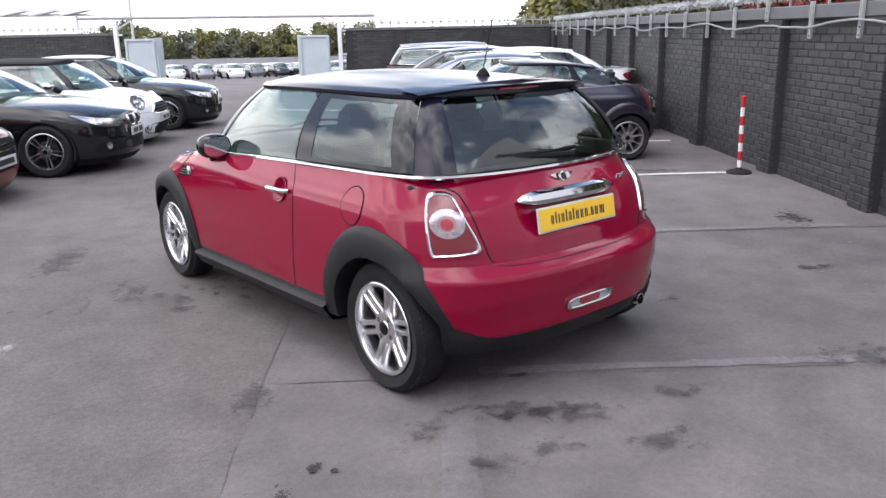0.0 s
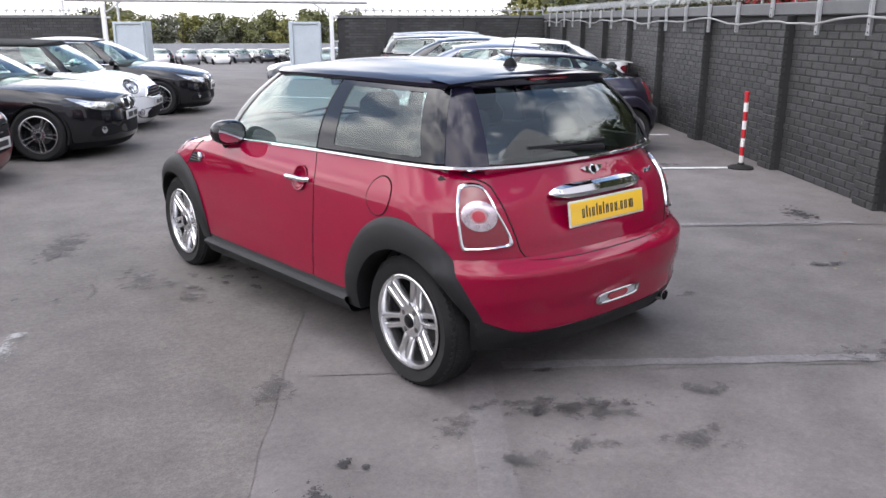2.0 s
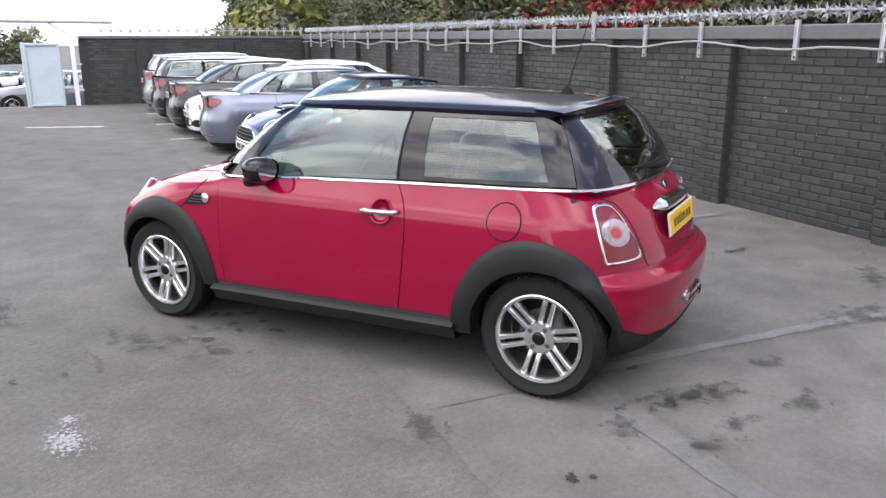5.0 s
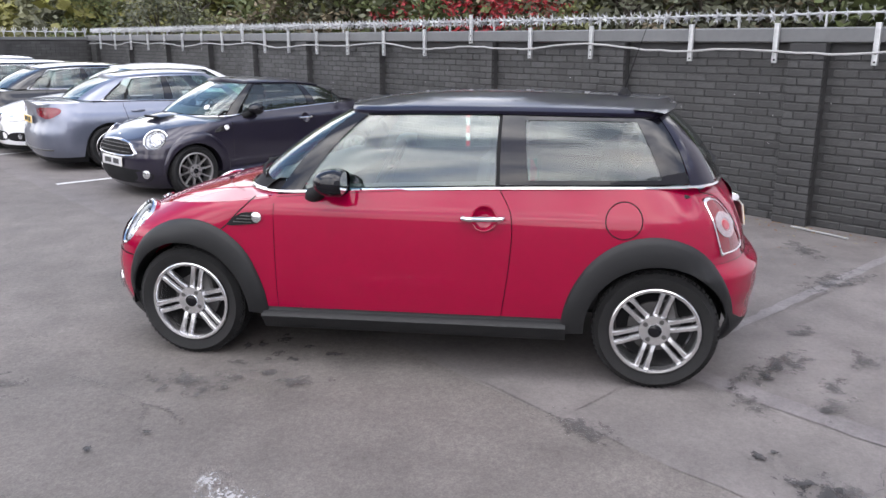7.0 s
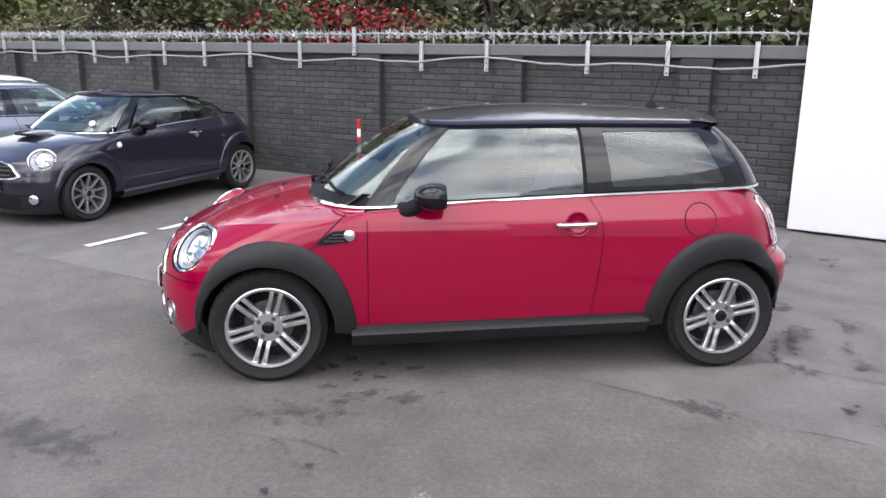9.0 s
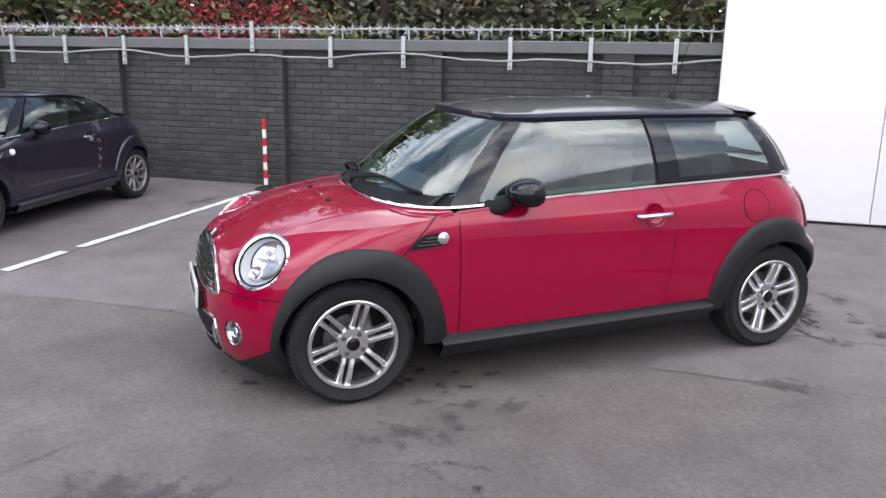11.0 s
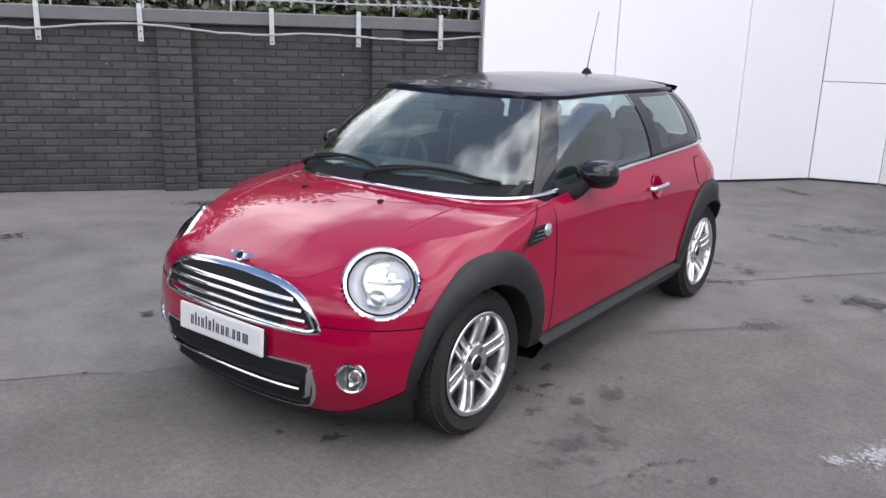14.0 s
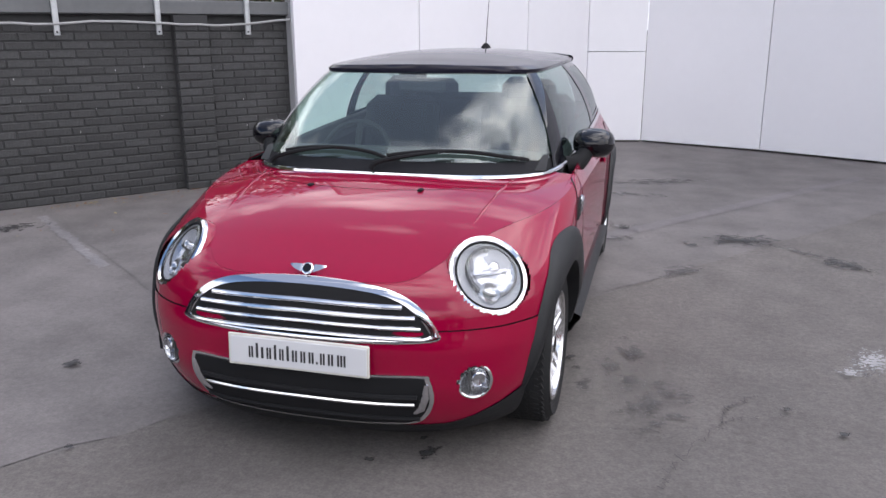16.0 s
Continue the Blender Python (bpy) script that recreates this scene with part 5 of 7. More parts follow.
        for j in range(3):
            part("vent_slat", Geo().tube([side(0.93 - 0.02 * j, 0.775 + 0.016 * j, 0.011), side(0.83, 0.775 + 0.016 * j, 0.011)], 0.003, 5), DARK_ALLOY, vt)
        part("repeater_lamp", Geo().lathe([(0.029, -0.004), (0.028, 0.006), (0.020, 0.010), (0.001, 0.011)], aim(side(0.802, 0.802, 0.006), (sx, 0.08, 0.06)), n=24), LAMP_BOWL, vt, "clear round repeater lamp")
        part("wing_seam", Geo().tube([side(y, z, 0.0006) for y, z in bend2([(1.05, 0.70), (0.985, 0.745), (0.90, 0.83), (0.82, 0.905)], 14)], 0.0032, 5), DARK, car)
        part("door_seal", Geo().tube([side(0.70 - 1.19 * i / 30, sh.belt(0.70 - 1.19 * i / 30) - 0.012, -0.004) for i in range(31)], 0.006, 5), DARK, car)
    interior(car)
    put_wheels(car, "six_pair", 0.717, sh.wheels, 0.305, 0.221, 0.175)
    return car


hatchback = build_hatchback()


# ---------------------------------------------------------------- surface of the lot
def sn(s, n):
    p = on_wall(s, n)
    return (p.x, p.y)


def quad(s0, s1, n0, n1):
    return [sn(s0, n0), sn(s1, n0), sn(s1, n1), sn(s0, n1)]


ASPHALT_PALE = asphalt("pale_asphalt", (0.134, 0.122, 0.119), 0.6, 0.6)
ASPHALT_BAY = asphalt("smooth_asphalt", (0.122, 0.111, 0.108), 0.65, 0.55)
mark("aisle_surface", "older coarse brownish asphalt of the aisle", quad(-16, 17.2, 4.79, 11.5), ASPHALT_OLD, 0.003, 0.012, 0.25, 1, "ground")
mark("bay_surface", "paler smooth asphalt of one parking bay", quad(-3.02, -0.36, 0.02, 4.78), ASPHALT_BAY, 0.004, 0.008, 0.2, 2, "ground")
mark("bay_surface", "paler smooth asphalt of one parking bay", quad(-9.5, -3.02, 0.3, 4.78), ASPHALT_BAY, 0.003, 0.008, 0.2, 3, "ground")
mark("bay_surface", "paler dry asphalt of one parking bay", quad(-0.33, 2.2, 0.02, 4.78), ASPHALT_PALE, 0.0035, 0.008, 0.2, 21, "ground")
mark("joint_strip", "pale worn joint strip in the asphalt", quad(-7.5, -3.05, 3.82, 3.96), JOINT, 0.007, 0.005, 0.12, 4)
LINE_FADED = asphalt("faded_line_paint", (0.165, 0.155, 0.158), 0.7, 0.8)
mark("bay_line", "faded white parking bay line", quad(-2.99, -2.91, 0.6, 3.75), LINE_FADED, 0.008, 0.005, 0.12, 5, group="bay lines")
mark("bay_line", "faded white parking bay line", quad(-0.31, -0.24, 0.5, 2.4), LINE_FADED, 0.008, 0.012, 0.05, 6, group="bay lines")
for s, n0, n1 in ((2.28, 0.35, 4.35), (5.0, 0.3, 4.6), (8.3, 0.3, 4.7), (11.0, 0.3, 4.7), (13.6, 0.3, 4.7)):
    mark("bay_line", "white painted parking bay line", quad(s - 0.045, s + 0.045, n0, n1 if s > 3 else 3.55), LINE, 0.008, 0.004, 0.08, int(s * 7), group="bay lines")
mark("bay_line", "white painted parking bay line", quad(2.235, 2.325, 3.72, 4.35), LINE, 0.008, 0.004, 0.08, 9, group="bay lines")
mark("bay_line", "white painted parking bay line", quad(3.48, 3.56, 8.4, 9.3), LINE, 0.008, 0.004, 0.08, 19, group="bay lines")
mark("road_line", "worn white painted line before the gateway", strip(tuple(on_wall(11.46, 7.07))[:2], tuple(on_wall(11.01, 5.67))[:2], 0.14), LINE, 0.008, 0.02, 0.1, 8)


def stain_mat(name, base, opacity, scale=11.0, edge=0.10, rough=0.8):
    """A stain with a ragged, speckled edge that thins out to bare asphalt."""
    m = mat(name, base, rough, vary=0.2, scale=14)
    n, l = m.node_tree.nodes, m.node_tree.links
    b, out = n["Principled BSDF"], n["Material Output"]
    co, geo = n.new("ShaderNodeTexCoord"), n.new("ShaderNodeNewGeometry")
    mid, dist, nz = n.new("ShaderNodeVectorMath"), n.new("ShaderNodeVectorMath"), n.new("ShaderNodeTexNoise")
    mid.operation, dist.operation = "SUBTRACT", "LENGTH"
    mid.inputs[1].default_value = (0.5, 0.5, 0.0)
    nz.inputs["Scale"].default_value, nz.inputs["Detail"].default_value, nz.inputs["Roughness"].default_value = scale, 9, 0.68
    flat = n.new("ShaderNodeVectorMath")
    flat.operation = "MULTIPLY"
    flat.inputs[1].default_value = (1, 1, 0)
    l.new(co.outputs["Generated"], mid.inputs[0])
    l.new(mid.outputs[0], flat.inputs[0])
    l.new(flat.outputs[0], dist.inputs[0])
    l.new(geo.outputs["Position"], nz.inputs["Vector"])
    fall_off, diff, ramp = n.new("ShaderNodeMapRange"), n.new("ShaderNodeMath"), n.new("ShaderNodeMapRange")
    fall_off.inputs["From Min"].default_value, fall_off.inputs["From Max"].default_value = 0.0, 0.5
    fall_off.inputs["To Min"].default_value, fall_off.inputs["To Max"].default_value = 0.36, 0.70
    diff.operation = "SUBTRACT"
    l.new(dist.outputs["Value"], fall_off.inputs["Value"])
    l.new(nz.outputs["Fac"], diff.inputs[0])
    l.new(fall_off.outputs[0], diff.inputs[1])
    ramp.inputs["From Min"].default_value, ramp.inputs["From Max"].default_value = 0.0, edge
    ramp.inputs["To Min"].default_value, ramp.inputs["To Max"].default_value = 0.0, opacity
    l.new(diff.outputs[0], ramp.inputs["Value"])
    tr, mix = n.new("ShaderNodeBsdfTransparent"), n.new("ShaderNodeMixShader")
    l.new(ramp.outputs[0], mix.inputs[0])
    l.new(tr.outputs[0], mix.inputs[1])
    l.new(b.outputs[0], mix.inputs[2])
    l.new(mix.outputs[0], out.inputs["Surface"])
    return m


OIL = stain_mat("oil_stain", (0.022, 0.021, 0.022), 0.92, 17, 0.07, 0.55)
SCUFF = stain_mat("damp_stain", (0.054, 0.052, 0.054), 0.50, 12, 0.12)
OIL_WORN = stain_mat("worn_oil_stain", (0.034, 0.032, 0.033), 0.72, 14, 0.10, 0.7)
CHIP = stain_mat("chipped_paint", (0.44, 0.44, 0.45), 0.5, 46, 0.06)
LAYER = iter(range(999))


def spatter(name, label, x, y, rx, ry, turn, material, seed, category, group):
    """A flat stain on the ground."""
    g = Geo()
    rx, ry = rx * 1.5, ry * 1.6
    g.grid([[(rx * (i / 4 - 1), ry * (j / 4 - 1), 0.0) for j in range(9)] for i in range(9)])
    m = Matrix.Translation((x, y, 0.0095 + 0.0002 * next(LAYER))) @ Matrix.Rotation(radians(turn), 4, "Z")
    return thing(name, label, category, group, "structure", g, material, m=m, smooth=0)


for k, (x, y, rx, ry, tn, m, lab) in enumerate((
    (3.80, -0.79, 0.36, 0.17, 53, OIL_WORN, "dark round oil stain near the wall"), (3.85, 1.10, 0.32, 0.17, 53, OIL_WORN, "dark round oil stain in the bay"),
    (4.9, 1.5, 0.55, 0.16, -37, SCUFF, "dark oil stain along the bay"),
    (-0.51, 0.81, 0.075, 0.04, 20, OIL, "small black oil drip"), (-0.73, 0.76, 0.06, 0.045, 60, OIL, "small black oil drip"), (-0.60, 0.63, 0.045, 0.03, 0, OIL, "small black oil drip"),
    (-0.69, 0.46, 0.055, 0.032, 100, OIL, "small black oil drip"), (-0.80, 0.66, 0.05, 0.03, 80, OIL, "small black oil drip"), (-0.62, 0.91, 0.045, 0.03, 30, OIL, "small black oil drip"),
    (-0.90, 0.93, 0.12, 0.05, 70, SCUFF, "grey damp stain"), (-1.0, 0.72, 0.14, 0.05, 95, SCUFF, "grey damp stain"),
    (-0.40, 1.68, 0.05, 0.055, 10, OIL, "small black oil drip"), (-0.35, 1.58, 0.03, 0.03, 10, OIL, "small black oil drip"), (-0.20, 1.78, 0.035, 0.02, 10, OIL, "small black oil drip"),
    (-1.42, -1.64, 0.06, 0.04, 30, OIL, "scuffed tar mark"), (-1.37, -1.70, 0.03, 0.02, 30, OIL, "scuffed tar mark"), (-1.66, -1.92, 0.16, 0.10, 20, SCUFF, "dark worn asphalt patch"),
    (-0.55, -1.72, 0.20, 0.05, -30, SCUFF, "dark worn asphalt patch"), (-0.34, -2.02, 0.26, 0.07, -25, SCUFF, "dark worn asphalt patch"), (-0.62, -2.12, 0.17, 0.09, -40, SCUFF, "dark worn asphalt patch"),
    (-0.25, -1.55, 0.12, 0.03, -30, SCUFF, "dark worn asphalt patch"), (-0.92, -2.02, 0.10, 0.07, 10, SCUFF, "dark worn asphalt patch"),
    (2.50, -1.62, 0.24, 0.06, -35, OIL_WORN, "dark tar streak"), (1.24, -1.36, 0.10, 0.05, 0, SCUFF, "dark tar streak"), (-2.15, -1.60, 0.34, 0.06, 140, SCUFF, "dark tar crack"), (-2.44, -1.30, 0.12, 0.07, 130, SCUFF, "dark tar crack"),
    (-0.85, -3.4, 0.5, 0.10, 0, SCUFF, "dark worn asphalt patch"), (0.4, -4.4, 0.6, 0.16, -20, SCUFF, "dark worn asphalt patch"), (-0.93, -1.68, 0.22, 0.10, 20, SCUFF, "dark speckled damp patch"), (-0.26, -2.4, 0.24, 0.12, -15, SCUFF, "dark speckled damp patch"), (0.15, -2.15, 0.22, 0.08, -35, SCUFF, "dark speckled damp patch"), (-1.78, -1.85, 0.30, 0.16, 30, OIL, "broad black tar patch"), (-1.2, 1.1, 0.35, 0.14, 80, SCUFF, "faint grey damp stain"), (-1.35, 2.2, 0.5, 0.2, 60, SCUFF, "faint grey damp stain"), (1.3, -2.6, 0.5, 0.14, -30, SCUFF, "dark worn asphalt patch"), (2.2, -2.6, 0.4, 0.15, 10, SCUFF, "dark worn asphalt patch"), (-1.3, -0.9, 0.3, 0.12, 60, SCUFF, "faint grey damp stain"), (-2.38, -1.34, 0.22, 0.10, 130, OIL, "dark tar crack"),
    (1.36, -2.79, 0.30, 0.10, -35, SCUFF, "dark worn asphalt patch"), (1.33, -3.20, 0.26, 0.10, -30, SCUFF, "dark worn asphalt patch"), (-0.2, -5.85, 0.34, 0.10, -30, OIL_WORN, "dark damp stain by the white wall"), (-1.1, -4.1, 0.55, 0.22, 20, SCUFF, "broad dark damp stain"), (-1.90, 1.14, 0.035, 0.03, 0, OIL, "small black tar spot"), (-1.73, 0.98, 0.05, 0.03, 40, OIL, "small black tar spot"), (-1.07, 0.86, 0.20, 0.09, 80, SCUFF, "grey damp stain"), (-1.08, 0.55, 0.22, 0.09, 95, SCUFF, "grey damp stain"), (-0.85, 0.79, 0.06, 0.04, 40, OIL, "small black oil drip"), (-0.67, 0.97, 0.05, 0.04, 0, OIL, "small black oil drip"), (-0.42, -1.90, 0.30, 0.10, -28, OIL_WORN, "dark speckled tar patch"), (-0.55, -1.80, 0.20, 0.08, -20, OIL_WORN, "dark speckled tar patch"), (-0.86, -2.1, 0.20, 0.10, -30, SCUFF, "dark speckled damp patch"),
    (0.9, 2.0, 0.03, 0.03, 0, OIL, "small black oil drip"), (1.45, 1.34, 0.05, 0.04, 0, OIL, "small black oil drip"))):
    spatter("ground_stain", lab, x, y, rx, ry, tn, m, k + 11, "stain", "stains on the asphalt")
rnd = random.Random(3)
spatter("paint_splash", "chipped splash of white paint", -2.18, 0.36, 0.20, 0.11, 70, CHIP, 60, "marking", "white paint splashes")
spatter("paint_splash", "chipped splash of white paint", -2.05, 0.52, 0.09, 0.05, 20, CHIP, 61, "marking", "white paint splashes")


# cracks
CRACK = asphalt("crack_filling", (0.05, 0.046, 0.047), 0.9, 0.9)
for k, pts in enumerate((((-1.23, 1.71), (-1.31, 1.46), (-1.46, 1.17), (-1.56, 1.10), (-1.86, 0.94)), ((-1.46, 1.17), (-1.50, 1.00), (-1.62, 0.86)), ((-2.55, -1.25), (-2.10, -1.72), (-1.75, -1.98), (-1.40, -2.15)), ((0.9, -2.3), (1.3, -2.5), (1.7, -2.9)), ((-2.6, 0.8), (-2.1, 1.5), (-1.6, 2.0)), ((-1.3, 3.2), (-0.9, 2.6), (-0.75, 2.2)))):
    g = Geo()
    line = bend([(*p, 0.012) for p in pts], 60)
    rr = random.Random(k)
    off = [(p.x + rr.gauss(0, 0.012), p.y + rr.gauss(0, 0.012)) for p in line]
    rows = [[(x, y, 0.012), (x + rr.uniform(0.001, 0.004), y + rr.uniform(0.001, 0.003), 0.012)] for x, y in off]
    thing("asphalt_crack", "fine dark crack in the asphalt", "crack", "cracks", "structure", g.grid(rows), CRACK, smooth=0)


# ---------------------------------------------------------------- on the wall
def build_bracket():
    b = thing("fence_bracket", "white-painted steel channel bracket bolted to the wall", "bracket", "brackets on the wall")
    part("channel", Geo().box((0, 0.012, 0.18), (0.046, 0.022, 0.355), None, 0.003), GALV, b)
    part("flange", Geo().box((-0.020, 0.026, 0.18), (0.005, 0.016, 0.355), None), GALV, b)
    part("flange", Geo().box((0.020, 0.026, 0.18), (0.005, 0.016, 0.355), None), GALV, b)
    for z in (0.03, 0.10):
        part("bolt", Geo().lathe([(0.009, 0), (0.008, 0.010), (0.001, 0.011)], aim((0, 0.022, z), (0, 1, 0)), n=10), DARK, b)
    return b


BRACKETS = [(-2.43, 1.475), (-1.55, 1.480), (-0.67, 1.480), (0.58, 1.480), (1.49, 1.470), (2.52, 1.640), (3.44, 1.470), (4.36, 1.460), (5.27, 1.460), (6.13, 1.460), (7.0, 1.470), (7.8, 1.460), (8.6, 1.620), (9.42, 1.460), (10.3, 1.460), (11.2, 1.460), (12.1, 1.460), (13.0, 1.460), (14.0, 1.460), (15.0, 1.460), (16.0, 1.460), (-3.3, 1.470)]
first = build_bracket()
first.matrix_basis = Matrix.Translation(on_wall(BRACKETS[0][0], 0.072, BRACKETS[0][1])) @ WALL_R
for s, z in BRACKETS[1:]:
    copy_thing(first, Matrix.Translation(on_wall(s, 0.072, z)) @ WALL_R)

rnd = random.Random(8)
pts = []
s = -4.0
while s < WALL_END - 0.1:
    pts.append(on_wall(s, 0.125 if any(p - 0.1 < s < p + 0.45 for p in PILLARS) else 0.10, 1.60 + 0.045 * math.sin(s * 2.4) * math.sin(s * 0.9 + 1) + rnd.uniform(-0.006, 0.006)))
    s += 0.16
thing("wall_cable", "slack grey cable strung along the wall", "cable", geo=Geo().tube(pts, 0.011, 6), material=CABLE)


def build_spikes():
    """A turning rod with star-shaped spiked vanes along the coping."""
    fence = thing("anti_climb_spikes", "zinc rotating spike barrier along the top of the wall", "spike barrier")
    z = WALL_H + 0.255
    pts = [on_wall(-4.0 + 0.3 * k, -0.02, z + 0.006 * math.sin(k * 1.3)) for k in range(70)]
    part("rod", Geo().tube(pts, 0.010, 6), SPIKE, fence)
    star = Geo()
    for k in range(5):
        a = 2 * math.pi * k / 5
        d = Vector((0, math.cos(a), math.sin(a)))
        e = Vector((0, -math.sin(a), math.cos(a)))
        tip = d * 0.078
        x = Vector((0.012, 0, 0))
        star.add([d * 0.008 - e * 0.014 - x, d * 0.008 + e * 0.014 - x, d * 0.045 + e * 0.017 + x * 0.4, tip + e * 0.024 + x, d * 0.052, tip - e * 0.024 - x, d * 0.045 - e * 0.017 - x * 0.4],
                 [(0, 1, 2, 4), (0, 4, 6), (2, 3, 4), (4, 5, 6)])
    star.lathe([(0.018, -0.02), (0.018, 0.02)], None, 8)
    me = star.mesh("spiked_vane", SPIKE, 0)
    r2 = random.Random(4)
    s = -3.9
    for k in range(186):
        p = on_wall(s, -0.02, z)
        m = Matrix.Translation(p) @ WALL_R @ Matrix.Rotation(r2.uniform(0, 6.28), 4, "X") @ Matrix.Rotation(r2.uniform(-0.5, 0.5), 4, "Z")
        part("spiked_vane", me, None, fence, m=m)
        s += 0.112
    for k in range(25):
        part("stanchion", Geo().box(on_wall(-3.6 + 0.83 * k, -0.02, WALL_H + 0.20), (0.016, 0.022, 0.15), WALL_R), SPIKE, fence)


build_spikes()


def build_far_spikes():
    f = thing("spiked_railing", "row of small spikes along the far wall", "spike barrier")
    g = Geo()
    for a, b in ((0.1, GATE_A - 0.5), (GATE_B + 0.5, 34)):
        g.tube([on_far(a, -0.05, 1.89), on_far(b, -0.05, 1.89)], 0.012, 5)
        l = a
        while l < b:
            for t in (-0.7, 0, 0.7):
                g.tube([on_far(l, -0.05, 1.82), on_far(l + 0.09 * math.sin(t), -0.05, 1.89 + 0.11 * math.cos(t))], 0.011, 4)
            g.tube([on_far(l, -0.05, 1.74), on_far(l, -0.05, 1.86)], 0.011, 4)
            l += 0.24
    tagged(part("spiked_strip", g, SPIKE, f, smooth=0), kind="stuff")
    # slatted shelter roof seen over the far wall
    r = thing("slatted_canopy", "pale slatted canopy roof beyond the far wall", "canopy")
    for k in range(9):
        part("slat", Geo().box(on_far(17.0 + k * 1.15, -9.0, 2.62 + 0.012 * k), (1.02, 0.6, 0.10), FAR_R @ Matrix.Rotation(0.18, 4, "Y")), WHITE_GOODS, r)
    part("beam", Geo().tube([on_far(16.3, -9.0, 2.5), on_far(27.5, -9.0, 2.62)], 0.05, 6), WHITE_GOODS, r)
    for l in (17.0, 22.0, 27.0):
        part("leg", Geo().tube([on_far(l, -9.0, -0.6), on_far(l, -9.0, 2.5)], 0.05, 6), WHITE_GOODS, r)
    p = thing("lamp_post", "thin lamp post beyond the far wall", "lamp post")
    part("pole", Geo().tube([on_far(16.6, -14.0, -0.7), on_far(16.6, -14.0, 5.6)], [0.07, 0.05], 8), GALV, p)
    part("lamp_head", Geo().box(on_far(16.6, -14.0, 5.6), (0.5, 0.2, 0.1), FAR_R, 0.03), GALV, p)


build_far_spikes()


def build_bollard():
    b = thing("marker_post", "red and white striped plastic post on a black base", "post", m=Matrix.Translation((5.48, 0.72, 0)) @ Matrix.Rotation(radians(-1.2), 4, "Y"))
    part("base", Geo().lathe([(0.14, 0.0), (0.14, 0.02), (0.11, 0.035), (0.04, 0.05), (0.03, 0.07)], aim((0, 0, 0), (0, 0, 1), (0, 1, 0)), n=24), RUBBER, b, "black rubber foot")
    z = 0.05
    hs = [0.10, 0.10, 0.095, 0.10, 0.095, 0.10, 0.10, 0.10]
    for k, h in enumerate(hs):
        part("band", Geo().lathe([(0.0235, 0), (0.0235, h)], aim((0, 0, z), (0, 0, 1), (0, 1, 0)), n=18), POST_WHITE if k % 2 == 0 else POST_RED, b)
        z += h
    part("cap", Geo().lathe([(0.030, 0), (0.030, 0.02), (0.02, 0.028), (0.001, 0.03)], aim((0, 0, z - 0.005), (0, 0, 1), (0, 1, 0)), n=18), POST_RED, b)


build_bollard()


def litter():
    r2 = random.Random(12)
    bits = [mat("dry_leaf", (0.16, 0.075, 0.035), 0.8, vary=0.2), mat("dry_grass", (0.20, 0.17, 0.10), 0.9, vary=0.2)]
    for k, m in enumerate(bits):
        g = Geo()
        for j in range(220):
            s = r2.uniform(-2.8, 9) if j % 3 else r2.uniform(-2.6, -0.4)
            n = 0.12 + abs(r2.gauss(0, 0.10)) if j % 4 else r2.uniform(0.2, 1.6)
            p = on_wall(s, n, 0.008)
            a = r2.uniform(0, 6.28)
            w = r2.uniform(0.008, 0.022)
            d, e = Vector((math.cos(a), math.sin(a), r2.uniform(-0.1, 0.3))) * w, Vector((-math.sin(a), math.cos(a), 0)) * w * 0.6
            g.add([p - d, p + e, p + d, p - e], [(0, 1, 2, 3)])
        thing("leaf_litter", "scattered dry leaves and grit along the wall foot", "litter", kind="stuff", geo=g, material=m, smooth=0)
    st = thing("loose_trim", "length of pale trim lying at the foot of the wall", "debris")
    part("strip", Geo().tube([on_wall(-1.95, 0.24, 0.02), on_wall(-2.2, 0.27, 0.016), on_wall(-2.5, 0.34, 0.02)], 0.009, 6), CABLE, st)


litter()


def wall_flecks():
    """Pale chips where the wall's paint has flaked off."""
    r2 = random.Random(41)
    g = Geo()
    for _ in range(60):
        s, z = r2.uniform(-2.6, 7.0), r2.triangular(0.25, 1.5, 0.9)
        if any(p - 0.05 < s < p + PILLAR_W + 0.05 for p in PILLARS):
            continue
        w, h = r2.uniform(0.0015, 0.004), r2.uniform(0.003, 0.012)
        c = [on_wall(s + w * math.cos(a) * r2.uniform(0.6, 1.2), 0.0095, z + h * math.sin(a) * r2.uniform(0.6, 1.2)) for a in (k * math.pi / 3 for k in range(6))]
        g.add(c, [tuple(range(6))])
    tagged(part("paint_flake", g, LINE, wall_east, smooth=0), kind="stuff")


wall_flecks()


# ---------------------------------------------------------------- plants
def leaf_mat(name, base, vary=0.35):
    m = mat(name, base, rough=0.6, vary=0.2, scale=1.5, island=vary, spec=0.3)
    b = m.node_tree.nodes["Principled BSDF"]
    b.inputs["Subsurface Weight"].default_value = 0.0
    return m


# the last one is olive lightened with painted-in haze, for far trees
LEAF = [leaf_mat("leaf_olive", (0.112, 0.118, 0.045)), leaf_mat("leaf_green", (0.078, 0.094, 0.036)), leaf_mat("leaf_yellow", (0.155, 0.150, 0.045)), leaf_mat("leaf_brown", (0.125, 0.100, 0.065)), leaf_mat("leaf_grey", (0.105, 0.110, 0.075)), leaf_mat("leaf_red", (0.24, 0.020, 0.026)), leaf_mat("leaf_hazed_olive", (0.135, 0.138, 0.080))]
BARK = mat("bark", (0.055, 0.045, 0.036), 0.9, vary=0.3, scale=6, bump=0.6, bump_scale=20)


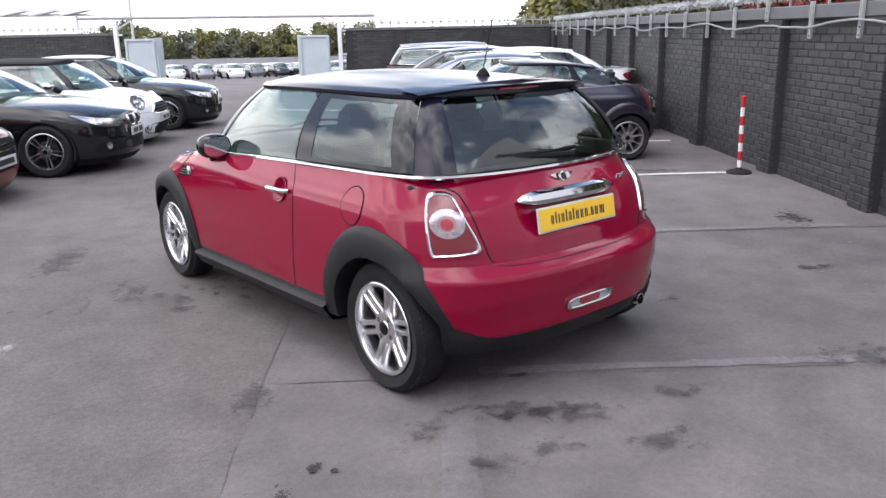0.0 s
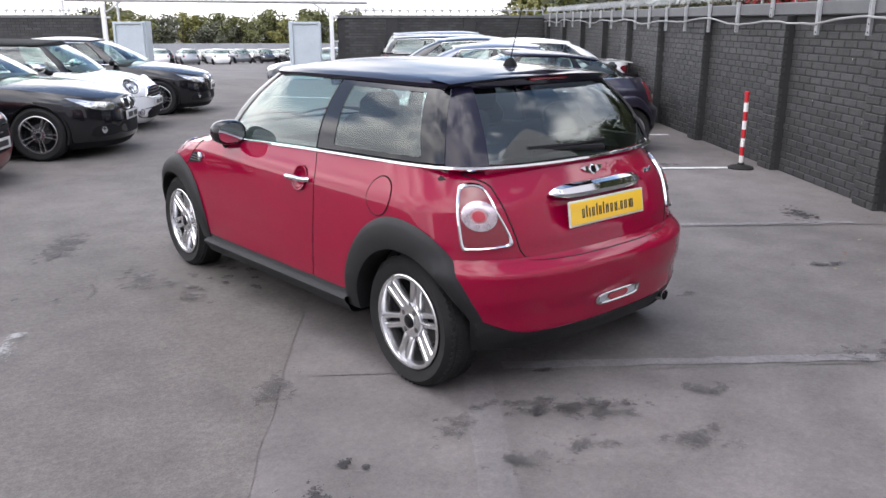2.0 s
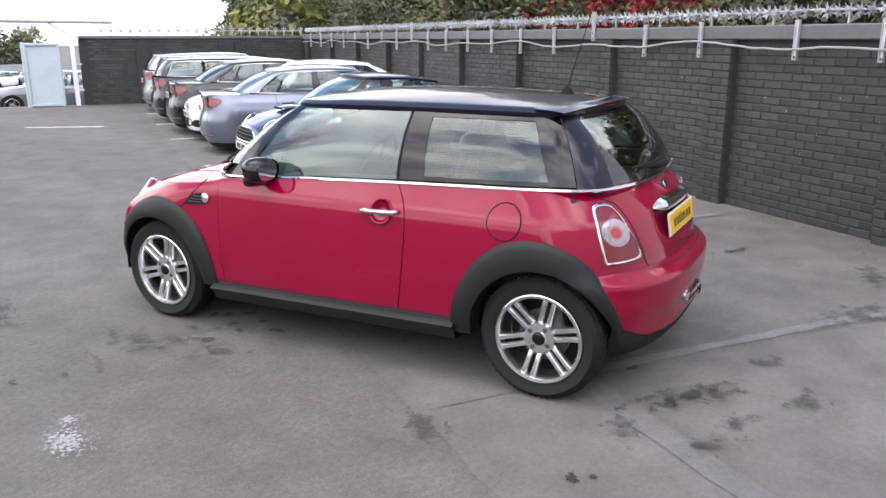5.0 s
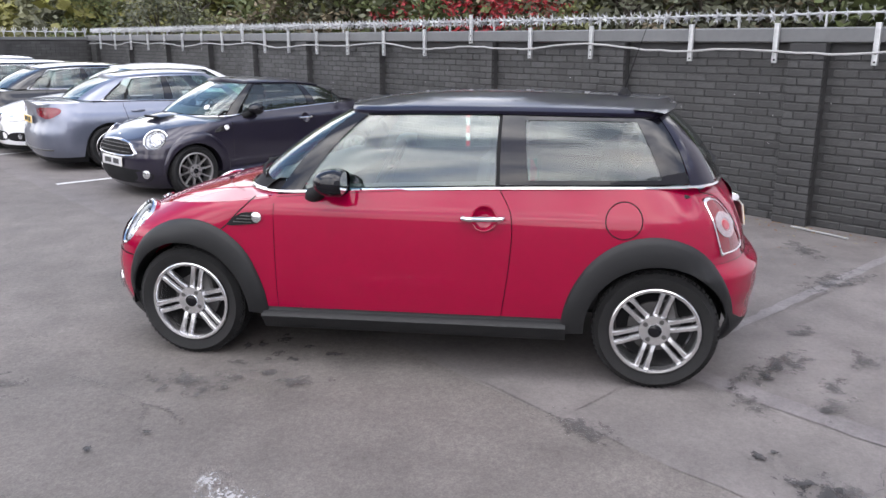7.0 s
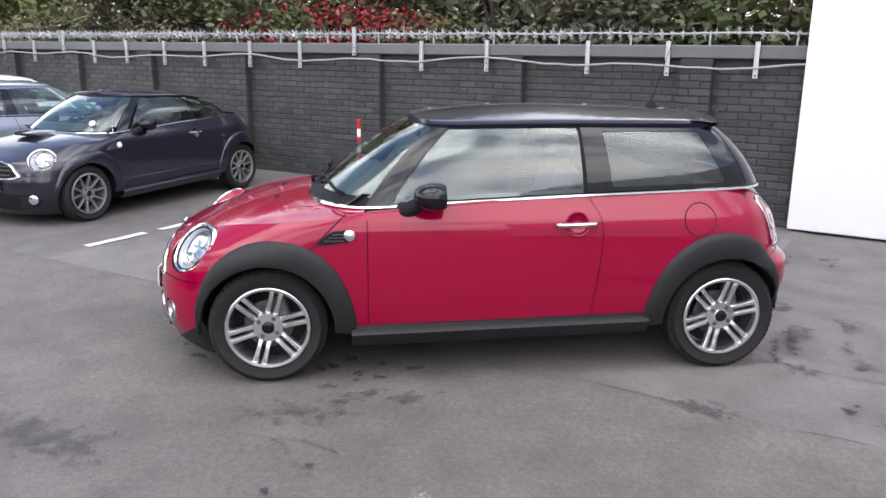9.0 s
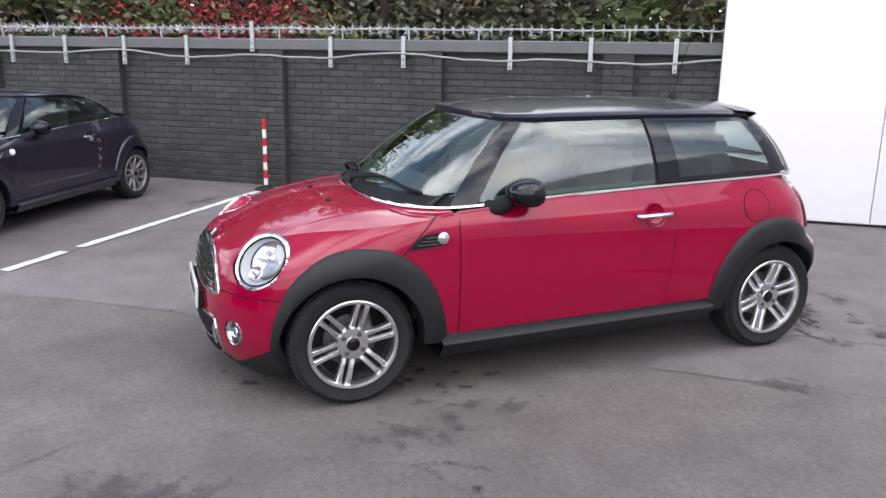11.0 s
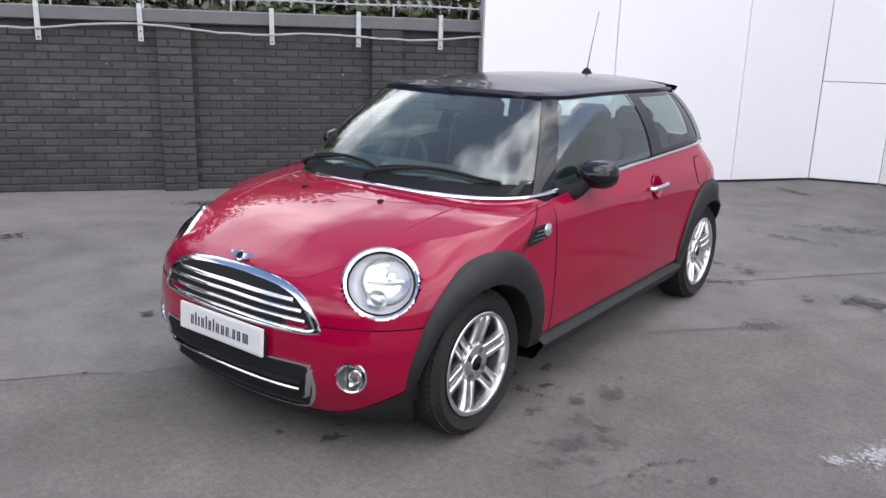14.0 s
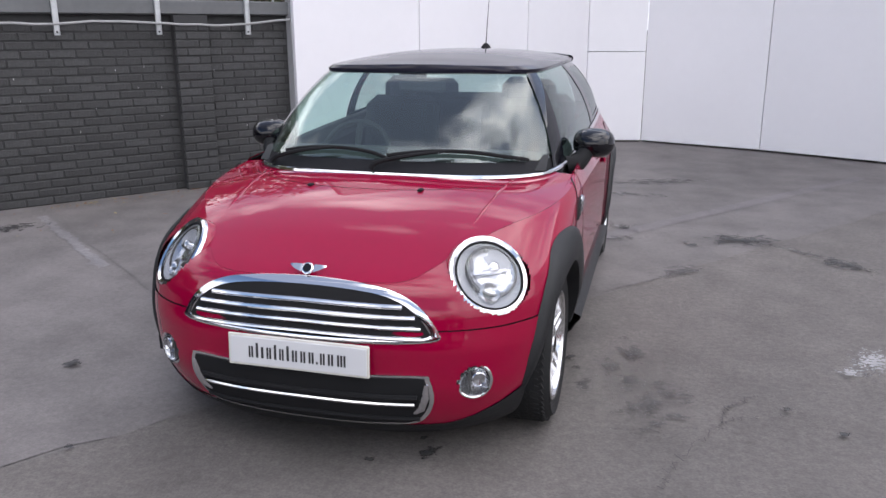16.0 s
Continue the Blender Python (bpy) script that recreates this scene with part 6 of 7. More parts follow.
def leaves(g, rng, centre, spread, count, size):
    for _ in range(count):
        d = Vector((rng.gauss(0, 1), rng.gauss(0, 1), rng.gauss(0, 1)))
        d = d.normalized() * (rng.random() ** 0.45)
        p = Vector(centre) + Vector((d.x * spread[0], d.y * spread[1], d.z * spread[2]))
        a = Vector((rng.gauss(0, 1), rng.gauss(0, 1), rng.gauss(0, 0.6))).normalized()
        b = a.orthogonal().normalized()
        b.rotate(Euler((rng.uniform(0, 6), rng.uniform(0, 6), 0)))
        b = (b - a * b.dot(a)).normalized()
        s = size * rng.uniform(0.6, 1.4)
        k = len(g.v)
        g.v += [tuple(p - a * s), tuple(p + b * s * 0.45 + a * s * 0.1), tuple(p + a * s), tuple(p - b * s * 0.45 + a * s * 0.1)]
        g.f.append((k, k + 1, k + 2, k + 3))


def plain_mesh(g, name, material):
    me = bpy.data.meshes.new(name)
    me.from_pydata(g.v, [], g.f)
    me.materials.append(material)
    return me


def tree(name, label, category, seed, height, width, material, count, size, clumps=26, low=0.15, group=""):
    """Tapered trunk, limbs, and a crown of many leaves in uneven clumps. Origin at the foot."""
    rng = random.Random(seed)
    t = thing(name, label, category, group)
    g = Geo()
    r0 = height * 0.022 + 0.03
    top = Vector((rng.uniform(-0.1, 0.1) * height, rng.uniform(-0.1, 0.1) * height, height * 0.8))
    stem = bend([(0, 0, -0.3), (top.x * 0.2, top.y * 0.3, height * 0.3), (top.x * 0.6, top.y * 0.5, height * 0.55), top], 12)
    g.tube(stem, [r0 * (1 - 0.8 * i / 11) for i in range(12)], 7)
    cent = []
    for k in range(clumps):
        z = height * (low + (0.98 - low) * (k + rng.random()) / clumps)
        prof = math.sin(math.pi * min(1, max(0.08, (z / height - low * 0.6) / (1.06 - low * 0.6)))) ** 0.6
        a = rng.uniform(0, 6.28)
        r = width / 2 * prof * rng.uniform(0.35, 0.95)
        c = Vector((r * math.cos(a), r * math.sin(a), z))
        cent.append((c, prof))
        base = stem[min(11, int(11 * min(1, z / height * 0.8)))]
        g.tube(bend([base, base.lerp(c, 0.5) + Vector((0, 0, 0.1 * height * rng.random())), c], 5), [r0 * 0.35, r0 * 0.3, r0 * 0.22, r0 * 0.14, r0 * 0.06], 5)
    part("trunk", g, BARK, t)
    crown = Geo()
    for c, prof in cent:
        w = width * rng.uniform(0.13, 0.24)
        leaves(crown, rng, c, (w, w, w * 0.75), int(count / clumps), size)
    part("crown", plain_mesh(crown, "crown", material), material, t)
    return t


# trees and bushes on the bank behind the wall
rng = random.Random(21)
proto = []
for k, (h, w, mi, n, sz, nm, lab) in enumerate((
    (5.2, 4.4, 0, 5200, 0.085, "tree", "leafy olive green tree behind the wall"), (4.6, 4.6, 1, 5200, 0.085, "tree", "dense dark green tree behind the wall"),
    (4.0, 4.2, 2, 4600, 0.08, "tree", "yellowing leafy tree behind the wall"), (3.4, 3.8, 4, 4200, 0.07, "bush", "grey-green bush behind the wall"), (3.2, 3.4, 3, 3600, 0.075, "bush", "brownish autumn bush behind the wall"),
    (2.9, 2.4, 5, 900, 0.055, "bush", "bush with bright red autumn leaves behind the wall"))):
    proto.append(tree(nm, lab, "tree" if nm == "tree" else "bush", 30 + k, h, w, LEAF[mi], n, sz, clumps=26 if k < 5 else 16, low=0.12 if k < 5 else 0.45, group="trees behind the wall"))
used = set()


def plant(k, s, n, scale, z=0.0, turn=0.0):
    p = on_wall(s, n, z)
    m = Matrix.Translation(p) @ Matrix.Rotation(turn, 4, "Z")
    if k not in used:
        used.add(k)
        ob = proto[k]
        ob.matrix_basis = m @ Matrix.Scale(scale, 4)
    else:
        ob = copy_thing(proto[k], m)
        ob.scale = (scale, scale, scale)
    return ob


for k, s, n, sc in ((0, 19.5, -3.6, 1.0), (1, 16.8, -4.2, 0.50), (2, 14.6, -3.4, 0.55), (1, 23.5, -3.0, 0.9), (2, 21.6, -4.4, 0.95), (3, 17.9, -2.2, 0.9), (4, 13.2, -2.3, 0.70), (1, 10.2, -4.0, 1.35), (0, 8.4, -3.2, 1.15), (4, 9.4, -2.0, 0.95), (3, 11.2, -2.2, 0.68), (2, 6.6, -4.2, 1.25),
                    (1, 4.6, -3.6, 1.25), (4, 7.2, -2.0, 0.9), (5, 5.3, -1.3, 0.80), (5, 4.0, -1.4, 0.84), (5, 2.9, -1.3, 0.82), (3, 2.4, -2.9, 1.0), (3, 0.6, -2.6, 0.95), (1, 0.8, -5.2, 1.2), (3, -1.0, -2.8, 0.9), (1, -2.6, -3.4, 1.15), (0, -4.4, -3.0, 1.1), (2, 2.6, -6.0, 1.3), (0, 26.0, -5.0, 1.0), (1, 29.0, -6.5, 1.1), (2, 32.5, -6.0, 1.15), (0, 36.0, -7.5, 1.3), (1, 40.5, -8.0, 1.3), (0, 46.0, -8.5, 1.4), (2, 52.0, -9.0, 1.4), (1, 58.0, -8.0, 1.4), (0, 66.0, -8.0, 1.5), (1, 5.8, -2.2, 0.8), (0, 1.5, -2.0, 0.65), (4, -3.2, -2.2, 0.85), (3, -0.2, -3.6, 1.1), (4, 0.2, -1.9, 0.8), (1, -0.8, -4.6, 1.2), (4, 3.4, -2.4, 0.9), (0, 3.6, -4.4, 1.15), (3, 4.9, -2.6, 0.95), (1, 9.4, -2.6, 0.75), (3, 8.0, -2.2, 0.85), (0, 15.4, -2.6, 0.42)):
    foot = on_wall(s, n)
    plant(k, s, n, sc, fall(foot.x, foot.y), rng.uniform(0, 6.28))

# the bank that they stand on
g = Geo()
rows = []
for i in range(31):
    s = -8 + 38 * i / 30
    rows.append([on_wall(s, -0.35, 0.5), on_wall(s, -1.2, 1.0 + 0.2 * math.sin(s)), on_wall(s, -3.0, 1.5 + 0.2 * math.sin(s * 0.7)), on_wall(s, -9.0, 2.4), on_wall(s, -10, -0.2)])
thing("bank", "overgrown earth bank behind the wall", "ground", kind="structure", geo=g.grid(rows), material=mat("undergrowth", (0.035, 0.040, 0.016), 0.95, vary=0.4, scale=3, bump=0.8, bump_scale=14))

# far tree line and fence past the far lot
far = [tree("tree", lab, "tree", 70 + k, h, w, LEAF[mi], 2600, 0.32, clumps=24, low=0.08, group="far trees") for k, (h, w, mi, lab) in enumerate(((9.0, 8.0, 6, "far leafy olive tree past the lot"), (7.5, 8.5, 0, "far dark olive tree past the lot"), (8.0, 7.0, 2, "far yellow-green tree past the lot"), (6.5, 7.5, 4, "far grey-green tree past the lot")))]


def far_at(s, n, dz=0.0):
    p = on_wall(s, n)
    return Vector((p.x, p.y, fall(p.x, p.y) + dz))


fresh = set()
for k in range(26):
    s, n = rng.uniform(138, 156), 13 + 1.9 * k + rng.uniform(-1, 1)
    j = rng.randrange(4)
    m = Matrix.Translation(far_at(s, n, -0.5)) @ Matrix.Rotation(rng.uniform(0, 6.28), 4, "Z")
    sc = rng.uniform(0.80, 1.12)
    if j in fresh:
        ob = copy_thing(far[j], m)
        ob.scale = (sc, sc, sc)
    else:
        fresh.add(j)
        far[j].matrix_basis = m @ Matrix.Scale(sc, 4)
# a thick belt of trees that runs on along the boundary past the gate
for k in range(26):
    s = 21.0 + 1.9 * k
    n = -4.6 - 0.10 * (s - 21.0) + rng.uniform(-0.8, 0.8) - 2.6 * (k % 2)
    j = (2, 0, 2, 0, 3, 2, 1)[k % 7]
    sc = rng.uniform(0.74, 0.92)
    ob = copy_thing(far[j], Matrix.Translation(far_at(s, n, -0.3)) @ Matrix.Rotation(rng.uniform(0, 6.28), 4, "Z"))
    ob.scale = (sc, sc, sc)
# a low grey hill on the horizon, distance haze mixed into its colour
hill_u, hill_n = WALL_U * 0.834 - WALL_N * 0.552, WALL_U * 0.552 + WALL_N * 0.834
rows = []
for i in range(33):
    t = i / 16 - 1
    h = 40 * math.cos(t * math.pi / 2) ** 1.2 + 2.5 * math.sin(i * 1.3) * (1 - t * t)
    rows.append([hill_u * (d + 30 * math.sin(i * 0.7)) + hill_n * (t * 260) + Vector((0, 0, z)) for d, z in ((560, -1.5), (620, h * 0.45), (690, h * 0.9), (740, h), (820, h * 0.6), (890, -1.5))])
thing("hill", "low hill on the horizon, haze painted into its grey", "hill", kind="structure", geo=Geo().grid(rows), material=mat("haze_tinted_hillside", (0.30, 0.30, 0.32), 0.95, vary=0.12, scale=0.02), smooth=60)
g = Geo()
for k in range(44):
    n = -60 + 4 * k
    g.box(far_at(124, n, 1.2), (3.96, 0.12, 2.4), FAR_R)
    g.box(far_at(123.9, n + 2, 1.25), (0.16, 0.2, 2.5), FAR_R)
thing("fence_far", "long grey boarded fence past the far lot", "fence", kind="structure", geo=g, material=FENCE, smooth=0)


# ---------------------------------------------------------------- other parked cars
PLUM = paint("dark_plum_paint", (0.020, 0.017, 0.030), 0.4, 0.3)
JET = paint("black_paint", (0.006, 0.006, 0.008), 0.1, 0.25)
SILVER_BLUE = paint("silver_blue_paint", (0.16, 0.175, 0.225), 0.65, 0.32)
SILVER = paint("silver_paint", (0.27, 0.28, 0.30), 0.65, 0.32)
CAR_WHITE = paint("white_car_paint", (0.72, 0.72, 0.74), 0.0, 0.4)
CAR_GREY = paint("grey_car_paint", (0.14, 0.15, 0.16), 0.5, 0.3)
DARK_RED = paint("dark_red_paint", (0.16, 0.01, 0.014), 0.3, 0.3)
SOFT_TOP = mat("black_soft_top", (0.014, 0.014, 0.015), 0.9, vary=0.15, scale=10, bump=0.3, bump_scale=300)


def heading(s, n, towards_wall, turn=0.0, size=1.0):
    """A place for a parked car: its nose along the wall's normal, or at the wall."""
    p = on_wall(s, n)
    h = -WALL_N if towards_wall else WALL_N
    a = math.atan2(h.y, h.x) - math.pi / 2
    return Matrix.Translation((p.x, p.y, fall(p.x, p.y))) @ Matrix.Rotation(a + radians(turn), 4, "Z") @ Matrix.Scale(size, 4)


def two_sides(name, g, material, parent, label=""):
    out = []
    for sx in (1, -1):
        b = Geo()
        b.v, b.f = [(sx * x, y, z) for x, y, z in g.v], list(g.f)
        out.append(part(name, b, material, parent, label, 40))
    return out


def mini_front(car, sh, body_paint, scoop=False):
    """Grille, lamps and plate of the small cars in the background."""
    nose = lambda x, z, o=0.0: Vector((x, sh.front(x, z) + o, z))
    top = rounded([(-0.46, 0.515), (-0.44, 0.60), (-0.33, 0.668), (0, 0.695), (0.33, 0.668), (0.44, 0.60), (0.46, 0.515), (0, 0.498)], 48)
    inn = [(x * 0.93, 0.595 + (z - 0.595) * 0.84) for x, z in top]
    gr = part("grille", rim_band(nose, top, inn, 0.02), CHROME, car, "chrome-framed grille")
    part("grille_mesh", patch(nose, inn, 0.006, rings=3), DARK, gr)
    for z in (0.55, 0.60, 0.64):
        part("grille_bar", Geo().tube([nose(-0.38 + 0.76 * i / 12, z, 0.012) for i in range(13)], 0.006, 5), DARK_ALLOY, gr)
    low = rounded([(-0.6, 0.34), (-0.6, 0.22), (-0.3, 0.18), (0, 0.175), (0.3, 0.18), (0.6, 0.22), (0.6, 0.34), (0, 0.36)], 48)
    part("lower_grille", patch(lambda x, z, o=0.0: nose(x, z, o + 0.006), low, 0.004, rings=3), DARK, car)
    for sx in (1, -1):
        lamp_round(car, LAMP_AT if sx > 0 else flip_x(LAMP_AT), LAMP_R, "round chrome-ringed headlight", body_paint)
        part("fog_lamp", Geo().lathe([(0.05, -0.01), (0.05, 0.012), (0.03, 0.018), (0.001, 0.02)], n=20), LAMP_BOWL, car, m=(lambda m: m if sx > 0 else flip_x(m))(aim((0.60, sh.front(0.60, 0.3) + 0.01, 0.3), (0.5, 0.86, 0))))
    pl = number_plate(car, aim((0, sh.yf(0.42) + 0.02, 0.43), (0, 1, 0.05)), PLATE_W, "white plate with dark bars")
    part("lettering_bar", Geo().box((0.009, -0.10, 0), (0.002, 0.18, 0.06), None), INK, pl)
    part("lettering_bar", Geo().box((0.009, 0.12, 0), (0.002, 0.15, 0.06), None), INK, pl)
    part("badge", Geo().lathe([(0.026, 0), (0.022, 0.007), (0.001, 0.007)], aim((0, 1.772, 0.738), (0, 0.75, 0.66)), n=16), CHROME, car)
    if scoop:
        sc = part("bonnet_scoop", Geo().grid([[(x, 1.36 - 0.05 * abs(x) * 4, 0.930 - 0.02 * (abs(x) / 0.2) ** 2), (x, 1.24, 0.955 - 0.03 * (abs(x) / 0.2) ** 2), (x, 1.08, 0.950 - 0.012 * (abs(x) / 0.2) ** 2)] for x in (i / 8 * 0.2 for i in range(-8, 9))]), body_paint, car)
        part("scoop_mouth", Geo().box((0, 1.352, 0.915), (0.34, 0.03, 0.028), None, 0.01), DARK, sc)


def build_coupe(m):
    car = thing("coupe_car", "dark plum small coupe with a low black roof", "car", "parked cars", m=m)
    sh = hatch_shape()
    cols, body, door = small_body(car, sh, PLUM, PLUM, [(LAMP_AT, LAMP_R * 0.95)])
    part("bonnet", holed(bonnet_cap(sh, cols, n=30, lift=0.001), [(LAMP_AT, LAMP_R * 0.95)]), PLUM, car)
    low = [(0, 1.03, 0.926), (0.30, 1.012, 0.925), (0.52, 0.94, 0.923), (0.645, 0.82, 0.922), (0.708, 0.68, 0.926), (0.742, 0.46, 0.946), (0.752, 0.1, 0.962), (0.75, -0.35, 0.985), (0.735, -0.8, 1.0), (0.68, -1.05, 1.008), (0.58, -1.20, 1.012), (0.4, -1.28, 1.012), (0.2, -1.31, 1.012), (0, -1.32, 1.012)]
    high = [(0, 0.36, 1.300), (0.22, 0.345, 1.300), (0.39, 0.31, 1.298), (0.485, 0.26, 1.296), (0.524, 0.19, 1.294), (0.542, 0.09, 1.293), (0.552, -0.08, 1.290), (0.548, -0.38, 1.280), (0.53, -0.62, 1.255), (0.50, -0.76, 1.235), (0.46, -0.85, 1.222), (0.34, -0.90, 1.22), (0.17, -0.92, 1.22), (0, -0.93, 1.22)]
    cabin = Cabin(low, high, 78)
    k = 1 / 13
    part("windscreen", cabin.slant(0, 0, 3.62 * k, 3.2 * k, 0, 0.03, 0.99, 20, 8).mirror(), GLASS, car, "raked windscreen")
    two_sides("a_pillar", cabin.slant(3.78 * k, 3.18 * k, 4.5 * k, 4.14 * k, 0.006), GLOSS_BLACK, car)
    two_sides("side_window", cabin.slant(4.75 * k, 4.25 * k, 7.3 * k, 7.2 * k, 0, 0.02, 0.98), TINTED, car)
    two_sides("b_pillar", cabin.slant(7.3 * k, 7.2 * k, 7.6 * k, 7.5 * k, 0.004), GLOSS_BLACK, car)
    two_sides("quarter_window", cabin.slant(7.6 * k, 7.5 * k, 9.6 * k, 9.3 * k, 0, 0.02, 0.98), TINTED, car)
    two_sides("c_pillar", cabin.slant(9.6 * k, 9.3 * k, 10.7 * k, 10.5 * k, 0.006), GLOSS_BLACK, car)
    part("rear_window", cabin.slant(10.7 * k, 10.5 * k, 1, 1, 0, 0.02, 0.98, 14, 6).mirror(), TINTED, car)
    part("roof", cabin.roof(curve([-0.95, -0.5, 0, 0.36], [0.012, 0.035, 0.045, 0.02]), 0.035, 0.014), NAVY, car, "low black helmet roof")
    part("boot_deck", Geo().grid([[(x, y, 1.012 - 0.03 * (abs(x) / 0.7) ** 3 - 0.03 * max(0, -1.3 - y) / 0.25) for x in (i / 8 * 0.70 * (1 - 0.25 * max(0, (-1.15 - y)) / 0.4) for i in range(-8, 9))] for y in (-0.95, -1.15, -1.3, -1.45, -1.54)]), PLUM, car)
    for sx in (1, -1):
        part("belt_trim", Geo().tube([Vector((sx * (p.x + (0.006 if p.x > 0.05 else 0)), p.y, p.z - 0.004)) for p in cabin.low[:62]], 0.009, 5), CHROME, car)
        door_mirror(car, sx, GLOSS_BLACK)
        side = lambda y, z, o=0.0: Vector((sx * (sh.half(y, z) + o), y, z))
        part("door_handle", Geo().tube([side(-0.28, 0.845, 0.012), side(-0.33, 0.845, 0.028), side(-0.44, 0.848, 0.028), side(-0.48, 0.848, 0.012)], 0.012, 6), CHROME, door[sx], "chrome door handle")
        vt = part("side_vent", patch(lambda y, z, o: side(y, z, o), rounded([(0.965, 0.757), (0.90, 0.815), (0.80, 0.826), (0.79, 0.78), (0.88, 0.760)], 24), 0.008, rings=2), CHROME, car, "bright side vent")
        part("repeater_lamp", Geo().lathe([(0.03, -0.004), (0.03, 0.010), (0.001, 0.016)], aim(side(0.802, 0.802, 0.006), (sx, 0.08, 0.06)), n=16), WHITE_GOODS, vt)
        lo = rounded([(55, 0.70), (40, 0.690), (30, 0.70), (34, 0.83), (40, 0.945), (50, 0.95), (55, 0.82)], 30)
        corner = lambda th, z, o=0.0: Vector((lambda p: (sx * (p[0] + o * math.sin(radians(th))), p[1] - o * math.cos(radians(th)), z))(sh.point(("r", th), z)))
        part("tail_light", patch(corner, lo, 0.008, rings=3), LAMP_RED, car, "red tail light")
    mini_front(car, sh, PLUM, True)
    part("tax_disc", Geo().lathe([(0.036, 0), (0.001, 0.001)], aim((-0.50, 0.86, 1.03), (-0.3, 0.6, 0.7)), n=16), WHITE_GOODS, car)
    interior(car)
    put_wheels(car, "five_star", 0.717, sh.wheels, 0.308, 0.225, 0.19)
    return car


build_coupe(heading(4.0, 2.56, False, 3.8, 0.92))


def build_cabriolet(m):
    car = thing("convertible_car", "white small convertible with a black cloth roof", "car", "parked cars", m=m)
    sh = hatch_shape()
    cols, body, door = small_body(car, sh, CAR_WHITE, CAR_WHITE, [(LAMP_AT, LAMP_R * 0.95)])
    part("bonnet", holed(bonnet_cap(sh, cols, n=30, lift=0.001), [(LAMP_AT, LAMP_R * 0.95)]), CAR_WHITE, car)
    for x in (-0.26, 0.26):
        part("bonnet_stripe", Geo().grid([[(x + d, y, sh.zc(y) - (sh.zc(y) - sh.zs(y)) * (abs(x + d) / 0.75) ** 2.6 + 0.004) for d in (-0.05, 0, 0.05)] for y in (0.95, 1.1, 1.25, 1.4, 1.55, 1.65)]), GLOSS_BLACK, car)
    cabin = Cabin(HATCH_LOW, HATCH_HIGH, 78)
    k = 1 / 13
    part("windscreen", cabin.slant(0, 0, 3.62 * k, 3.2 * k, 0, 0.03, 0.99, 20, 8).mirror(), GLASS, car, "windscreen")
    two_sides("a_pillar", cabin.slant(3.5 * k, 3.05 * k, 4.2 * k, 3.9 * k, 0.008), GLOSS_BLACK, car)
    two_sides("side_window", cabin.slant(4.2 * k, 3.9 * k, 7.0 * k, 6.96 * k, 0, 0.02, 0.96), GLASS, car)
    two_sides("roof_side", cabin.slant(7.0 * k, 6.96 * k, 1, 1, 0.012, 0, 1, 24, 6), SOFT_TOP, car)
    part("soft_roof", cabin.roof(curve([-1.3, -0.9, -0.2, 0.3, 0.5], [0.024, 0.040, 0.050, 0.034, 0.020]), 0.05, 0.02), SOFT_TOP, car, "black cloth roof")
    for sx in (1, -1):
        part("belt_trim", Geo().tube([Vector((sx * (p.x + 0.006), p.y, p.z - 0.004)) for p in cabin.low], 0.009, 5), CHROME, car)
        door_mirror(car, sx, CHROME)
    mini_front(car, sh, CAR_WHITE)
    interior(car)
    put_wheels(car, "five_star", 0.717, sh.wheels, 0.304, 0.21, 0.18)
    return car


build_cabriolet(heading(6.3, 9.8, True, 4, 0.95))


def saloon_shape(L=4.88, W=1.85, lift=0.0):
    f, r, a = L / 2 - 0.05, -L / 2 + 0.02, W / 2
    return Shape(
        a=[(0.12, a - 0.10), (0.22, a - 0.05), (0.35, a - 0.02), (0.50, a - 0.005), (0.66, a), (0.78, a - 0.012), (0.88, a - 0.045), (0.95, a - 0.085), (1.05, a - 0.13)],
        yf=[(0.12, f - 0.10), (0.22, f - 0.02), (0.40, f), (0.55, f - 0.012), (0.68, f - 0.04), (0.76, f - 0.10), (0.85, f - 0.3), (0.95, f - 0.6)],
        yr=[(0.12, r + 0.14), (0.25, r + 0.05), (0.42, r), (0.58, r + 0.01), (0.72, r + 0.055), (0.90, r + 0.06), (1.02, r + 0.05), (1.08, r + 0.07)],
        zs=[(0.5, 0.945 + lift), (0.9, 0.92 + lift), (1.4, 0.875 + lift), (1.8, 0.82 + lift), (2.1, 0.765 + lift), (2.3, 0.725 + lift), (f, 0.70 + lift)],
        zc=[(0.5, 1.01 + lift), (0.9, 0.995 + lift), (1.4, 0.955 + lift), (1.8, 0.90 + lift), (2.1, 0.83 + lift), (2.3, 0.765 + lift), (f, 0.705 + lift)],
        belt=[(-2.4, 1.02 + lift), (-1.0, 1.0 + lift), (0.0, 0.965 + lift), (0.7, 0.94 + lift), (1.0, 0.92 + lift)],
        wheels=(1.50, -1.44), arch=0.375, lf=0.95, lr=0.62, pf=2.5, pr=3.2, cowl=0.85, hub=0.335)


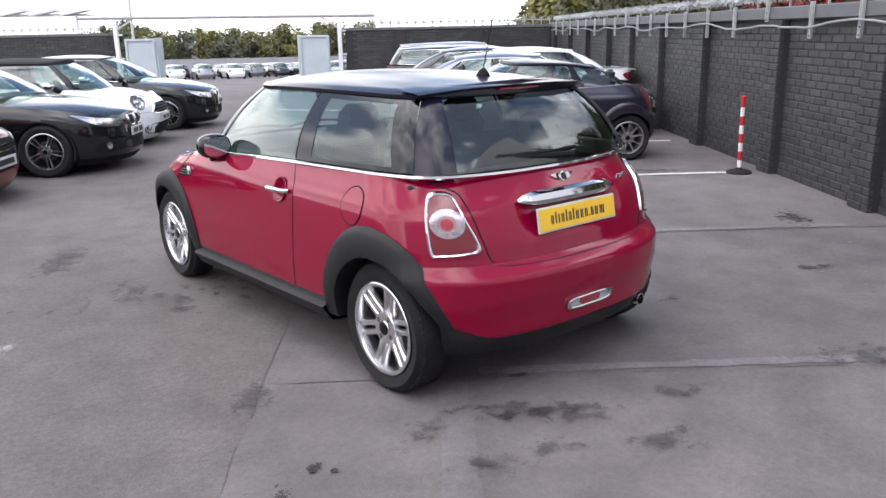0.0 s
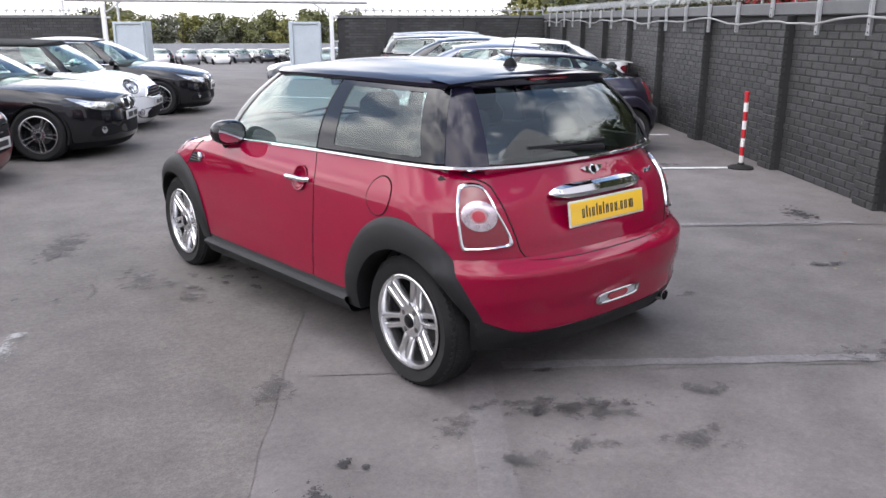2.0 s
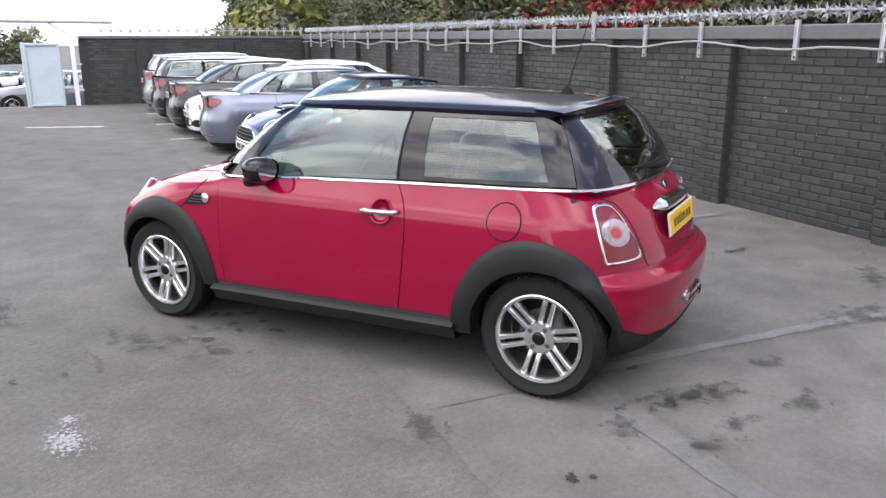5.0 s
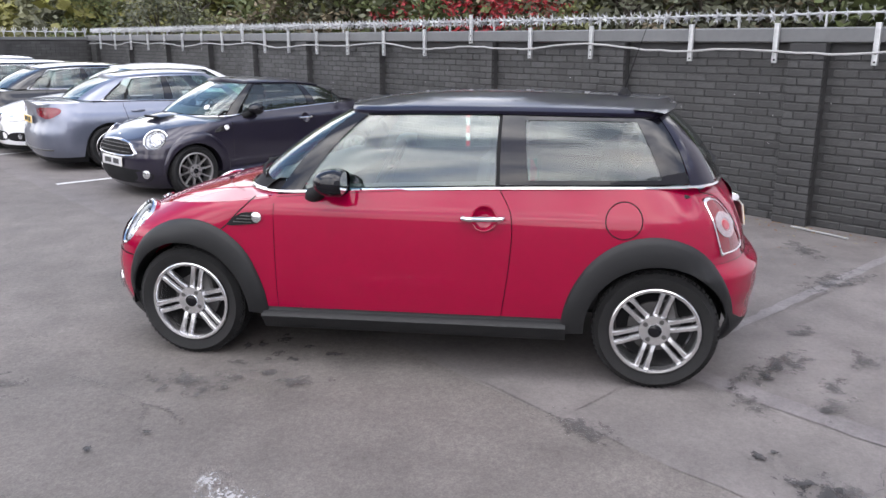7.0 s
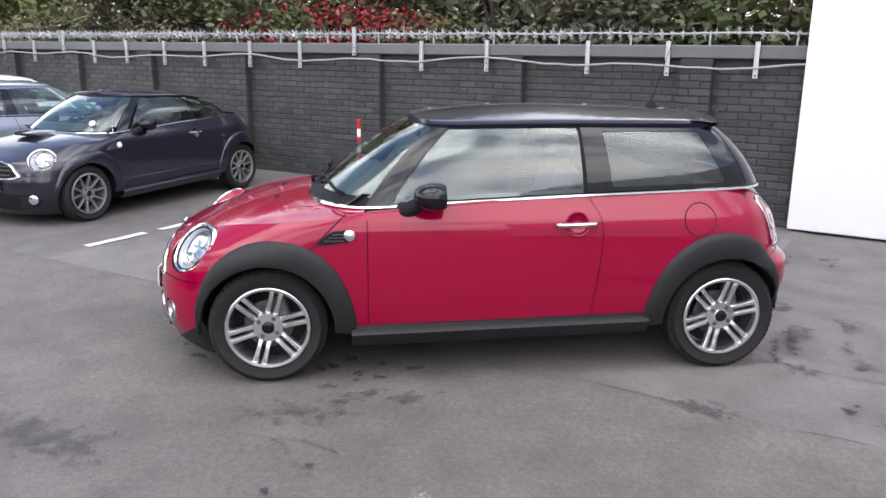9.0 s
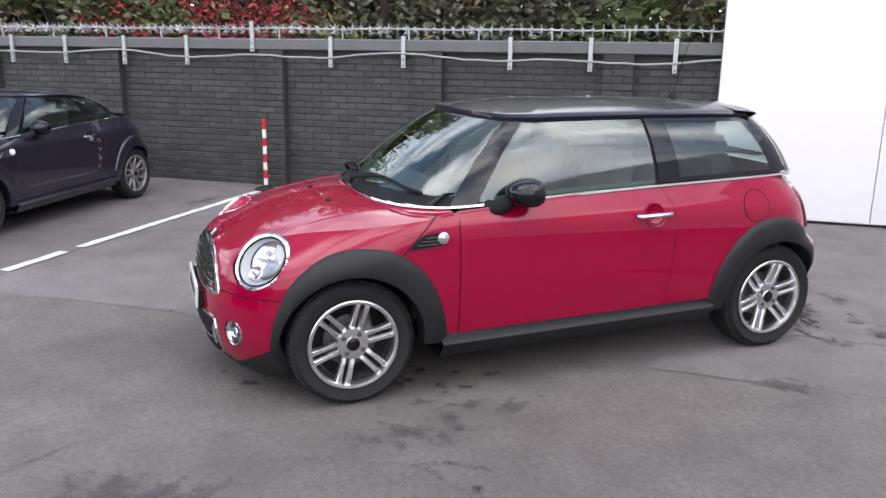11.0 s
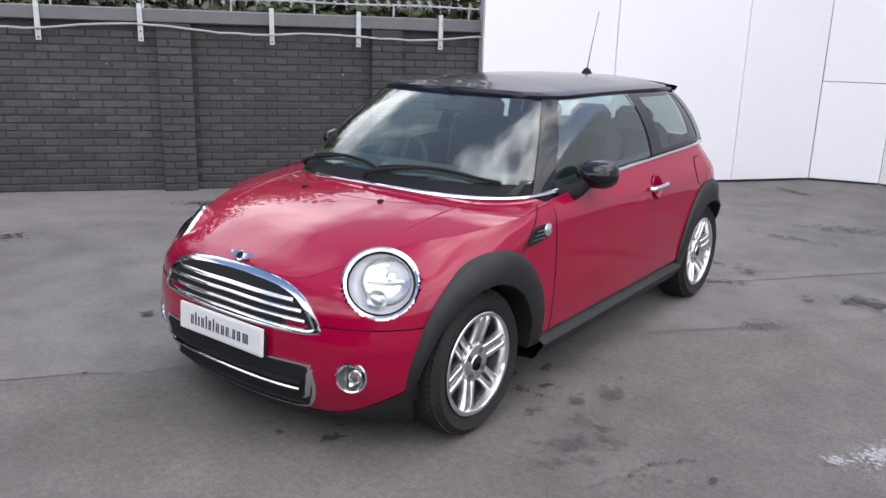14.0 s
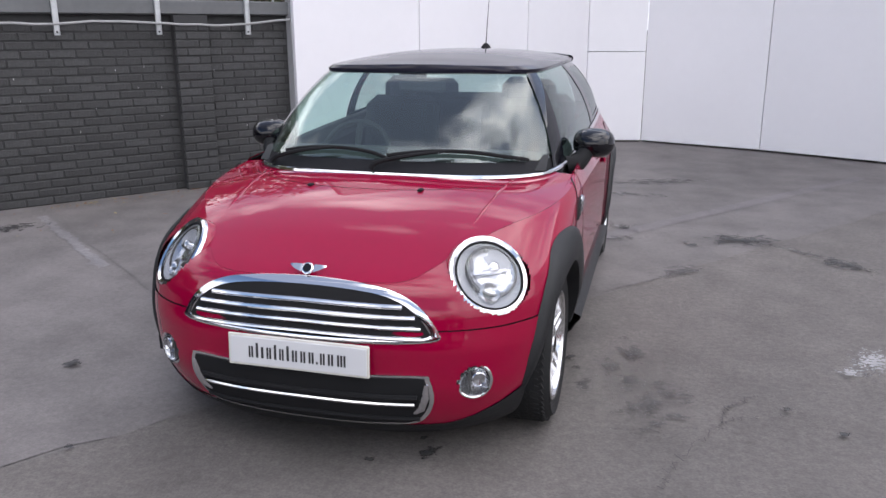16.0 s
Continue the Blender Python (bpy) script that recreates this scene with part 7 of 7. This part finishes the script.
def build_saloon(name, label, body_paint, m, estate=False, lift=0.0, alloy="five_pair", roof_paint=None):
    """A long saloon or estate with kidney-shaped grilles."""
    car = thing(name, label, "car", "parked cars", m=m)
    sh = saloon_shape(lift=lift)
    cols = sh.columns([0.62, 0.612, -0.44, -0.448, -1.20, -1.208], 30, 22, 26)
    top = sh.top
    part("body", shell(sh, cols, 0.215, top, 18), body_paint, car)
    part("bonnet", bonnet_cap(sh, cols, 2.4, 16, 0.001), body_paint, car)
    part("lower_skirt", shell(sh, cols, 0.13, lambda c: 0.235, 4, push=-0.008), DARK, car)
    z = lift
    low = [(0, 1.18, 1.005 + z), (0.32, 1.15, 1.0 + z), (0.60, 1.04, 0.985 + z), (0.735, 0.86, 0.965 + z), (0.79, 0.66, 0.955 + z), (0.815, 0.3, 0.965 + z), (0.82, -0.1, 0.98 + z), (0.815, -0.6, 0.998 + z), (0.80, -1.1, 1.01 + z), (0.74, -1.5, 1.02 + z), (0.64, -1.70, 1.03 + z), (0.45, -1.79, 1.035 + z), (0.2, -1.83, 1.035 + z), (0, -1.84, 1.035 + z)]
    high = [(0, 0.36, 1.39 + z), (0.22, 0.35, 1.39 + z), (0.42, 0.31, 1.388 + z), (0.53, 0.25, 1.385 + z), (0.575, 0.16, 1.386 + z), (0.60, 0.0, 1.392 + z), (0.61, -0.2, 1.396 + z), (0.605, -0.55, 1.394 + z), (0.585, -0.85, 1.38 + z), (0.555, -1.05, 1.362 + z), (0.50, -1.16, 1.35 + z), (0.36, -1.21, 1.348 + z), (0.18, -1.23, 1.348 + z), (0, -1.24, 1.348 + z)]
    if estate:
        low = low[:8] + [(0.81, -1.2, 1.015 + z), (0.79, -1.75, 1.03 + z), (0.72, -2.12, 1.04 + z), (0.5, -2.26, 1.04 + z), (0.25, -2.31, 1.04 + z), (0, -2.32, 1.04 + z)]
        high = high[:8] + [(0.60, -1.1, 1.40 + z), (0.585, -1.6, 1.39 + z), (0.55, -1.92, 1.375 + z), (0.4, -2.02, 1.37 + z), (0.2, -2.06, 1.37 + z), (0, -2.07, 1.37 + z)]
    cabin = Cabin(low, high, 78)
    k = 1 / 13
    part("windscreen", cabin.slant(0, 0, 3.4 * k, 3.1 * k, 0, 0.03, 0.99, 20, 8).mirror(), GLASS, car, "windscreen")
    two_sides("a_pillar", cabin.slant(3.35 * k, 3.05 * k, 4.2 * k, 4.0 * k, 0.008), body_paint, car)
    two_sides("side_window", cabin.slant(4.3 * k, 4.1 * k, 6.6 * k, 6.7 * k, 0.0, 0.02, 0.93), TINTED, car)
    two_sides("b_pillar", cabin.slant(6.6 * k, 6.7 * k, 6.9 * k, 6.95 * k, 0.004), GLOSS_BLACK, car)
    two_sides("side_window", cabin.slant(6.9 * k, 6.95 * k, 8.1 * k, 8.3 * k, 0.0, 0.02, 0.93), TINTED, car)
    end_lo, end_hi = (9.9, 10.0) if estate else (9.0, 8.9)
    two_sides("rear_side_window", cabin.slant(8.2 * k, 8.4 * k, end_lo * k - 0.01, end_hi * k - 0.01, 0.0, 0.03, 0.90), TINTED, car)
    two_sides("c_pillar", cabin.slant(end_lo * k, end_hi * k, 10.8 * k, 10.6 * k, 0.008), body_paint, car)
    two_sides("cant_rail", cabin.slant(4.0 * k, 4.0 * k, 10.0 * k, 10.0 * k, 0.006, 0.91, 1.0, 24, 2), body_paint, car)
    part("rear_window", cabin.slant(10.8 * k, 10.6 * k, 1, 1, 0, 0.02, 0.98, 14, 6).mirror(), TINTED, car)
    part("roof", cabin.roof(curve([-2.1, -1.2, -0.4, 0.1, 0.36], [0.03, 0.04, 0.055, 0.045, 0.02]), 0.022, 0.008), roof_paint or body_paint, car)
    for sx in (1, -1):
        pts = [Vector((sx * (cabin.at(u, 0.02).x + 0.008), cabin.at(u, 0.02).y, cabin.at(u, 0.02).z)) for u in [(4.1 + (end_lo - 4.1) * i / 24) * k for i in range(25)]]
        pts += [Vector((sx * (cabin.at(u, 0.925).x + 0.008), cabin.at(u, 0.925).y, cabin.at(u, 0.925).z)) for u in [(end_hi - (end_hi - 4.2) * i / 24) * k for i in range(25)]]
        part("window_trim", Geo().tube(pts, 0.007, 5), CHROME, car, "bright window trim")
        side = lambda y, zz, o=0.0: Vector((sx * (sh.half(y, zz) + o), y, zz))
        for y in (-0.25, -1.0):
            part("door_handle", Geo().tube([side(y + 0.1, 0.87 + z, 0.008), side(y + 0.06, 0.87 + z, 0.03), side(y - 0.06, 0.872 + z, 0.03), side(y - 0.1, 0.872 + z, 0.008)], 0.014, 6), body_paint, car)
        for y in (0.66, -0.44, -1.18):
            part("door_seam", Geo().tube([side(y - 0.02 * math.sin(i), 0.30 + (sh.belt(y) - 0.31) * i / 8, 0.0) for i in range(9)], 0.004, 4), DARK, car)
        mx = Geo().ball((sx * 0.99, 0.72, 1.03 + z), (0.12, 0.06, 0.075), 14).tube([(sx * 0.83, 0.76, 0.95 + z), (sx * 0.93, 0.73, 0.99 + z)], 0.03, 6)
        part("door_mirror", mx, body_paint, car)
        for y in sh.wheels:
            well = Geo().lathe([(0.372, -0.3), (0.372, 0.0), (0.352, 0.0)], Matrix.Translation((0.90, y, 0.335)), n=24, a0=-20, a1=200).lathe([(0.37, -0.3), (0.001, -0.3)], Matrix.Translation((0.90, y, 0.335)), n=24)
            if sx < 0:
                well.v = [(-x, b, c) for x, b, c in well.v]
            part("wheel_well", well, DARK, car, smooth=0)
        # lamps
        fr = lambda th, zz, o=0.0: Vector((lambda p: (sx * (p[0] + o * math.sin(radians(th))), p[1] + o * math.cos(radians(th)), zz))(sh.point(("f", th), zz)))
        hl = rounded([(26, 0.60 + z), (24, 0.685 + z), (40, 0.715 + z), (56, 0.765 + z), (62, 0.77 + z), (56, 0.70 + z), (45, 0.625 + z)], 36)
        lamp = part("headlight", patch(fr, hl, 0.006, rings=3), LAMP_BOWL, car, "slim clear headlight")
        for th in (36, 46):
            part("ring_lamp", rim_band(lambda a, b, o=0.0: fr(a, b, o + 0.008), oval(th, 0.67 + z, 4.4, 0.036, 20), oval(th, 0.67 + z, 3.2, 0.026, 20), 0.006), CHROME, lamp)
        part("lens", patch(fr, hl, 0.020, rings=3), LENS, lamp)
        bk = lambda th, zz, o=0.0: Vector((lambda p: (sx * (p[0] + o * math.sin(radians(th))), p[1] - o * math.cos(radians(th)), zz))(sh.point(("r", th), zz)))
        tl = rounded([(22, 0.84 + z), (20, 0.93 + z), (40, 0.96 + z), (62, 0.95 + z), (66, 0.90 + z), (55, 0.83 + z), (38, 0.79 + z)] if not estate else [(26, 0.80 + z), (26, 0.96 + z), (40, 1.0 + z), (56, 0.99 + z), (58, 0.86 + z), (45, 0.80 + z)], 32)
        part("tail_light", patch(bk, tl, 0.008, rings=3), LAMP_RED, car, "red tail light")
        nose_at = lambda x, zz, o=0.0: Vector((sx * x, sh.front(x, zz) + o, zz))
        kd = oval(0.125, 0.645 + z, 0.098, 0.075, 28, 3.2)
        ki = oval(0.125, 0.645 + z, 0.082, 0.060, 28, 3.2)
        gr = part("grille", rim_band(nose_at, kd, ki, 0.02), CHROME, car, "chrome kidney-shaped grille")
        part("grille_mesh", patch(nose_at, ki, 0.006, rings=2), DARK, gr)
        part("side_intake", patch(nose_at, rounded([(0.42, 0.30), (0.46, 0.40), (0.68, 0.42), (0.74, 0.34), (0.70, 0.28)], 24), 0.004, rings=2), DARK, car)
        part("fog_lamp", Geo().lathe([(0.045, -0.004), (0.045, 0.014), (0.001, 0.018)], n=16), LAMP_BOWL, car, m=(lambda mm: mm if sx > 0 else flip_x(mm))(aim((0.64, sh.front(0.64, 0.36) + 0.006, 0.36), (0.45, 0.9, 0))))
    nz = lambda x, zz, o=0.0: Vector((x, sh.front(x, zz) + o, zz))
    part("lower_intake", patch(nz, rounded([(-0.38, 0.30), (-0.36, 0.42), (0, 0.43), (0.36, 0.42), (0.38, 0.30), (0, 0.27)], 32), 0.004, rings=2), DARK, car)
    pl = number_plate(car, aim((0, sh.yf(0.50) + 0.012, 0.50), (0, 1, 0)), PLATE_W, "white plate with dark bars")
    for y, w in ((-0.10, 0.19), (0.12, 0.15)):
        part("lettering_bar", Geo().box((0.009, y, 0), (0.002, w, 0.065), None), INK, pl)
    pl = number_plate(car, aim((0, sh.yr(0.72) - 0.03, 0.76 + z), (0, -1, 0.05)), PLATE_Y, "yellow plate with dark bars")
    for y, w in ((-0.10, 0.19), (0.12, 0.15)):
        part("lettering_bar", Geo().box((0.009, y, 0), (0.002, w, 0.065), None), INK, pl)
    part("bumper_trim", Geo().tube([Vector((x, sh.back(x, 0.33) - 0.006, 0.33)) for x in (i / 10 * 0.78 for i in range(-10, 11))], 0.014, 6), DARK_ALLOY, car)
    if not estate:
        part("boot_lid", Geo().grid([[(x * (1 - 0.14 * t), -1.62 - 0.76 * t, 1.035 + z - 0.02 * (abs(x) / 0.78) ** 3 - 0.012 * t) for x in (i / 8 * 0.79 for i in range(-8, 9))] for t in (0, 0.25, 0.5, 0.75, 0.95, 1.0)]), body_paint, car)
    part("underbody", Geo().box((0, 0, 0.25), (1.5, 3.9, 0.14)), DARK, car, smooth=0)
    part("cabin_floor", Geo().box((0, -0.3, 0.62), (1.5, 2.9, 0.3)), TRIM, car, smooth=0)
    for sx in (-1, 1):
        for y in (0.0, -0.85):
            st = part("seat", Geo().box((sx * 0.38, y - 0.2, 0.95 + z), (0.48, 0.14, 0.62), Matrix.Rotation(0.22, 4, "X"), 0.06), SEAT, car)
            part("headrest", Geo().box((sx * 0.38, y - 0.29, 1.27 + z), (0.26, 0.1, 0.16), None, 0.04), SEAT, st)
    part("dashboard", Geo().box((0, 0.75, 0.93 + z), (1.42, 0.5, 0.14), None, 0.05), TRIM, car)
    put_wheels(car, alloy, 0.80, sh.wheels, 0.335, 0.235, 0.22)
    return car


build_saloon("saloon_car", "black executive saloon with silver twin-spoke wheels", JET, heading(3.92, 9.92, True, 2, 0.95))
build_saloon("saloon_car", "black executive saloon parked near the gateway", JET, heading(8.6, 9.86, True, 5, 0.91))
build_saloon("saloon_car", "pale blue-silver saloon parked nose to the wall", SILVER_BLUE, heading(6.5, 2.30, True, -4, 0.875))
build_saloon("saloon_car", "black saloon parked nose to the wall", JET, heading(9.6, 2.42, True, 0, 0.90))
build_saloon("estate_car", "black estate car parked nose to the wall", JET, heading(11.9, 2.5, True, 0, 0.90), estate=True, lift=0.0)
build_saloon("estate_car", "tall silver estate car parked nose to the wall", SILVER, heading(14.5, 2.5, True, 0, 0.90), estate=True, lift=0.05)
build_saloon("saloon_car", "white car parked nose outwards", CAR_WHITE, heading(8.2, 2.28, False, 0, 0.90))
build_saloon("saloon_car", "grey saloon standing outside the gateway", CAR_GREY, heading(21.0, 6.6, False, 0, 0.84))


def build_red_hatch(m):
    car = thing("hatchback_car", "dark red hatchback with a wide black grille", "car", "parked cars", m=m)
    sh = hatch_shape()
    cols, body, door = small_body(car, sh, DARK_RED, DARK_RED)
    part("bonnet", bonnet_cap(sh, cols, n=20, lift=0.001), DARK_RED, car)
    cabin = Cabin(HATCH_LOW, HATCH_HIGH, 52)
    k = 1 / 13
    part("windscreen", cabin.slant(0, 0, 3.5 * k, 3.1 * k, 0, 0.03, 0.99).mirror(), GLASS, car)
    two_sides("a_pillar", cabin.slant(3.5 * k, 3.05 * k, 4.4 * k, 4.1 * k, 0.006), DARK_RED, car)
    two_sides("side_window", cabin.slant(4.4 * k, 4.1 * k, 10.5 * k, 10.3 * k, 0), TINTED, car)
    part("rear_window", cabin.slant(10.5 * k, 10.3 * k, 1, 1).mirror(), TINTED, car)
    part("roof", cabin.roof(curve([-1.3, 0, 0.5], [0.03, 0.05, 0.02]), 0.03, 0.01), DARK_RED, car)
    nose = lambda x, z, o=0.0: Vector((x, sh.front(x, z) + o, z))
    part("grille", patch(nose, rounded([(-0.45, 0.52), (-0.42, 0.64), (0, 0.66), (0.42, 0.64), (0.45, 0.52), (0.36, 0.36), (0, 0.32), (-0.36, 0.36)], 40), 0.006, rings=3), DARK, car, "wide black grille")
    for z in (0.46, 0.53, 0.60):
        part("grille_bar", Geo().tube([nose(-0.4 + 0.8 * i / 12, z, 0.014) for i in range(13)], 0.008, 5), CHROME, car)
    for sx in (1, -1):
        fr = lambda th, zz, o=0.0: Vector((lambda p: (sx * (p[0] + o * math.sin(radians(th))), p[1] + o * math.cos(radians(th)), zz))(sh.point(("f", th), zz)))
        part("headlight", patch(fr, rounded([(30, 0.60), (32, 0.68), (50, 0.74), (58, 0.74), (50, 0.64)], 24), 0.008, rings=2), LAMP_BOWL, car)
    pl = number_plate(car, aim((0, sh.yf(0.42) + 0.02, 0.42), (0, 1, 0)), PLATE_W, "white plate with dark bars")
    part("lettering_bar", Geo().box((0.009, 0, 0), (0.002, 0.4, 0.06), None), INK, pl)
    interior(car)
    put_wheels(car, "five_pair", 0.717, sh.wheels, 0.304, 0.21, 0.18)


build_red_hatch(heading(1.7, 10.1, True, 2, 0.97))

# ---------------------------------------------------------------- far lot


def build_far_car(body_paint, label):
    car = thing("far_car", label, "car", "cars in the far lot")
    sh = hatch_shape()
    cols = sh.columns([], 12, 10, 14)
    part("body", shell(sh, cols, 0.2, sh.top, 8), body_paint, car)
    part("bonnet", bonnet_cap(sh, cols, 2.6, 8), body_paint, car)
    cabin = Cabin(HATCH_LOW, HATCH_HIGH, 26)
    k = 1 / 13
    part("windscreen", cabin.slant(0, 0, 3.5 * k, 3.1 * k, 0, 0, 1, 6, 4).mirror(), TINTED, car)
    two_sides("side_glass", cabin.slant(4.2 * k, 4.0 * k, 10 * k, 10 * k, 0, 0, 1, 8, 4), TINTED, car)
    two_sides("pillar", cabin.slant(3.5 * k, 3.1 * k, 4.2 * k, 4.0 * k, 0.01, 0, 1, 2, 4), body_paint, car)
    part("rear_window", cabin.slant(10 * k, 10 * k, 1, 1, 0, 0, 1, 6, 4).mirror(), TINTED, car)
    part("roof", cabin.roof(curve([-1.3, 0, 0.5], [0.03, 0.05, 0.02]), 0.05, 0.01, 6), body_paint, car)
    for sx in (-1, 1):
        part("headlight", Geo().ball((sx * 0.58, 1.63, 0.68), (0.13, 0.06, 0.10), 10), LAMP_BOWL, car)
        part("tail_light", Geo().ball((sx * 0.62, -1.62, 0.8), (0.08, 0.04, 0.12), 8), LAMP_RED, car)
        for y in sh.wheels:
            part("wheel", Geo().lathe([(0.30, -0.08), (0.30, 0.08), (0.2, 0.09), (0.19, 0.06), (0.001, 0.06)], Matrix.Translation((sx * 0.74, y, 0.3)), n=16), RUBBER, car)
    part("underbody", Geo().box((0, 0, 0.3), (1.3, 3.2, 0.2)), DARK, car, smooth=0)
    return car


far_cars = [build_far_car(p, lab) for p, lab in ((CAR_WHITE, "small white car in the far lot"), (JET, "small black car in the far lot"), (SILVER, "small silver car in the far lot"), (DARK_RED, "small red car in the far lot"), (CAR_GREY, "small grey car in the far lot"))]
taken = set()
rng = random.Random(77)
k = 0
ORDER = [1, 3, 3, 0, 1, 1, 2, 4, 0, 0, 0, 2, 0, 0, 4, 0, 2, 1, 0, 4]
for row, (s, step) in enumerate(((70.0, 2.7), (77.0, 2.6), (86.0, 2.6), (95.0, 2.6), (104.0, 2.6))):
    for i in range(15):
        n = 36.0 - i * step + row * 2.4 + rng.uniform(-0.15, 0.15) if row else 29.0 - i * step
        if row == 0 and i > 3:
            continue
        p = far_at(s + rng.uniform(-0.3, 0.3), n)
        j = ORDER[(k * 3 + row) % len(ORDER)]
        k += 1
        h = -WALL_U if (row + i // 4) % 2 else WALL_U
        a = math.atan2(h.y, h.x) - math.pi / 2 + rng.uniform(-0.04, 0.04) + radians(25)
        m = Matrix.Translation(p) @ Matrix.Rotation(a, 4, "Z")
        if j in taken:
            copy_thing(far_cars[j], m)
        else:
            taken.add(j)
            far_cars[j].matrix_basis = m


# ---------------------------------------------------------------- bricks of the wall
def lay_bricks():
    places = brick_places(-3.3, WALL_END, WALL_H, PILLARS)
    near = [b for b in places if -2.5 < b[1] < 0.75]
    near.sort(key=lambda b: abs(b[1] + 0.9))
    near = near[:296]
    chosen = set(near)
    sizes = {}
    r2 = random.Random(2)
    for length, s, out, z in near:
        key = round(length, 2)
        if key not in sizes:
            sizes[key] = brick_mesh(length)
        m = Matrix.Translation(on_wall(s, out - 0.019 + r2.uniform(-0.002, 0.002), z)) @ WALL_R
        part("brick", sizes[key], None, wall_east, m=m)
    g = Geo()
    for length, s, out, z in places:
        if (length, s, out, z) in chosen:
            continue
        c = on_wall(s, out - 0.019 + r2.uniform(-0.002, 0.002), z)
        if s < 9:
            g.box(c, (length - 0.011, 0.05, 0.0645), WALL_R, 0.006)
        else:
            g.box(c, (length - 0.012, 0.05, 0.063), WALL_R)
    me = bpy.data.meshes.new("brick_facing")
    me.from_pydata(g.v, [], g.f)
    me.materials.append(BRICK)
    tagged(part("brick_facing", me, BRICK, wall_east), kind="stuff")


lay_bricks()
